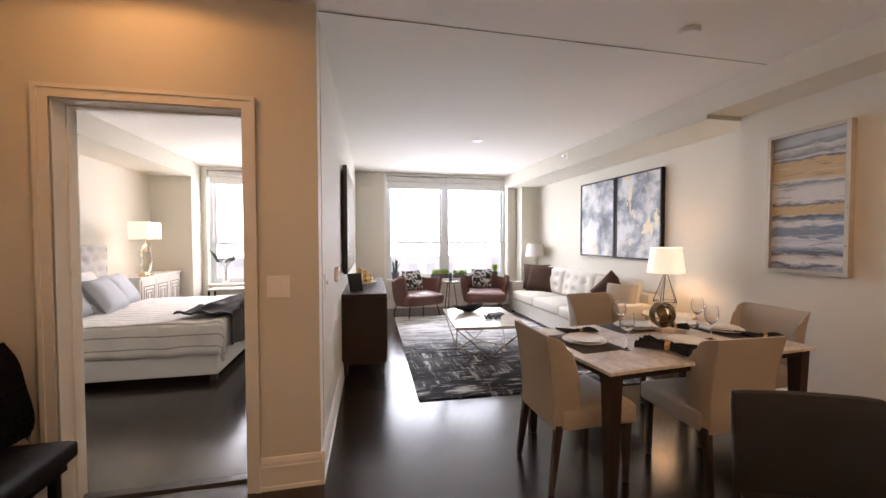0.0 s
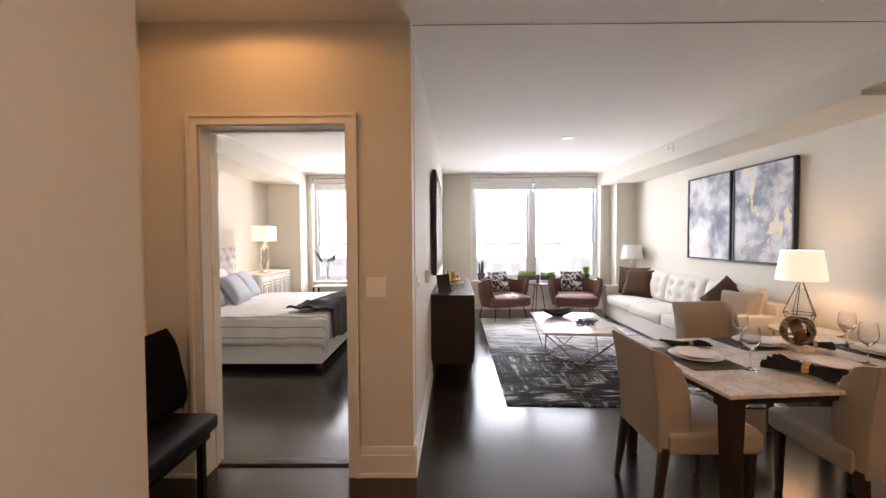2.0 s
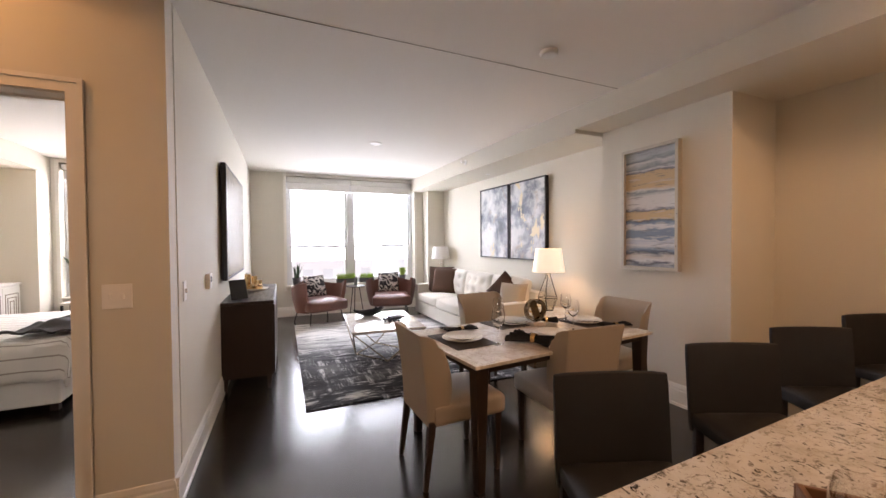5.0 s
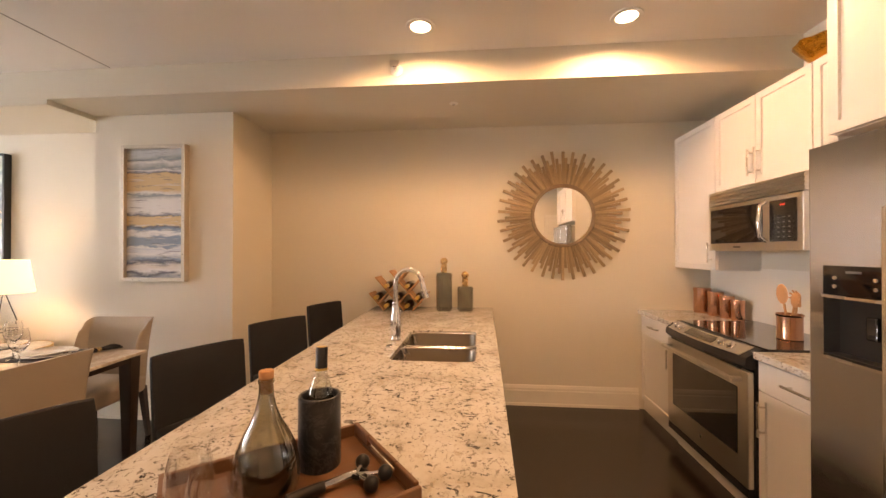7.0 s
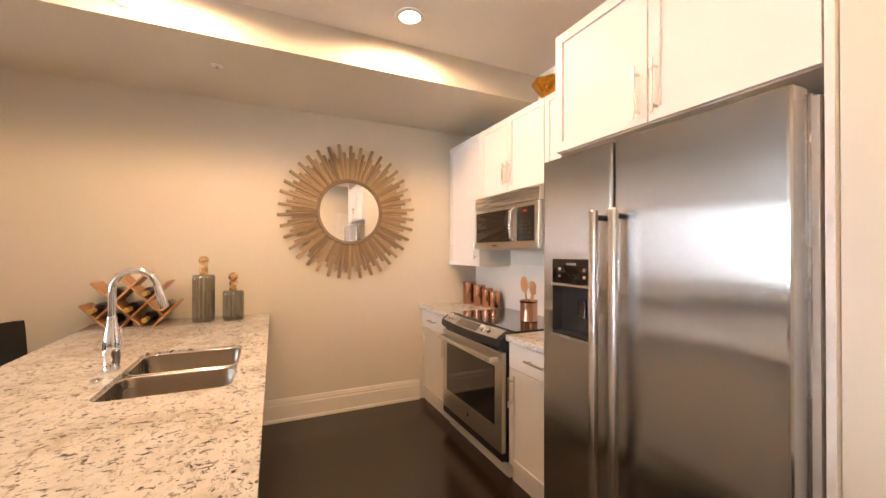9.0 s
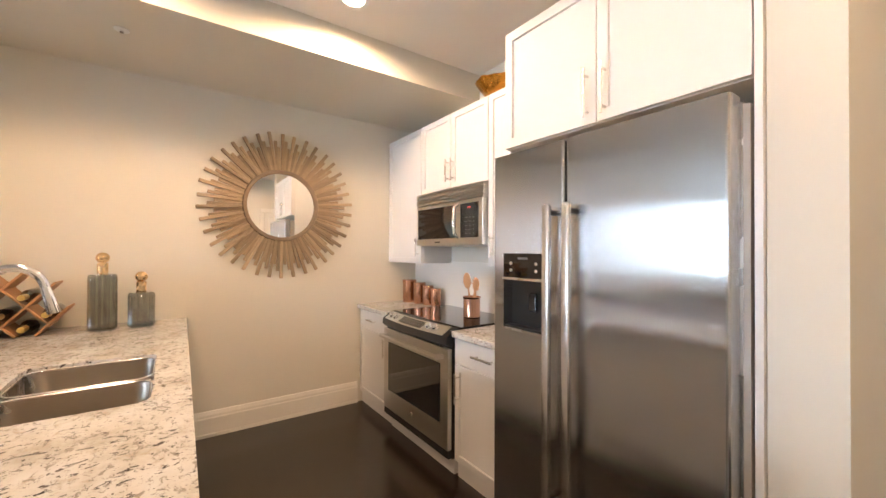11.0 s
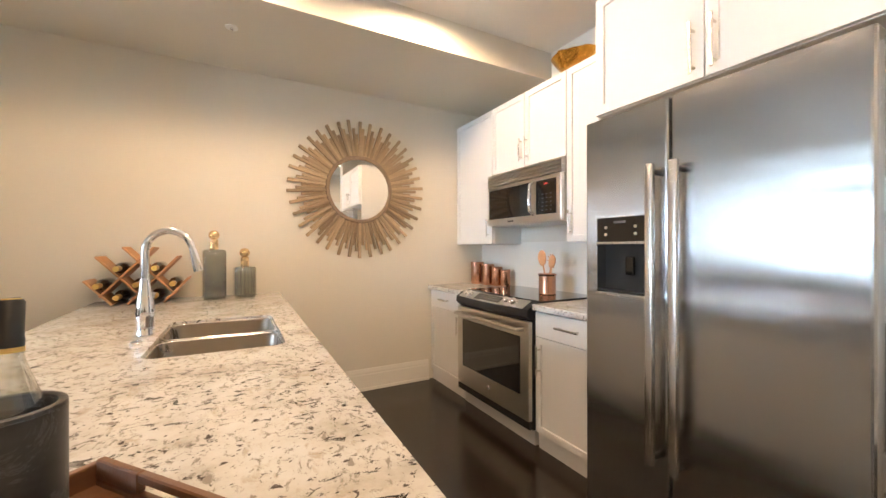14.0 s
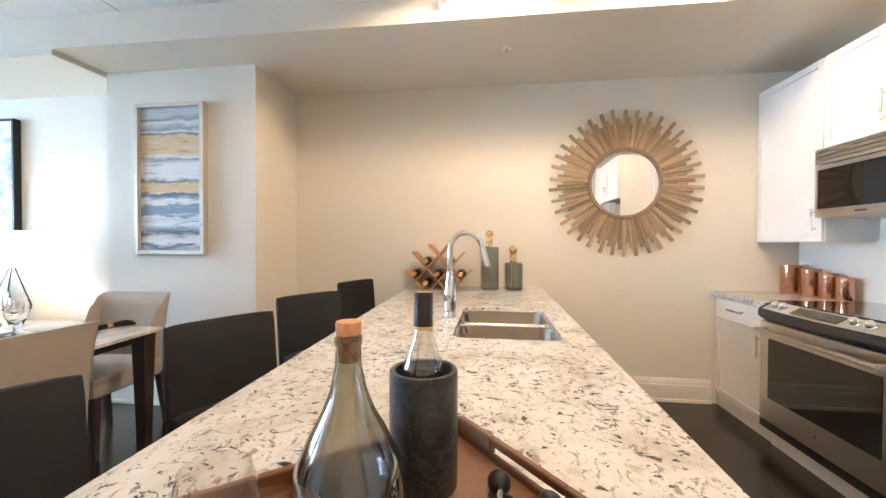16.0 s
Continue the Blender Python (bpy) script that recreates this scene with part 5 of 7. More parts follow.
tagged(part("gold_bowl", bm, M_GOLDLEAF, smooth=True, m=pose(2.94, -4.62, UZ1)), "crumpled amber and gold decorative bowl on the cabinet", "bowl")


def stool(x, y, turn):
    s = thing("bar_stool", "charcoal leather bar stool with low back at the counter", "bar stool", pose(x, y, 0, 0, 0, turn), "bar stools at the counter")
    bm = soft(0.43, 0.032, 0.40, 0.012, 8)
    for v in bm.verts:
        v.co.y += 0.035 * (v.co.z / 0.40) + 0.02 * (1 - (v.co.x / 0.215) ** 2)
    part("backrest", bent(bm, Matrix.Translation((0, 0, 0.565))), M_STOOL, s, smooth=True)
    part("seat", bent(soft(0.42, 0.42, 0.07, 0.02, 8, top=0.012), Matrix.Translation((0, -0.20, 0.585))), M_STOOL, s, smooth=True)
    for lx in (-0.185, 0.185):
        for ly in (-0.385, -0.015):
            part("leg", joined(bbox(lx - 0.018, ly - 0.018, 0, lx + 0.018, ly + 0.018, 0.59, 0.003)), M_ESPRESSO, s)
    for ly in (-0.385, -0.015):
        part("stretcher", bbox(-0.167, ly - 0.01, 0.2, 0.167, ly + 0.01, 0.235, 0.003), M_ESPRESSO, s)
    for lx in (-0.185, 0.185):
        part("stretcher", bbox(lx - 0.01, -0.367, 0.24, lx + 0.01, -0.033, 0.275, 0.003), M_ESPRESSO, s)
    return s


st = stool(2.455, -1.41, -25)
for x, y, a in ((3.20, -1.40, -27), (4.03, -1.385, -19), (1.62, -1.46, -22)):
    copy_thing(st, pose(x, y, 0, 0, 0, a))


def can_light(x, y, lit, label):
    c = thing("recessed_light", label, "ceiling light", pose(x, y, H), "recessed ceiling lights")
    part("trim_ring", lbm([(0.062, -0.006), (0.066, -0.002), (0.088, -0.006), (0.090, -0.0005), (0.062, -0.0005)], seg=40, cap=False), M_CANOFF, c, smooth=True)
    part("lens", cyl(0.062, -0.004, -0.001, 40), M_BULB if lit else M_LENS, c, "glowing warm lamp face" if lit else "dimly lit white lens")


# the can at (1.6, -2.45) is unseen, put in to go with the added lamp
for x, y in ((3.05, -2.37), (3.06, -3.60), (1.6, -2.45), (0.3, -4.3), (-0.85, -0.55)):
    can_light(x, y, True, "round recessed ceiling light glowing warm")
can_light(1.845, 2.78, False, "round recessed ceiling light with a pale white lens")
sd = tagged(part("smoke_detector", lbm([(0.065, -0.002), (0.065, -0.018), (0.055, -0.030), (0.0, -0.032)], seg=36, cap=False), M_CANOFF, smooth=True, m=pose(2.34, -0.24, H)), "round white smoke detector on the ceiling", "smoke detector")
for y, z in ((-2.155, 2.70), (3.0, 2.72)):
    sp = thing("fire_sprinkler", "small chrome and white sidewall sprinkler on the soffit", "sprinkler", pose(3.36, y, z, 0, -90, 0), "soffit sprinklers")
    part("escutcheon", lbm([(0.045, 0.0), (0.043, 0.008), (0.02, 0.014), (0.0, 0.014)], seg=24, cap=False), M_CANOFF, sp, smooth=True)
    part("nozzle", cyl(0.016, 0.01, 0.075, 14), M_CHROME, sp, smooth=True)
    part("deflector", bbox(-0.006, -0.03, 0.075, 0.034, 0.03, 0.079), M_CHROME, sp)


for x, y, z in ((3.725, -2.532, ZK), (3.775, 3.0, ZS)):
    sc_ = thing("fire_sprinkler", "small round white sprinkler cap under the soffit", "sprinkler", pose(x, y, z), "soffit sprinklers")
    part("cover", lbm([(0.036, -0.001), (0.035, -0.006), (0.0, -0.007)], seg=28, cap=False), M_CANOFF, sc_, smooth=True)
    part("stem", cyl(0.010, -0.020, -0.006, 14, 0.002), M_CHROME, sc_, smooth=True)


def plate(name, m, w, h, toggles, label):
    p = thing(name, label, "switch", m)
    part("cover", bbox(-w / 2, -0.007, -h / 2, w / 2, 0, h / 2, 0.003, 2), M_PLATE, p)
    for tx in toggles:
        part("toggle", bbox(tx - 0.006, -0.020, -0.013, tx + 0.006, -0.007, 0.013, 0.002), M_PLATE, p)
    return p


plate("light_switch", pose(-0.225, 0, 1.19), 0.125, 0.125, (-0.025, 0.025), "cream double light switch beside the bedroom door")
plate("light_switch", pose(SL * 0.3, 0.30, 1.17, 0, 0, 90), 0.075, 0.12, (0,), "cream single light switch on the living room wall")
plate("light_switch", pose(1.11, -5.6, 1.04, 0, 0, 180), 0.09, 0.12, (0,), "cream light switch at the end of the hall")
plate("wall_outlet", pose(XC, 0.25, 0.42, 0, 0, -90), 0.075, 0.12, (), "white wall outlet low on the column")
th = thing("thermostat", "square beige thermostat on the living room wall", "thermostat", pose(SL * 1.02, 1.04, 1.16, 0, 0, 90))
part("case", bbox(-0.06, -0.032, -0.06, 0.06, 0, 0.06, 0.006, 2), M_PLATE, th)
part("screen", bbox(-0.035, -0.0335, -0.01, 0.035, -0.0315, 0.035), M_POT, th)

# ---- dining area ----
TM = Matrix.Translation((2.285, -0.065, 0)) @ Matrix.Rotation(radians(4.8), 4, "Z")
TW, TD, TZ = 1.62, 0.96, 0.76
tb = thing("dining_table", "dining table with cream marble top and dark wood legs", "table", TM)
part("tabletop", bbox(-TW / 2, -TD / 2, TZ - 0.022, TW / 2, TD / 2, TZ, 0.004, 2), M_MARBLE, tb, "cream veined marble top")
fr = bmesh.new()
box(fr, -TW / 2 + 0.03, -TD / 2 + 0.03, TZ - 0.060, TW / 2 - 0.03, -TD / 2 + 0.052, TZ - 0.022)
box(fr, -TW / 2 + 0.03, TD / 2 - 0.052, TZ - 0.060, TW / 2 - 0.03, TD / 2 - 0.03, TZ - 0.022)
box(fr, -TW / 2 + 0.03, -TD / 2 + 0.052, TZ - 0.060, -TW / 2 + 0.052, TD / 2 - 0.052, TZ - 0.022)
box(fr, TW / 2 - 0.052, -TD / 2 + 0.052, TZ - 0.060, TW / 2 - 0.03, TD / 2 - 0.052, TZ - 0.022)
part("apron", fr, M_ESPRESSO, tb)


def tapered_leg(x, y, z1, w1, w0, dx=0.0, dy=0.0):
    bm = bbox(-w1 / 2, -w1 / 2, 0, w1 / 2, w1 / 2, z1, 0.004)
    for v in bm.verts:
        k = 1 - v.co.z / z1
        f = 1 - k * (1 - w0 / w1)
        v.co.x, v.co.y = v.co.x * f + dx * k, v.co.y * f + dy * k
    return bent(bm, Matrix.Translation((x, y, 0)))


for sx in (-1, 1):
    for sy in (-1, 1):
        part("leg", tapered_leg(sx * (TW / 2 - 0.065), sy * (TD / 2 - 0.065), TZ - 0.022, 0.085, 0.05), M_WALNUT, tb)


def dining_chair():
    """Upholstered side chair with wings that wrap forward; the front is +y, the back's rear at y = 0."""
    c = thing("dining_chair", "beige linen upholstered dining chair with dark tapered legs", "chair", group="chairs round the table")
    part("seat", bent(soft(0.50, 0.50, 0.13, 0.035, 10, top=0.022), Matrix.Translation((0, 0.30, 0.365))), M_LINEN, c, smooth=True)
    bm = bmesh.new()
    nu, nv, th = 26, 12, 0.062
    grid = {}
    for side in (0, 1):
        for i in range(nu + 1):
            for j in range(nv + 1):
                u, t = math.sin(math.pi / 2 * (-1 + 2 * i / nu)), j / nv
                z = 0.37 + 0.545 * t
                wing = max(0.0, abs(u) - 0.84) / 0.16
                half = 0.252 + 0.02 * t
                x = u * half - math.copysign(0.02 * wing * wing, u)
                y = 0.02 - 0.055 * t * t + 0.15 * wing**1.3 * (0.35 + 0.65 * math.sin(math.pi * min(1, 0.15 + 0.75 * t)))
                if t > 0.9:
                    z -= 0.03 * wing * wing
                edge = min(1.0, (1 - abs(u)) * 9 + 0.25) * min(1.0, (1 - t) * 7 + 0.3)
                nx = -math.copysign(0.55 * wing, u)
                grid[side, i, j] = bm.verts.new((x + side * nx * th * edge, y + side * th * edge * (1 - 0.3 * wing), z))
    for side in (0, 1):
        for i in range(nu):
            for j in range(nv):
                bm.faces.new((grid[side, i, j], grid[side, i + 1, j], grid[side, i + 1, j + 1], grid[side, i, j + 1]))
    rim = [(i, 0) for i in range(nu)] + [(nu, j) for j in range(nv)] + [(i, nv) for i in range(nu, 0, -1)] + [(0, j) for j in range(nv, 0, -1)]
    for a, b in zip(rim, rim[1:] + rim[:1]):
        bm.faces.new((grid[0, *a], grid[0, *b], grid[1, *b], grid[1, *a]))
    bk = part("backrest", bm, M_LINEN, c, smooth=True)
    for u in (-0.80, 0.80):
        part("seam", tbm([(u * (0.252 + 0.02 * t), 0.0185 - 0.055 * t * t, 0.39 + 0.51 * t) for t in [k / 8 for k in range(9)]], 0.0022, seg=5), M_LINEN, bk)
    for sx in (-1, 1):
        part("leg", tapered_leg(sx * 0.205, 0.05, 0.40, 0.046, 0.028, sx * 0.01, -0.05), M_WALNUT, c)
        part("leg", tapered_leg(sx * 0.205, 0.50, 0.38, 0.046, 0.028), M_WALNUT, c)
    return c


ch = dining_chair()
ch.matrix_basis = pose(1.29, -0.19, 0, 0, 0, -89)
copy_thing(ch, pose(2.34, -0.66, 0, 0, 0, -2))
copy_thing(ch, pose(2.46, 1.03, 0, 0, 0, 182))
copy_thing(ch, pose(3.47, 0.05, 0, 0, 0, 93))


def on_table(x, y, z=0.0, turn=0.0):
    return TM @ pose(x, y, TZ + z, 0, 0, turn)


def plate_prof(r):
    return [(0.0, 0.004), (r * 0.55, 0.0), (r * 0.60, 0.003), (r * 0.95, 0.016), (r, 0.019), (r * 0.985, 0.0215), (r * 0.6, 0.008), (0.0, 0.007)]


def goblet(m):
    g = thing("wine_goblet", "clear stemmed wine glass on the dining table", "glass", m, "table glasses")
    prof = [(0.0, 0.003), (0.034, 0.0), (0.036, 0.002), (0.010, 0.006), (0.0042, 0.015), (0.0038, 0.08), (0.006, 0.095), (0.022, 0.108), (0.036, 0.13), (0.041, 0.155), (0.038, 0.185), (0.033, 0.215)]
    inn = [(0.0318, 0.215), (0.0368, 0.185), (0.0396, 0.155), (0.0345, 0.131), (0.020, 0.111), (0.0, 0.102)]
    part("glass", lbm(prof + inn, seg=32, cap=False), M_GLASS, g, smooth=True)
    return g


def napkin(m):
    n = thing("napkin", "black cloth napkin fanned through a gold ring", "napkin", m, "napkins")
    bm = bmesh.new()
    nu, nv = 14, 12
    g = {}
    for s in (0, 1):
        for i in range(nu + 1):
            for j in range(nv + 1):
                u, t = -1 + 2 * i / nu, -1 + 2 * j / nv
                spread = 0.018 + 0.085 * abs(t) ** 1.2 * (1.0 if t > 0 else 0.55)
                z = 0.010 + (0.018 + 0.03 * abs(t)) * abs(math.sin(u * 6.5 + t)) * (1 - 0.4 * u * u) + 0.012 * (1 - abs(t))
                g[s, i, j] = bm.verts.new((u * spread, t * 0.12, z if s else 0.001 + 0.3 * z))
    for s in (0, 1):
        for i in range(nu):
            for j in range(nv):
                bm.faces.new((g[s, i, j], g[s, i + 1, j], g[s, i + 1, j + 1], g[s, i, j + 1]))
    rim = [(i, 0) for i in range(nu)] + [(nu, j) for j in range(nv)] + [(i, nv) for i in range(nu, 0, -1)] + [(0, j) for j in range(nv, 0, -1)]
    for a, b in zip(rim, rim[1:] + rim[:1]):
        bm.faces.new((g[0, *a], g[0, *b], g[1, *b], g[1, *a]))
    part("cloth", bm, M_NAPKIN, n, smooth=True)
    bm = lbm([(0.024, -0.013), (0.027, -0.013), (0.027, 0.013), (0.024, 0.013), (0.024, -0.013)], seg=24, cap=False)
    part("ring", bent(bm, Matrix.Translation((0, -0.01, 0.027)) @ Matrix.Rotation(radians(90), 4, "X")), M_BRASS, n, "gold napkin ring", smooth=True)
    return n


settings = ((-0.57, 0.06, -90), (0.06, -0.20, 0), (0.08, 0.31, 180), (0.65, 0.02, 90))
for k, (sx, sy, a) in enumerate(settings):
    m0 = on_table(sx, sy, 0, a)
    tagged(part("placemat", bbox(-0.22, -0.16, 0.0, 0.22, 0.16, 0.003), M_MAT, m=m0), "charcoal woven placemat on the dining table", "placemat", "placemats")
    pl = thing("dinner_plate", "cream ceramic plate stacked on a larger plate", "plate", m0 @ pose(0.0, 0.01, 0.003), "plates")
    part("charger", lbm(plate_prof(0.145), seg=48, cap=False), M_CERAMIC, pl, smooth=True)
    part("plate", bent(lbm(plate_prof(0.125), seg=48, cap=False), Matrix.Translation((0, 0, 0.012))), M_CERAMIC, pl, smooth=True)
for nx, ny, a, k, kz in ((1.835, 0.205, 93, 1.05, 0.5), (2.105, -0.350, 26, 1.2, 1.25), (2.61, 0.135, 60, 0.8, 0.9), (3.03, -0.205, 75, 1.0, 0.5)):
    napkin(pose(nx, ny, TZ + 0.004, 0, 0, a) @ Matrix.Diagonal((k, k, kz, 1)))
for gx, gy in ((1.885, -0.265), (2.165, 0.175), (2.625, -0.177), (2.825, 0.130)):
    goblet(pose(gx, gy, TZ) @ Matrix.Scale(1.1, 4))
# centrepiece: a bronze knot of bands on a marble block
cp = thing("table_sculpture", "bronze looped band sculpture on a marble block", "sculpture", pose(2.48, 0.105, TZ) @ Matrix.Scale(1.08, 4))
part("base", bbox(-0.055, -0.055, 0, 0.055, 0.055, 0.03, 0.003, 2), M_MARBLE, cp)
M_BRONZE = mat("aged_bronze", (0.22, 0.145, 0.075), 0.28, 1.0, var=0.3, scale=18, bump=0.2)
for tilt, turn, rad in ((90, 0, 0.082), (70, 55, 0.072), (100, 110, 0.075), (80, 160, 0.06)):
    bm = lbm([(rad, -0.026), (rad + 0.004, -0.026), (rad + 0.004, 0.026), (rad, 0.026), (rad, -0.026)], seg=40, cap=False)
    part("band", bent(bm, Matrix.Translation((0, 0, 0.03 + 0.086)) @ Matrix.Rotation(radians(turn), 4, "Z") @ Matrix.Rotation(radians(tilt), 4, "X")), M_BRONZE, cp, smooth=True)


# ---- pictures ----
def framed(name, label, w, h, dep, fw, m, canvas, frame_mat, recess=0.012):
    """A framed picture that faces -y of its own axes, back against y = 0."""
    p = thing(name, label, "picture", m)
    bm = bmesh.new()
    box(bm, -w / 2, -dep, -h / 2, -w / 2 + fw, 0, h / 2, 0.002)
    box(bm, w / 2 - fw, -dep, -h / 2, w / 2, 0, h / 2, 0.002)
    box(bm, -w / 2 + fw, -dep, -h / 2, w / 2 - fw, 0, -h / 2 + fw, 0.002)
    box(bm, -w / 2 + fw, -dep, h / 2 - fw, w / 2 - fw, 0, h / 2, 0.002)
    part("frame", bm, frame_mat, p)
    part("canvas", bbox(-w / 2 + fw - 0.002, -dep + recess, -h / 2 + fw - 0.002, w / 2 - fw + 0.002, -0.004, h / 2 - fw + 0.002), canvas, p)
    return p


M_SILVER = mat("champagne_silver", (0.62, 0.57, 0.49), 0.35, 0.7, var=0.1, scale=20, bump=0.05)
framed("wall_picture", "abstract grey and gold cloud painting in black frame", 0.885, 1.20, 0.06, 0.022, pose(XS, 3.16, 1.768, 0, 0, -90), M_ART1, M_BLACKPLASTIC)
framed("wall_picture", "abstract stormy grey painting with gold in black frame", 0.885, 1.20, 0.06, 0.022, pose(XS, 2.235, 1.768, 0, 0, -90), M_ART2, M_BLACKPLASTIC)
framed("wall_picture", "striped blue, ochre and white abstract in silver frame", 0.58, 1.15, 0.055, 0.03, pose(XC, 0.0, 1.752, 0, 0, -90), M_STRIPE, M_SILVER, 0.03)

# ---- living room ----
WA = math.degrees(math.atan(SL))
tv = thing("television", "large black-framed television on the wall", "television", pose(SL * 2.55, 2.55, 1.66, 0, 0, 90 - WA))
part("mount", bbox(-0.3, -0.021, -0.2, 0.3, 0, 0.2), M_BLACKMETAL, tv)
part("case", bbox(-0.83, -0.065, -0.565, 0.83, -0.02, 0.565, 0.004), M_BLACKPLASTIC, tv)
# pale base colour stands in for daylight reflected at a grazing angle
M_SCREEN = mat("screen_with_painted_sheen", (0.42, 0.42, 0.43), 0.25, coat=1.0, var=0.03, rough_var=0.03)
part("screen", bbox(-0.805, -0.068, -0.535, 0.805, -0.064, 0.535), M_SCREEN, tv, "glossy screen with a pale daylight reflection in its colour")

cs_ = thing("console_cabinet", "dark espresso wood sideboard on short legs", "sideboard", pose(0.055, 2.54, 0, 0, 0, -WA))
part("body", bbox(0.0, -0.83, 0.14, 0.47, 0.83, 0.855, 0.003), M_ESPRESSO, cs_)
part("top", bbox(-0.004, -0.84, 0.855, 0.482, 0.84, 0.885, 0.004, 2), M_ESPRESSO, cs_)
for i in range(3):
    y0 = -0.82 + i * 0.548
    part("door", bbox(0.468, y0 + 0.003, 0.155, 0.486, y0 + 0.543, 0.845, 0.003), M_ESPRESSO, cs_)
for lx in (0.04, 0.43):
    for ly in (-0.78, 0.78):
        part("leg", tapered_leg(lx, ly, 0.14, 0.05, 0.032), M_ESPRESSO, cs_)
pf = thing("photo_frame", "small black photo frame leaning on its easel", "photo frame", pose(0.20, 1.93, 0.885, 0, 0, 35))
part("frame", bent(bbox(-0.085, -0.008, 0, 0.085, 0.008, 0.20, 0.003), Matrix.Rotation(radians(-14), 4, "X")), M_BLACKPLASTIC, pf)
part("easel", tbm([(0, 0.035, 0.14), (0, 0.11, 0.002)], 0.004, seg=6), M_BLACKMETAL, pf)
dt = tagged(part("round_tray", lbm([(0.0, 0.0), (0.15, 0.0), (0.165, 0.018), (0.160, 0.020), (0.145, 0.008), (0.0, 0.008)], seg=40, cap=False), M_CERAMIC, smooth=True, m=pose(0.30, 2.75, 0.885)), "round cream tray on the sideboard", "tray")
for x, y, h in ((0.23, 2.80, 0.18), (0.30, 2.86, 0.15), (0.36, 2.76, 0.11)):
    cd = thing("candle_holder", "gold cylinder candle holder on the sideboard tray", "candle holder", pose(x, y, 0.893), "gold holders")
    part("holder", lbm([(0.0, 0.0), (0.034, 0.0), (0.034, h), (0.031, h), (0.030, h - 0.03), (0.0, h - 0.03)], seg=28, cap=False), M_BRASS, cd, smooth=True)
    part("candle", cyl(0.028, h - 0.03, h + 0.012, 20, 0.003), M_CERAMIC, cd, "cream candle", smooth=True)
kn = tagged(part("gold_knot", tbm([((0.045 + 0.018 * math.cos(3 * a)) * math.cos(2 * a), (0.045 + 0.018 * math.cos(3 * a)) * math.sin(2 * a), 0.04 + 0.022 * math.sin(3 * a)) for a in [2 * math.pi * i / 60 for i in range(60)]], 0.017, seg=10, closed=True), M_BRASS, smooth=True, m=pose(0.32, 2.66, 0.890)), "gold knot ornament on the sideboard tray", "ornament")

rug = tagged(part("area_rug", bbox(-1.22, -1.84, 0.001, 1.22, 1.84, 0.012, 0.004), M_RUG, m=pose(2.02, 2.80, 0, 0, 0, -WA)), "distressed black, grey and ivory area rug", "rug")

# coffee table
ct = thing("coffee_table", "coffee table with marble top on a bronze wire base", "coffee table", pose(1.80, 2.44, 0.012, 0, 0, -5))
part("tabletop", bbox(-0.44, -0.60, 0.40, 0.44, 0.60, 0.422, 0.004, 2), M_MARBLE, ct, "cream marble top")
top4 = [Vector((sx * 0.42, sy * 0.58, 0.394)) for sx, sy in ((-1, -1), (1, -1), (1, 1), (-1, 1))]
M_ROD = mat("burnished_bronze_rod", (0.36, 0.29, 0.20), 0.3, 1.0, var=0.15)
mids = [Vector(p) for p in ((0, -0.44, 0.006), (0.33, 0, 0.006), (0, 0.44, 0.006), (-0.33, 0, 0.006))]
for i in range(4):
    part("rod", tbm([top4[i], top4[(i + 1) % 4]], 0.007, seg=8), M_ROD, ct)
    part("rod", tbm([top4[i], mids[i]], 0.007, seg=8), M_ROD, ct)
    part("rod", tbm([top4[(i + 1) % 4], mids[i]], 0.007, seg=8), M_ROD, ct)
    part("rod", tbm([mids[i], mids[(i + 1) % 4]], 0.007, seg=8), M_ROD, ct)
bm = bmesh.new()
nu = 24
ring = []
for j, (r_, z) in enumerate(((0.02, 0.004), (0.09, 0.01), (0.16, 0.04), (0.20, 0.085))):
    ring.append([bm.verts.new((r_ * 1.15 * math.cos(2 * math.pi * i / nu), r_ * 0.55 * math.sin(2 * math.pi * i / nu), z + 0.02 * (j / 3) * math.cos(4 * math.pi * i / nu))) for i in range(nu)])
for a, b in zip(ring, ring[1:]):
    for i in range(nu):
        bm.faces.new((a[i], a[(i + 1) % nu], b[(i + 1) % nu], b[i]))
bm.faces.new(ring[0])
bw = tagged(part("leaf_bowl", bm, M_BLACKMETAL, smooth=True, m=pose(1.72, 2.78, 0.434, 0, 0, 10)), "dark curved metal bowl on the coffee table", "bowl")
so = bw.modifiers.new("shell", "SOLIDIFY")
so.thickness = 0.006
bd = thing("bead_garland", "string of black beads on the coffee table", "beads", pose(1.90, 2.30, 0.434))
for i in range(22):
    a = i * 0.62
    rr = 0.03 + 0.0035 * i
    bm = bmesh.new()
    bmesh.ops.create_icosphere(bm, subdivisions=1, radius=0.017, matrix=Matrix.Translation((rr * 1.2 * math.cos(a), rr * math.sin(a), 0.016 + (0.018 if i % 5 == 0 else 0))))
    part("bead", bm, M_BLACKPLASTIC, bd, smooth=True)
bk = thing("book", "thin grey book beside the beads on the coffee table", "book", pose(2.03, 2.52, 0.434, 0, 0, 12))
part("cover", bbox(-0.10, -0.07, 0, 0.10, 0.07, 0.014, 0.002), M_MAT, bk)
part("pages", bbox(-0.095, -0.066, 0.002, 0.102, 0.066, 0.012), M_CERAMIC, bk)


def tuft(nx, nz, w, h):
    return [(-w / 2 + w * (i + 0.5) / nx, -h / 2 + h * (j + 0.5) / nz) for i in range(nx) for j in range(nz)]


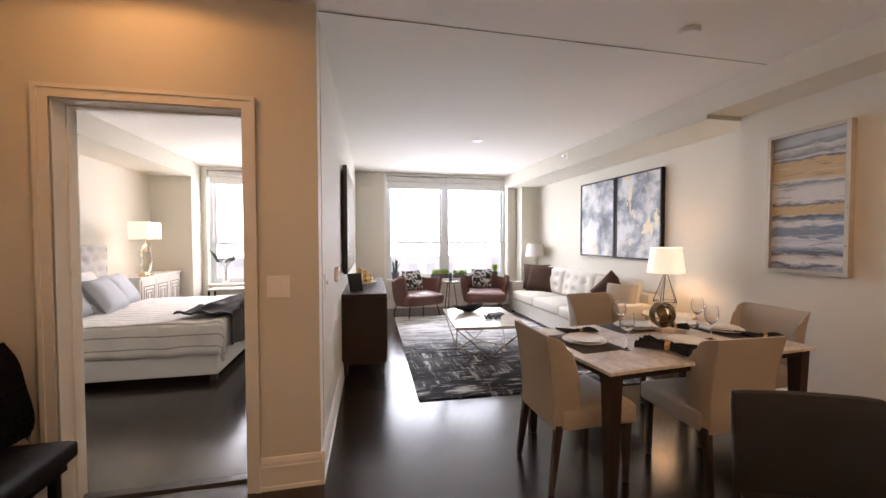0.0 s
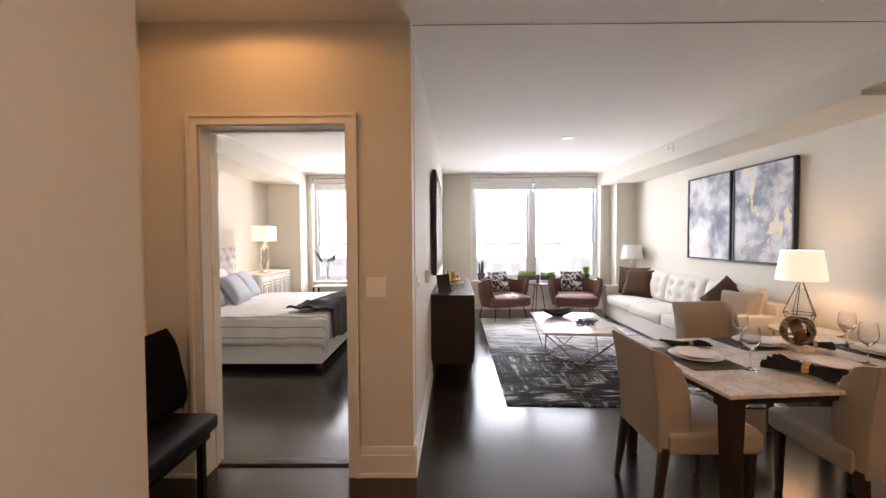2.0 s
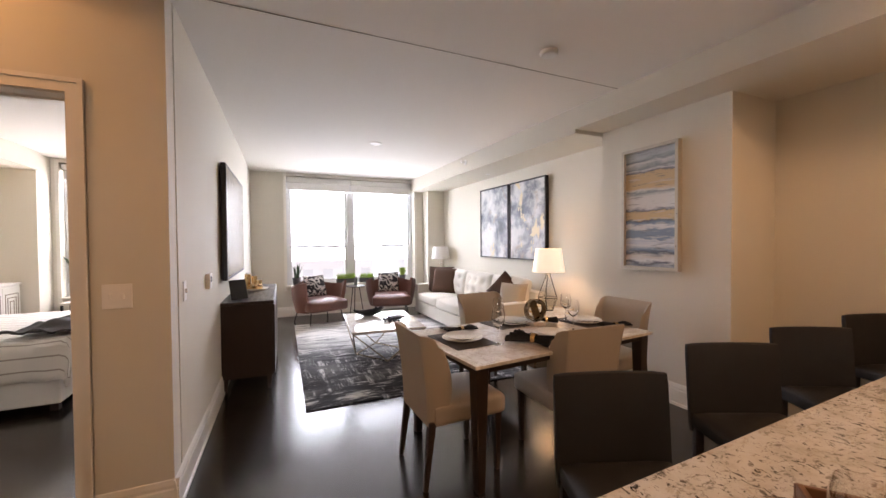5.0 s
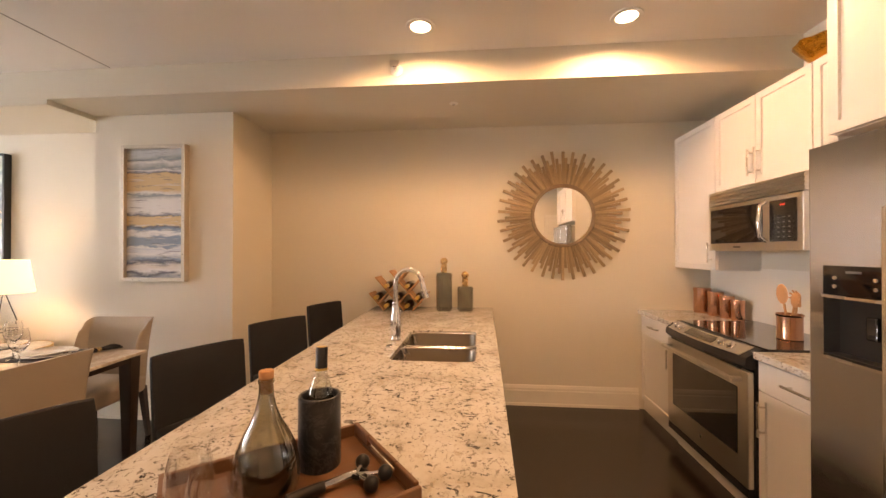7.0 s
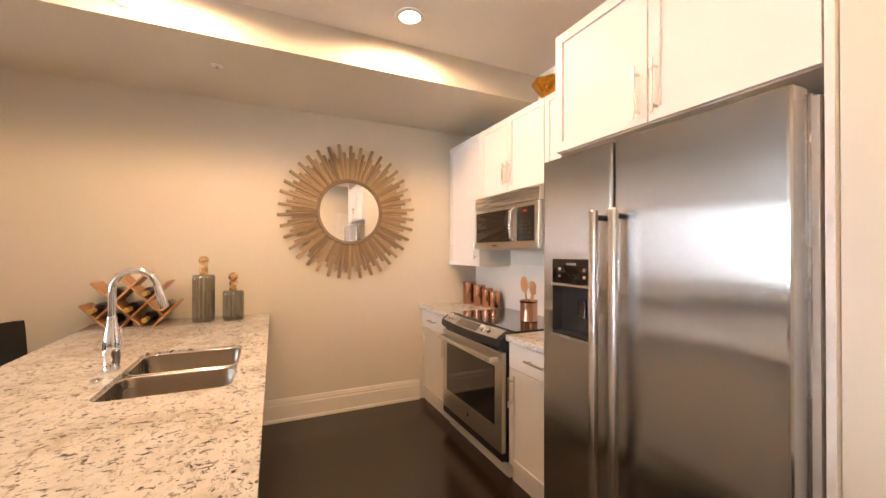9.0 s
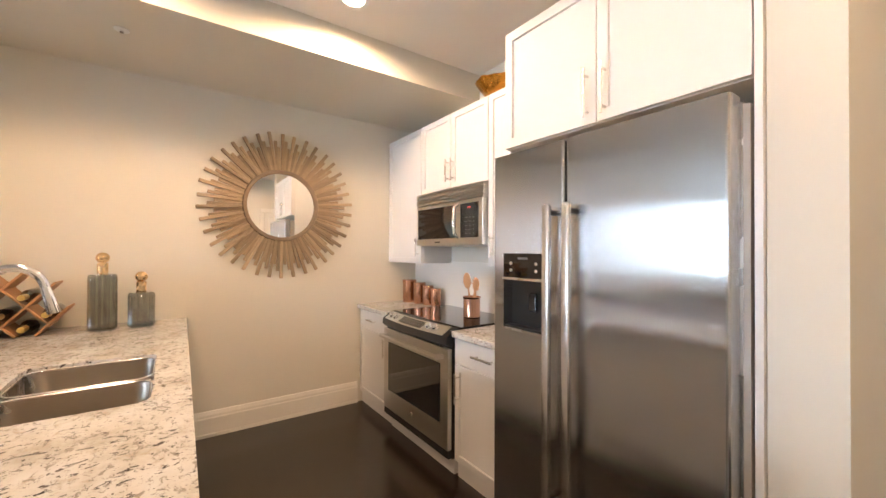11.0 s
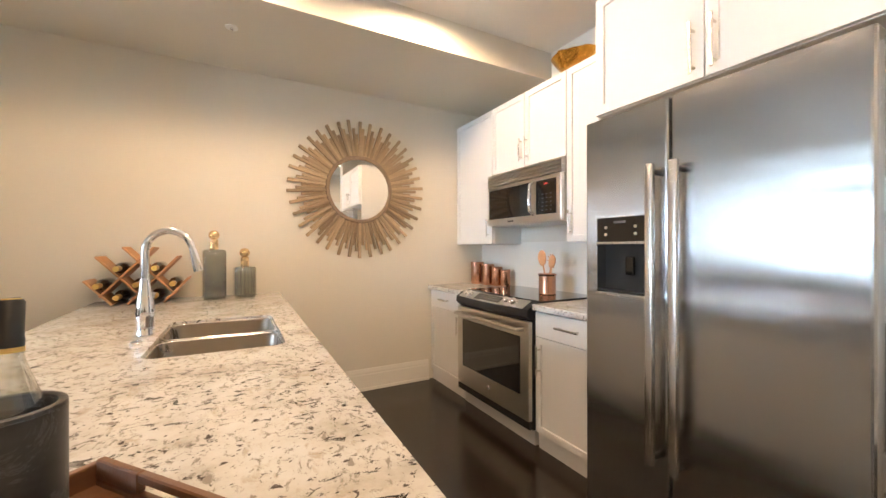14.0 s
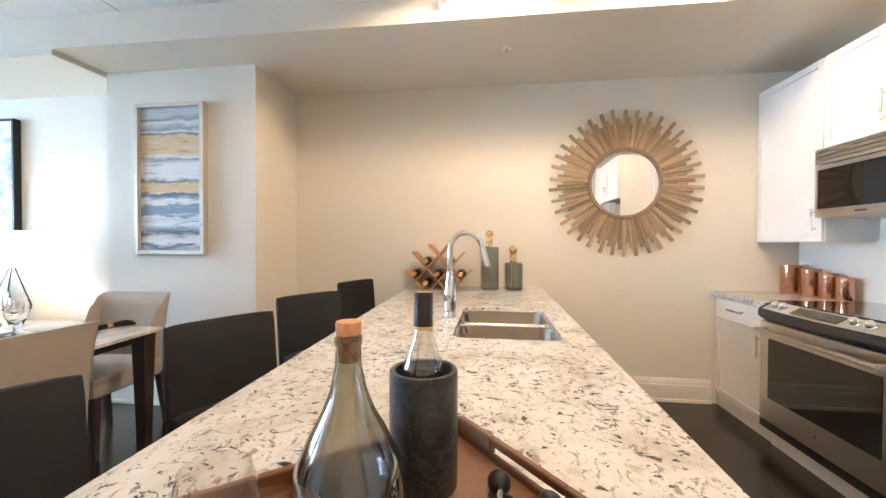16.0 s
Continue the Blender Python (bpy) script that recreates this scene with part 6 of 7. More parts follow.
# sofa along the east wall; its front faces -x
SM = pose(3.98, 3.22, 0, 0, 0, -90)
sf_ = thing("sofa", "cream upholstered three-seat sofa with tufted back cushions", "sofa", SM)
SLN, SD = 2.96, 0.90
part("base", bbox(-SLN / 2 + 0.02, -SD + 0.03, 0.07, SLN / 2 - 0.02, -0.02, 0.30, 0.012, 2), M_SOFA, sf_)
part("back", bent(soft(SLN - 0.04, 0.20, 0.60, 0.05, 6), Matrix.Translation((0, -0.11, 0.16))), M_SOFA, sf_, smooth=True)
for sx in (-1, 1):
    part("arm", bent(soft(0.17, SD - 0.04, 0.55, 0.035, 6), Matrix.Translation((sx * (SLN / 2 - 0.085), -SD / 2, 0.075))), M_SOFA, sf_, smooth=True)
cw = (SLN - 0.35) / 3
for i in range(3):
    x = -SLN / 2 + 0.175 + cw * (i + 0.5)
    part("seat_cushion", bent(soft(cw - 0.008, 0.70, 0.17, 0.04, 10, top=0.02, front=0.02), Matrix.Translation((x, -SD / 2 - 0.09, 0.295))), M_SOFA, sf_, smooth=True)
    part("back_cushion", bent(soft(cw - 0.01, 0.17, 0.46, 0.06, 22, top=0.015, front=0.05, dents=tuft(3, 2, cw * 0.85, 0.36), dent=0.045, dent_r=0.055, axis="y"), Matrix.Translation((x, -0.27, 0.46)) @ Matrix.Rotation(radians(-10), 4, "X")), M_SOFA, sf_, smooth=True)
    for a, b in tuft(3, 2, cw * 0.85, 0.36):
        bm = bmesh.new()
        bmesh.ops.create_icosphere(bm, subdivisions=1, radius=0.012)
        part("button", bent(bm, Matrix.Translation((x, -0.27, 0.46)) @ Matrix.Rotation(radians(-10), 4, "X") @ Matrix.Translation((a, -0.103, b + 0.23))), M_SOFA, sf_)
for sx in (-1, 1):
    for y in (-SD + 0.08, -0.08):
        part("foot", tapered_leg(sx * (SLN / 2 - 0.08), y, 0.075, 0.05, 0.035), M_WALNUT, sf_)


def pillow(name, w, h, t, m, material, label, group="throw pillows"):
    bm = bmesh.new()
    n = 14
    g = {}
    for s in (-1, 1):
        for i in range(n + 1):
            for j in range(n + 1):
                u, v = -1 + 2 * i / n, -1 + 2 * j / n
                pin = 1 - 0.07 * (1 - u * u) * 0 - 0.06 * (1 - abs(v)) * abs(u) ** 3
                pin2 = 1 - 0.06 * (1 - abs(u)) * abs(v) ** 3
                bulge = ((1 - u**4) * (1 - v**4)) ** 0.55
                wr = 0.006 * noise.noise(Vector((u * 2, v * 2, t * 10 + s)))
                g[s, i, j] = bm.verts.new((u * w / 2 * pin, s * (t / 2 * bulge) + wr * bulge, v * h / 2 * pin2 + h / 2)) if (s == -1 or (0 < i < n and 0 < j < n)) else g[-1, i, j]
    for s in (-1, 1):
        for i in range(n):
            for j in range(n):
                bm.faces.new((g[s, i, j], g[s, i + 1, j], g[s, i + 1, j + 1], g[s, i, j + 1]))
    return tagged(part(name, bm, material, smooth=True, m=m), label, "pillow", group)


for x, y, turn, tilt in ((-1.17, -0.47, 48, -16), (-0.93, -0.52, 40, -24)):
    pillow("throw_pillow", 0.52, 0.50, 0.18, SM @ pose(x, y, 0.475, tilt, 0, turn), M_VELVET, "chocolate brown velvet throw pillow on the sofa", "sofa pillows")
pillow("throw_pillow", 0.42, 0.42, 0.16, SM @ pose(0.93, -0.46, 0.50, -20, 0, 30) @ pose(0, 0, 0, 0, 38, 0) @ pose(-0.12, 0, 0.02), M_VELVET, "chocolate brown velvet throw pillow standing on its corner", "sofa pillows")
pillow("throw_pillow", 0.42, 0.40, 0.16, SM @ pose(1.20, -0.44, 0.475, -18, 0, 28), M_LINEN, "beige throw pillow at the sofa's end", "sofa pillows")


def table_lamp(name, x, y, z, r0, r1, h, body, label, power):
    """A drum-shade lamp; with no power its shade is plain fabric."""
    l = thing(name, label, "lamp", pose(x, y, z), "table lamps")
    zb = body
    part("shade", lbm([(r0, zb), (r1, zb + h), (r1 - 0.003, zb + h), (r0 - 0.003, zb)], seg=48, cap=False), M_SHADE if power else M_BLIND, l, "glowing cream drum shade" if power else "white fabric drum shade", smooth=True)
    part("spider", joined(tbm([(-r1 + 0.004, 0, zb + h - 0.015), (r1 - 0.004, 0, zb + h - 0.015)], 0.002, seg=6), tbm([(0, 0, zb - 0.02), (0, 0, zb + h - 0.015)], 0.004, seg=8)), M_BRASS, l)
    if power:
        lamp("lamp_bulb", "POINT", pose(x, y, z + zb + h * 0.45), power, (1.0, 0.68, 0.36), 0.05)
    return l


# end tables and lamps
for x, y, s in ((3.70, 1.36, 0.27), (3.78, 5.00, 0.21)):
    et = thing("end_table", "round end table with gold rim beside the sofa", "side table", pose(x, y, 0), "end tables")
    part("tabletop", cyl(s, 0.565, 0.585, 40, 0.004), M_MARBLE, et, smooth=True)
    part("rim", lbm([(s, 0.562), (s + 0.008, 0.562), (s + 0.008, 0.588), (s, 0.588), (s, 0.562)], seg=40, cap=False), M_BRASS, et)
    for k in range(3):
        a = radians(30 + 120 * k)
        part("leg", tbm([(s * 0.85 * math.cos(a), s * 0.85 * math.sin(a), 0.565), (s * 0.7 * math.cos(a), s * 0.7 * math.sin(a), 0.0)], 0.010, seg=8), M_BRASS, et)
l1 = table_lamp("table_lamp", 3.66, 1.36, 0.585, 0.195, 0.155, 0.285, 0.485, "faceted glass table lamp with lit cream shade", 7.5)
gm = lbm([(0.06, 0.01), (0.125, 0.16), (0.016, 0.47)], seg=5)
part("glass_body", gm, M_THIN, l1, "faceted clear glass body")
for k in range(5):
    a = 2 * math.pi * k / 5
    c_, s_ = math.cos(a), math.sin(a)
    part("rod", tbm([(0.06 * c_, 0.06 * s_, 0.008), (0.126 * c_, 0.126 * s_, 0.16), (0.017 * c_, 0.017 * s_, 0.47)], 0.0035, seg=6), M_BLACKMETAL, l1)
    b_ = 2 * math.pi * (k + 1) / 5
    part("rod", tbm([(0.126 * c_, 0.126 * s_, 0.16), (0.126 * math.cos(b_), 0.126 * math.sin(b_), 0.16)], 0.0035, seg=6), M_BLACKMETAL, l1)
part("base", cyl(0.062, 0.0, 0.008, 5), M_BLACKMETAL, l1)
part("neck", cyl(0.014, 0.468, 0.53, 16), M_BRASS, l1)
l2 = table_lamp("table_lamp", 3.80, 5.00, 0.585, 0.20, 0.155, 0.26, 0.50, "slim glass table lamp with unlit white shade", 0)
part("stem", lbm([(0.06, 0.0), (0.06, 0.012), (0.016, 0.02), (0.022, 0.12), (0.03, 0.28), (0.018, 0.46), (0.010, 0.57)], seg=24), M_THIN, l2, smooth=True)


def spray(name, label, m, count, height, spread, blade_w, material, pot_r, pot_h, stiff=0.5, seed=1, box_pot=None, kind=""):
    """A potted plant of arched blades."""
    p = thing(name, label, "plant", m, kind=kind)
    if box_pot:
        bx, by = box_pot
        part("planter", joined(bbox(-bx, -by, 0, bx, by, pot_h, 0.005)), M_POT, p)
    else:
        part("pot", lbm([(pot_r * 0.75, 0), (pot_r, pot_h), (pot_r * 0.92, pot_h), (pot_r * 0.9, pot_h - 0.015), (0, pot_h - 0.015)], seg=28, cap=True), M_POT, p, smooth=True)
    rnd = random.Random(seed)
    bm = bmesh.new()
    for i in range(count):
        a = rnd.uniform(0, 2 * math.pi)
        if box_pot:
            o = Vector((rnd.uniform(-bx, bx) * 0.9, rnd.uniform(-by, by) * 0.8, pot_h - 0.01))
        else:
            o = Vector((rnd.uniform(-1, 1) * pot_r * 0.5, rnd.uniform(-1, 1) * pot_r * 0.5, pot_h - 0.016))
        hh, ss = height * rnd.uniform(0.6, 1.0), spread * rnd.uniform(0.2, 1.0)
        d = Vector((math.cos(a), math.sin(a), 0))
        side = Vector((-d.y, d.x, 0))
        prev = None
        for k in range(5):
            t = k / 4
            c = o + d * ss * t ** (1 + stiff) + Vector((0, 0, hh * t * (1 - 0.25 * t * (1 - stiff))))
            wd = blade_w * (1 - t) ** 0.6 * (0.6 + 0.4 * min(1, t * 4))
            pair = (bm.verts.new(c - side * wd), bm.verts.new(c + d * wd * 0.4), bm.verts.new(c + side * wd))
            if prev:
                bm.faces.new((prev[0], prev[1], pair[1], pair[0]))
                bm.faces.new((prev[1], prev[2], pair[2], pair[1]))
            prev = pair
    part("foliage", bm, material, p)
    return p


ZSILL = WZ0 + 0.004
spray("snake_plant", "spiky dark green snake plant in a grey pot", pose(0.96, YW + 0.04, ZSILL), 14, 0.34, 0.12, 0.018, M_DARKLEAF, 0.085, 0.15, 0.8, 3)
spray("grass_planter", "bright green grass in a grey trough on the sill", pose(1.93, YW + 0.05, ZSILL), 260, 0.16, 0.06, 0.005, M_LIME, 0, 0.09, 0.5, 5, (0.20, 0.05))
spray("grass_planter", "bright green grass in a grey trough on the sill", pose(2.36, YW + 0.05, ZSILL), 200, 0.14, 0.06, 0.005, M_LIME, 0, 0.09, 0.5, 6, (0.15, 0.05))
spray("lime_plant", "lime green leafy plant in a small pot", pose(3.16, YW + 0.05, ZSILL), 120, 0.24, 0.12, 0.012, M_LIME, 0.075, 0.12, 0.4, 8)
spray("sofa_plant", "dark trailing plant on the far end table", pose(3.60, 4.94, 0.588), 40, 0.14, 0.13, 0.008, M_DARKLEAF, 0.04, 0.07, 0.3, 9)


def armchair(x, y, turn):
    """Leather tub chair: the arms and back are one curved shell; the front is -y."""
    c = thing("armchair", "cognac leather tub armchair with thin black legs", "armchair", pose(x, y, 0, 0, 0, turn), "armchairs by the window")
    bm = bmesh.new()
    nu, nv = 36, 8
    g = {}
    for s in (0, 1):
        for i in range(nu + 1):
            a = radians(-40 + 260 * i / nu)
            q = abs(-1 + 2 * i / nu)
            for j in range(nv + 1):
                t = j / nv
                top = 0.69 + 0.07 * (1 - q) ** 2 - 0.05 * math.sin(math.pi * min(1, q / 0.85)) + 0.07 * max(0, q - 0.72) / 0.28
                z = 0.22 + (top - 0.22) * t
                flare = 0.82 + 0.16 * math.sin(math.pi * (0.04 + 0.52 * t)) + 0.07 * t * t * max(0, q - 0.6) / 0.4
                rx, ry = 0.49 * flare, 0.44 * flare
                th = (0.075 - 0.03 * t) * s
                if j == nv:
                    th = 0.5 * th + 0.02 * s
                g[s, i, j] = bm.verts.new(((rx - th) * math.cos(a), (ry - th) * math.sin(a), z + (0.012 if s and j == nv else 0)))
    for s in (0, 1):
        for i in range(nu):
            for j in range(nv):
                bm.faces.new((g[s, i, j], g[s, i + 1, j], g[s, i + 1, j + 1], g[s, i, j + 1]))
    rim = [(i, 0) for i in range(nu)] + [(nu, j) for j in range(nv)] + [(i, nv) for i in range(nu, 0, -1)] + [(0, j) for j in range(nv, 0, -1)]
    for a, b in zip(rim, rim[1:] + rim[:1]):
        bm.faces.new((g[0, *a], g[0, *b], g[1, *b], g[1, *a]))
    part("shell", bm, M_LEATHER, c, smooth=True)
    part("seat", bent(soft(0.74, 0.72, 0.20, 0.06, 10, top=0.03, front=0.03), Matrix.Translation((0, -0.06, 0.235))), M_LEATHER, c, smooth=True)
    for sx in (-1, 1):
        for sy in (-1, 1):
            part("leg", tbm([(sx * 0.28, sy * 0.26, 0.25), (sx * 0.33, sy * 0.32, 0.0)], 0.010, seg=8), M_BLACKMETAL, c)
    return c


ac = armchair(1.29, 4.84, 20)
copy_thing(ac, pose(2.66, 4.88, 0, 0, 0, -14))
pillow("ikat_pillow", 0.42, 0.40, 0.14, pose(1.27, 4.98, 0.46, -22, 0, 22), M_IKAT, "black and white ikat pillow on the armchair", "armchair pillows")
pillow("ikat_pillow", 0.42, 0.40, 0.14, pose(2.66, 5.02, 0.46, -22, 0, -10), M_IKAT, "black and white ikat pillow on the armchair", "armchair pillows")
sd_ = thing("side_table", "small round side table on thin tapered metal legs", "side table", pose(2.00, 5.05, 0))
part("tabletop", cyl(0.19, 0.59, 0.605, 36, 0.003), M_WALNUT, sd_, smooth=True)
for k in range(3):
    a = radians(90 + 120 * k)
    part("leg", tbm([(0.07 * math.cos(a), 0.07 * math.sin(a), 0.59), (0.16 * math.cos(a), 0.16 * math.sin(a), 0)], 0.008, seg=8), M_BLACKMETAL, sd_)
vs = tagged(part("dark_vase", lbm([(0.0, 0), (0.03, 0), (0.032, 0.15), (0.024, 0.17), (0.02, 0.17), (0.02, 0.02), (0, 0.02)], seg=24, cap=False), M_POT, smooth=True, m=pose(2.00, 5.05, 0.605)), "dark cylindrical vase on the side table", "vase")

# ---- bedroom ----
BD = pose(XB, 2.87, 0)
bed = thing("bed", "made bed with striped duvet and tufted headboard", "bed", BD)
BW, BL = 1.92, 2.14
part("base", bbox(0.10, -BW / 2 + 0.12, 0.04, BL - 0.14, BW / 2 - 0.12, 0.075), M_ESPRESSO, bed)
for x in (0.2, BL - 0.1):
    for y in (-BW / 2 + 0.1, BW / 2 - 0.1):
        part("leg", bbox(x - 0.03, y - 0.03, 0, x + 0.03, y + 0.03, 0.075), M_ESPRESSO, bed)
part("box_spring", bbox(0.09, -BW / 2 + 0.01, 0.075, BL - 0.03, BW / 2 - 0.01, 0.36, 0.015, 2), M_SHEET, bed, "white bed skirt")
part("mattress", bent(soft(BL - 0.10, BW, 0.26, 0.05, 6), Matrix.Translation((BL / 2 + 0.03, 0, 0.35))), M_SHEET, bed, smooth=True)
# duvet draped over the sides and the foot
bm = bmesh.new()
uvl = bm.loops.layers.uv.new("UVMap")
nu, nv = 40, 44
g = {}
for i in range(nu + 1):
    for j in range(nv + 1):
        s = 0.62 + (BL - 0.62 + 0.30) * i / nu
        t = -(BW / 2 + 0.33) + (BW + 0.66) * j / nv
        x, y, z = s, t, 0.625
        over = max(0.0, s - BL) if s > BL else 0.0
        side = max(0.0, abs(t) - BW / 2)
        if over > 0:
            x = BL + 0.03 * math.sin(min(1, over / 0.08) * math.pi / 2) + 0.012 * math.sin(t * 17)
            z -= over
        if side > 0:
            y = math.copysign(BW / 2 + 0.03 * math.sin(min(1, side / 0.08) * math.pi / 2) + 0.014 * math.sin(s * 16), t)
            z -= side if not over else max(0, side - over * 0.4)
        z = max(z, 0.22) + 0.014 * noise.noise(Vector((s * 4, t * 4, 1))) + 0.006 * noise.noise(Vector((s * 11, t * 11, 2)))
        g[i, j] = (bm.verts.new((x, y, z)), s, t)
for i in range(nu):
    for j in range(nv):
        q = (g[i, j], g[i + 1, j], g[i + 1, j + 1], g[i, j + 1])
        f = bm.faces.new([v[0] for v in q])
        for lp, v in zip(f.loops, q):
            lp[uvl].uv = (v[1], v[2])
dv_ = part("duvet", bm, M_DUVET, bed, "white duvet with fine dark stripes", smooth=True)
so = dv_.modifiers.new("loft", "SOLIDIFY")
so.thickness = 0.03
hb = part("headboard", bent(soft(BW + 0.06, 0.09, 1.06, 0.03, 40, front=0.01, dents=[(-0.9 + 0.2 * i + (0.1 if j % 2 else 0), 0.05 + 0.14 * j) for i in range(10) for j in range(4)], dent=0.035, dent_r=0.045, axis="y"), Matrix.Translation((0.055, 0, 0.32)) @ Matrix.Rotation(radians(90), 4, "Z")), M_HEADBOARD, bed, "pale grey diamond-tufted headboard", smooth=True)
for x, y, tl, w, mt, lb in ((0.22, -0.45, -18, 0.68, M_SHEET, "white sleeping pillow against the headboard"), (0.22, 0.40, -18, 0.68, M_SHEET, "white sleeping pillow against the headboard"), (0.56, -0.84, -30, 0.44, M_POT, "charcoal pillow behind the blue-grey cushions"), (0.66, -0.52, -34, 0.56, M_SHAM, "blue-grey cushion standing on the bed"), (0.74, 0.00, -34, 0.56, M_SHAM, "blue-grey cushion standing on the bed"), (0.62, 0.50, -32, 0.54, M_SHAM, "blue-grey cushion standing on the bed")):
    pillow("bed_pillow", w, 0.46, 0.18, BD @ pose(x, y, 0.615, 0, 0, 90) @ pose(0, 0, 0, tl, 0, 8), mt, lb, "bed pillows")
# throw across the foot
bm = bmesh.new()
nu, nv = 26, 30
g = {}
for s2 in (0, 1):
    for i in range(nu + 1):
        for j in range(nv + 1):
            s = 1.76 + 0.86 * i / nu + 0.28 * (j / nv - 0.4)
            t = -0.80 + 1.45 * j / nv
            x, z = s, 0.652
            if s > BL + 0.03:
                x, z = BL + 0.05 + 0.01 * math.sin(t * 20), 0.652 - (s - BL - 0.03)
            z += 0.07 * abs(noise.noise(Vector((s * 5, t * 5, 4)))) + 0.045 * math.sin(math.pi * j / nv) * min(1.0, 3.0 * i / nu) + 0.02 * s2 + 0.012 * math.sin(t * 14 + s * 4)
            g[s2, i, j] = bm.verts.new((x + 0.012 * s2 * (s > BL), t, z))
for s2 in (0, 1):
    for i in range(nu):
        for j in range(nv):
            bm.faces.new((g[s2, i, j], g[s2, i + 1, j], g[s2, i + 1, j + 1], g[s2, i, j + 1]))
rim = [(i, 0) for i in range(nu)] + [(nu, j) for j in range(nv)] + [(i, nv) for i in range(nu, 0, -1)] + [(0, j) for j in range(nv, 0, -1)]
for a, b in zip(rim, rim[1:] + rim[:1]):
    bm.faces.new((g[0, *a], g[0, *b], g[1, *b], g[1, *a]))
tagged(part("throw_blanket", bm, M_THROW, smooth=True, m=BD), "dark grey-brown throw draped over the bed's foot", "blanket")

# dresser with key-pattern doors
M_DRESSER = mat("ivory_lacquer", (0.72, 0.68, 0.61), 0.4, var=0.03, scale=6)
M_LINE = mat("bronze_inlay", (0.25, 0.20, 0.14), 0.4, 0.6, var=0.1)
ds = thing("dresser", "ivory dresser with inlaid key-pattern doors", "dresser", pose(XB, 4.50, 0))
part("body", bbox(0.0, -0.62, 0.10, 0.46, 0.62, 0.88, 0.004), M_DRESSER, ds)
part("top", bbox(-0.0, -0.64, 0.88, 0.485, 0.64, 0.91, 0.004, 2), M_DRESSER, ds)
part("plinth", bbox(0.03, -0.58, 0.0, 0.42, 0.58, 0.10), M_DRESSER, ds)
for i in range(3):
    y0 = -0.60 + 0.40 * i
    d = part("door", bbox(0.458, y0 + 0.004, 0.13, 0.476, y0 + 0.396, 0.86, 0.003), M_DRESSER, ds)
    for k, ins in enumerate((0.05, 0.10, 0.15)):
        bm = bmesh.new()
        a, b, c_, e_ = y0 + ins, y0 + 0.40 - ins, 0.17 + ins, 0.82 - ins
        for q in ((a, c_, b, c_ + 0.012), (a, e_ - 0.012, b, e_), (a, c_ + 0.012, a + 0.012, e_ - 0.012), (b - 0.012, c_ + 0.012, b, e_ - 0.012)):
            box(bm, 0.474, q[0], q[1], 0.480, q[2], q[3])
        part("inlay", bm, M_LINE, d, "dark inlaid rectangle")
bl = thing("bedside_lamp", "rectangular-shade lamp on a pale metal ring base, lit", "lamp", pose(-2.88, 4.14, 0.91))
bm = bmesh.new()
w_, d_, z0_, z1_ = 0.12, 0.20, 0.55, 0.80
o = [(-w_, -d_), (w_, -d_), (w_, d_), (-w_, d_)]
inn = [(-w_ + 0.004, -d_ + 0.004), (w_ - 0.004, -d_ + 0.004), (w_ - 0.004, d_ - 0.004), (-w_ + 0.004, d_ - 0.004)]
vo = [[bm.verts.new((x, y, z)) for x, y in o] for z in (z0_, z1_)]
vi = [[bm.verts.new((x, y, z)) for x, y in inn] for z in (z0_, z1_)]
for k in range(4):
    j = (k + 1) % 4
    bm.faces.new((vo[0][k], vo[0][j], vo[1][j], vo[1][k]))
    bm.faces.new((vi[0][k], vi[0][j], vi[1][j], vi[1][k]))
    for q in (0, 1):
        bm.faces.new((vo[q][k], vo[q][j], vi[q][j], vi[q][k]))
part("shade", bm, M_SHADE, bl, "glowing white rectangular shade")
M_PEWTER = mat("brushed_champagne_metal", (0.72, 0.68, 0.60), 0.3, 1.0, var=0.06)
part("ring", bent(tbm([(0.19 * math.cos(2 * math.pi * i / 40) * 0.72, 0, 0.245 + 0.215 * math.sin(2 * math.pi * i / 40)) for i in range(40)], 0.013, seg=8, closed=True), Matrix.Rotation(radians(90), 4, "Z")), M_PEWTER, bl, "pale metal open ring", smooth=True)
part("foot", bbox(-0.06, -0.10, 0, 0.06, 0.10, 0.03, 0.003), M_BRASS, bl)
part("stem", tbm([(0, 0, 0.36), (0, 0, 0.58)], 0.008, seg=10), M_BRASS, bl)
lamp("bedside_bulb", "POINT", pose(-2.88, 4.14, 0.91 + 0.68), 6, (1.0, 0.72, 0.42), 0.05)

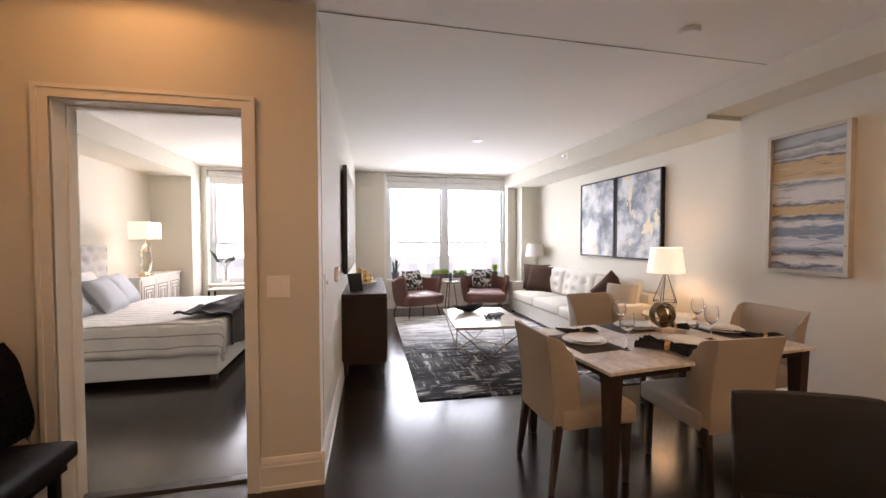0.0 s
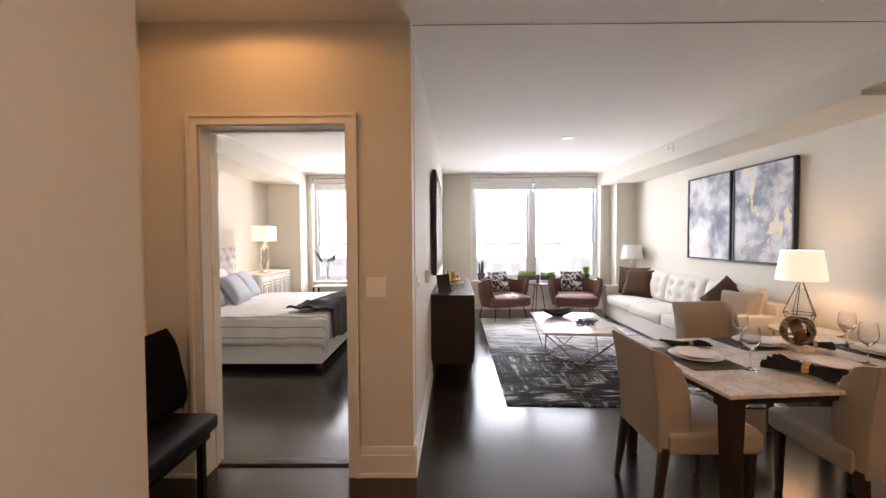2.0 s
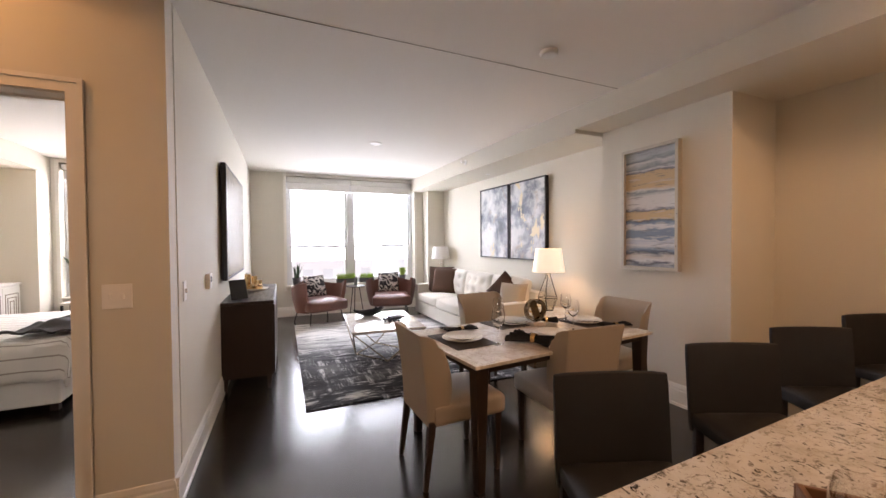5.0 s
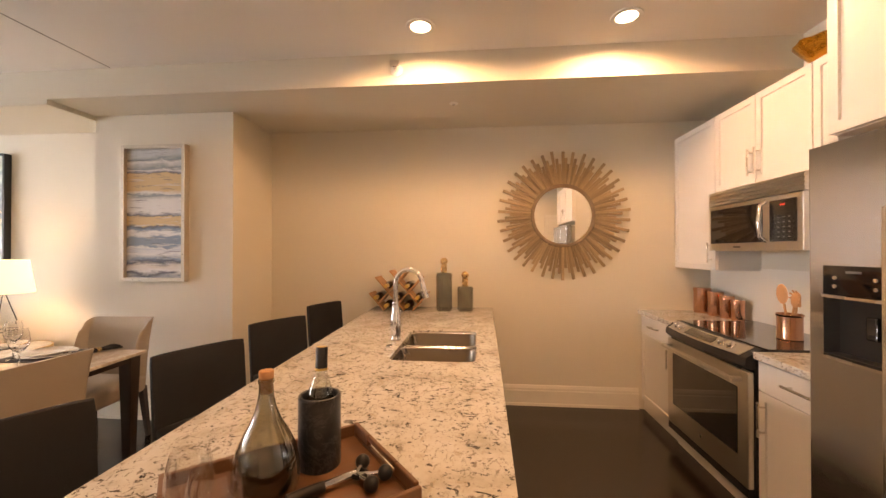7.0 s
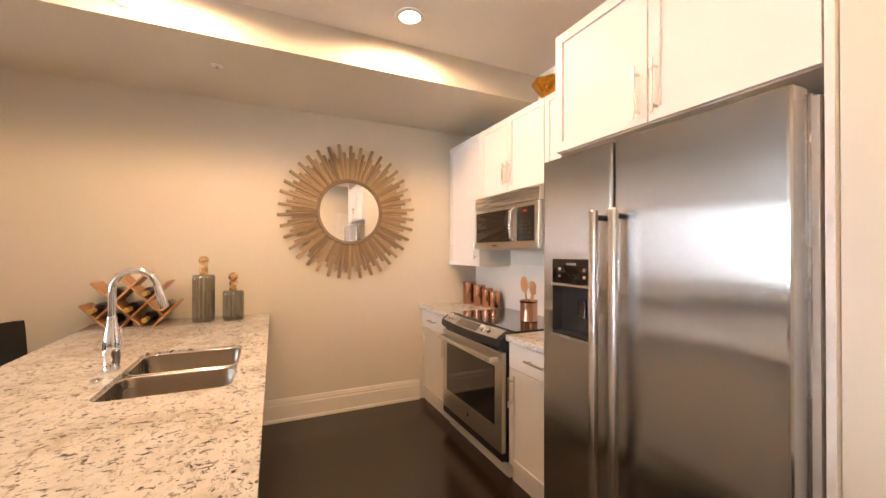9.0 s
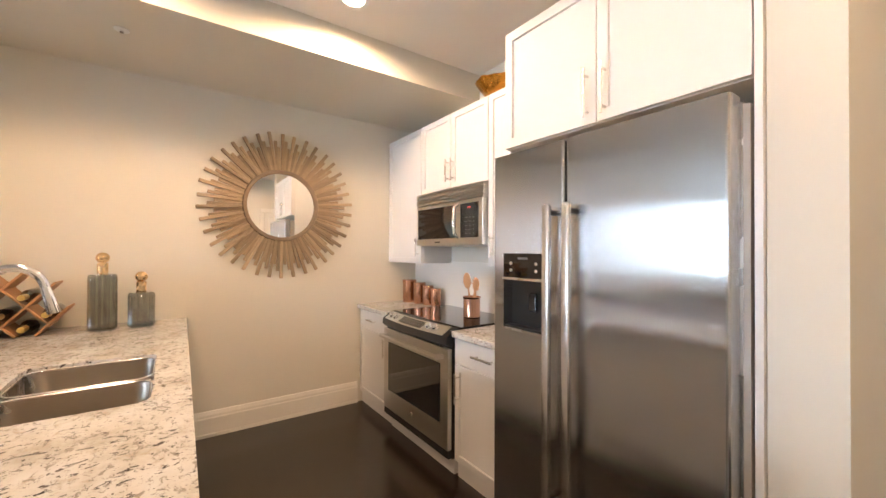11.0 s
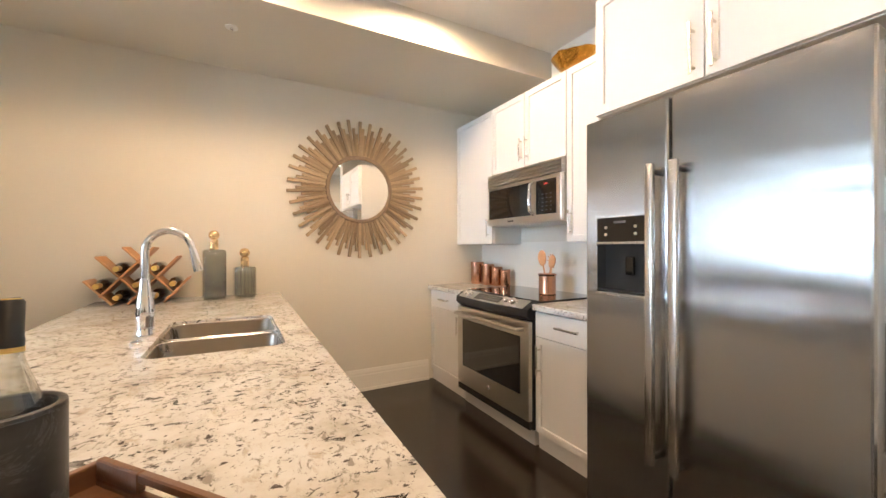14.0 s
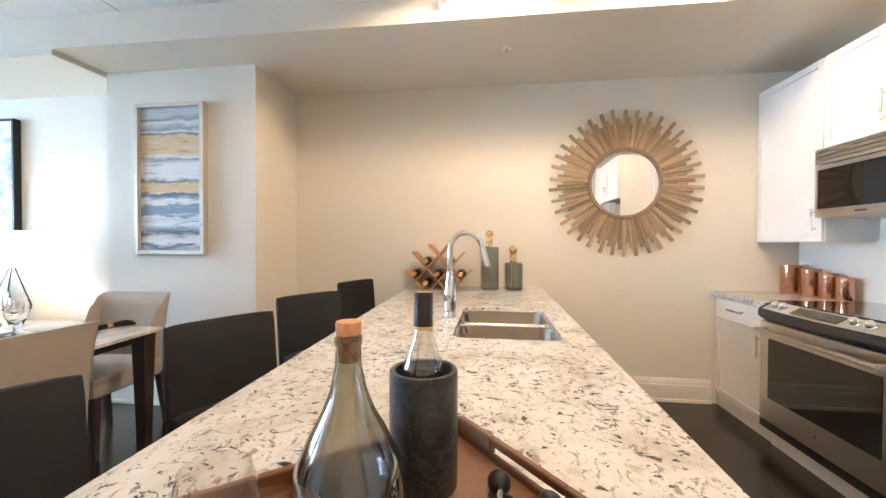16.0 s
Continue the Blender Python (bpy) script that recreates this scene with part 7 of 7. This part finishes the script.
# vase with a palm sprig on the sill shelf
vz = thing("vase", "clear glass vase with a few palm leaves", "vase", pose(-2.27, YW + 0.03, WZ0 + 0.004) @ Matrix.Scale(1.3, 4))
part("vase", lbm([(0.0, 0.0), (0.05, 0.0), (0.055, 0.03), (0.03, 0.14), (0.024, 0.22), (0.022, 0.22), (0.028, 0.14), (0.05, 0.03), (0.0, 0.006)], seg=28, cap=False), M_THIN, vz, smooth=True)
rnd = random.Random(12)
for k in range(5):
    a = radians(20 + 72 * k)
    tip = Vector((0.20 * math.cos(a), 0.12 * math.sin(a), 0.42 + 0.08 * rnd.random()))
    bm = tbm([(0, 0, 0.04), (0.02 * math.cos(a), 0.02 * math.sin(a), 0.26), tip], 0.003, seg=5)
    base_ = Vector((0.02 * math.cos(a), 0.02 * math.sin(a), 0.26))
    for i in range(9):
        p0 = base_.lerp(tip, 0.35 + 0.65 * i / 8)
        for s in (-1, 1):
            sd2 = Vector((-math.sin(a), math.cos(a), 0.25)) * s
            e = p0 + sd2 * 0.085 * (1 - 0.5 * i / 8) + (tip - base_).normalized() * 0.03
            n_ = Vector((0, 0, 0.009))
            q = [bm.verts.new(v) for v in (p0, p0.lerp(e, 0.5) + n_, e, p0.lerp(e, 0.5) - n_)]
            bm.faces.new(q)
    part("leaf", bm, M_DARKLEAF, vz)
bc = thing("bedroom_console", "low white shelf unit with a dark frame below the window", "shelf", pose(-1.9, 5.40, 0))
part("top", bbox(-0.55, -0.17, 0.52, 0.55, 0.17, 0.55, 0.003), M_DRESSER, bc)
for x in (-0.53, 0.53):
    for y in (-0.15, 0.15):
        part("leg", bbox(x - 0.015, y - 0.015, 0, x + 0.015, y + 0.015, 0.52), M_BLACKMETAL, bc)

# ---- hall alcove: bench ----
bn = thing("bench", "black leather bench on dark legs in the alcove", "bench", pose(-1.40, -0.66, 0))
part("seat", bent(soft(0.50, 1.08, 0.10, 0.03, 10, top=0.015), Matrix.Translation((0.005, 0, 0.37))), M_BLACKLEATHER, bn, smooth=True)
part("frame", bbox(-0.22, -0.50, 0.33, 0.22, 0.50, 0.37), M_BLACKMETAL, bn)
for sx in (-1, 1):
    for sy in (-1, 1):
        part("leg", bbox(sx * 0.19 - 0.018, sy * 0.46 - 0.018, 0, sx * 0.19 + 0.018, sy * 0.46 + 0.018, 0.33, 0.002), M_BLACKMETAL, bn)
M_FUR = mat("black_fur", (0.006, 0.006, 0.006), 0.98, var=0.4, scale=30, bump=1.0, bump_scale=160, sheen=0.0)
M_FUR.node_tree.nodes["Principled BSDF"].inputs["Specular IOR Level"].default_value = 0.12
fp = pillow("fur_pillow", 0.62, 0.49, 0.24, pose(-1.40, -0.36, 0.475, 0, 0, 90) @ pose(0, 0, 0, -12, 0, 0), M_FUR, "shaggy black faux-fur pillow on the bench", "bench pillows")
rnd = random.Random(31)
bm = bmesh.new()
for f in fp.data.polygons:
    for k in range(16):
        w = [rnd.random() for _ in f.vertices]
        c = sum((fp.data.vertices[v].co * q for v, q in zip(f.vertices, w)), Vector()) / sum(w)
        d = (f.normal + Vector((rnd.uniform(-0.7, 0.7), rnd.uniform(-0.7, 0.7), rnd.uniform(-1.0, 0.3)))).normalized()
        ln = rnd.uniform(0.03, 0.065)
        sd_ = d.cross(Vector((rnd.uniform(-1, 1), rnd.uniform(-1, 1), 0.3))).normalized() * 0.0035
        a, b2, t1 = bm.verts.new(c - sd_ - d * 0.002), bm.verts.new(c + sd_ - d * 0.002), bm.verts.new(c + d * ln + Vector((0, 0, -0.012)))
        bm.faces.new((a, b2, t1))
fur = part("fur", bm, M_FUR, fp, "long shaggy black strands")
tagged(fur, "long shaggy black strands", kind="stuff")
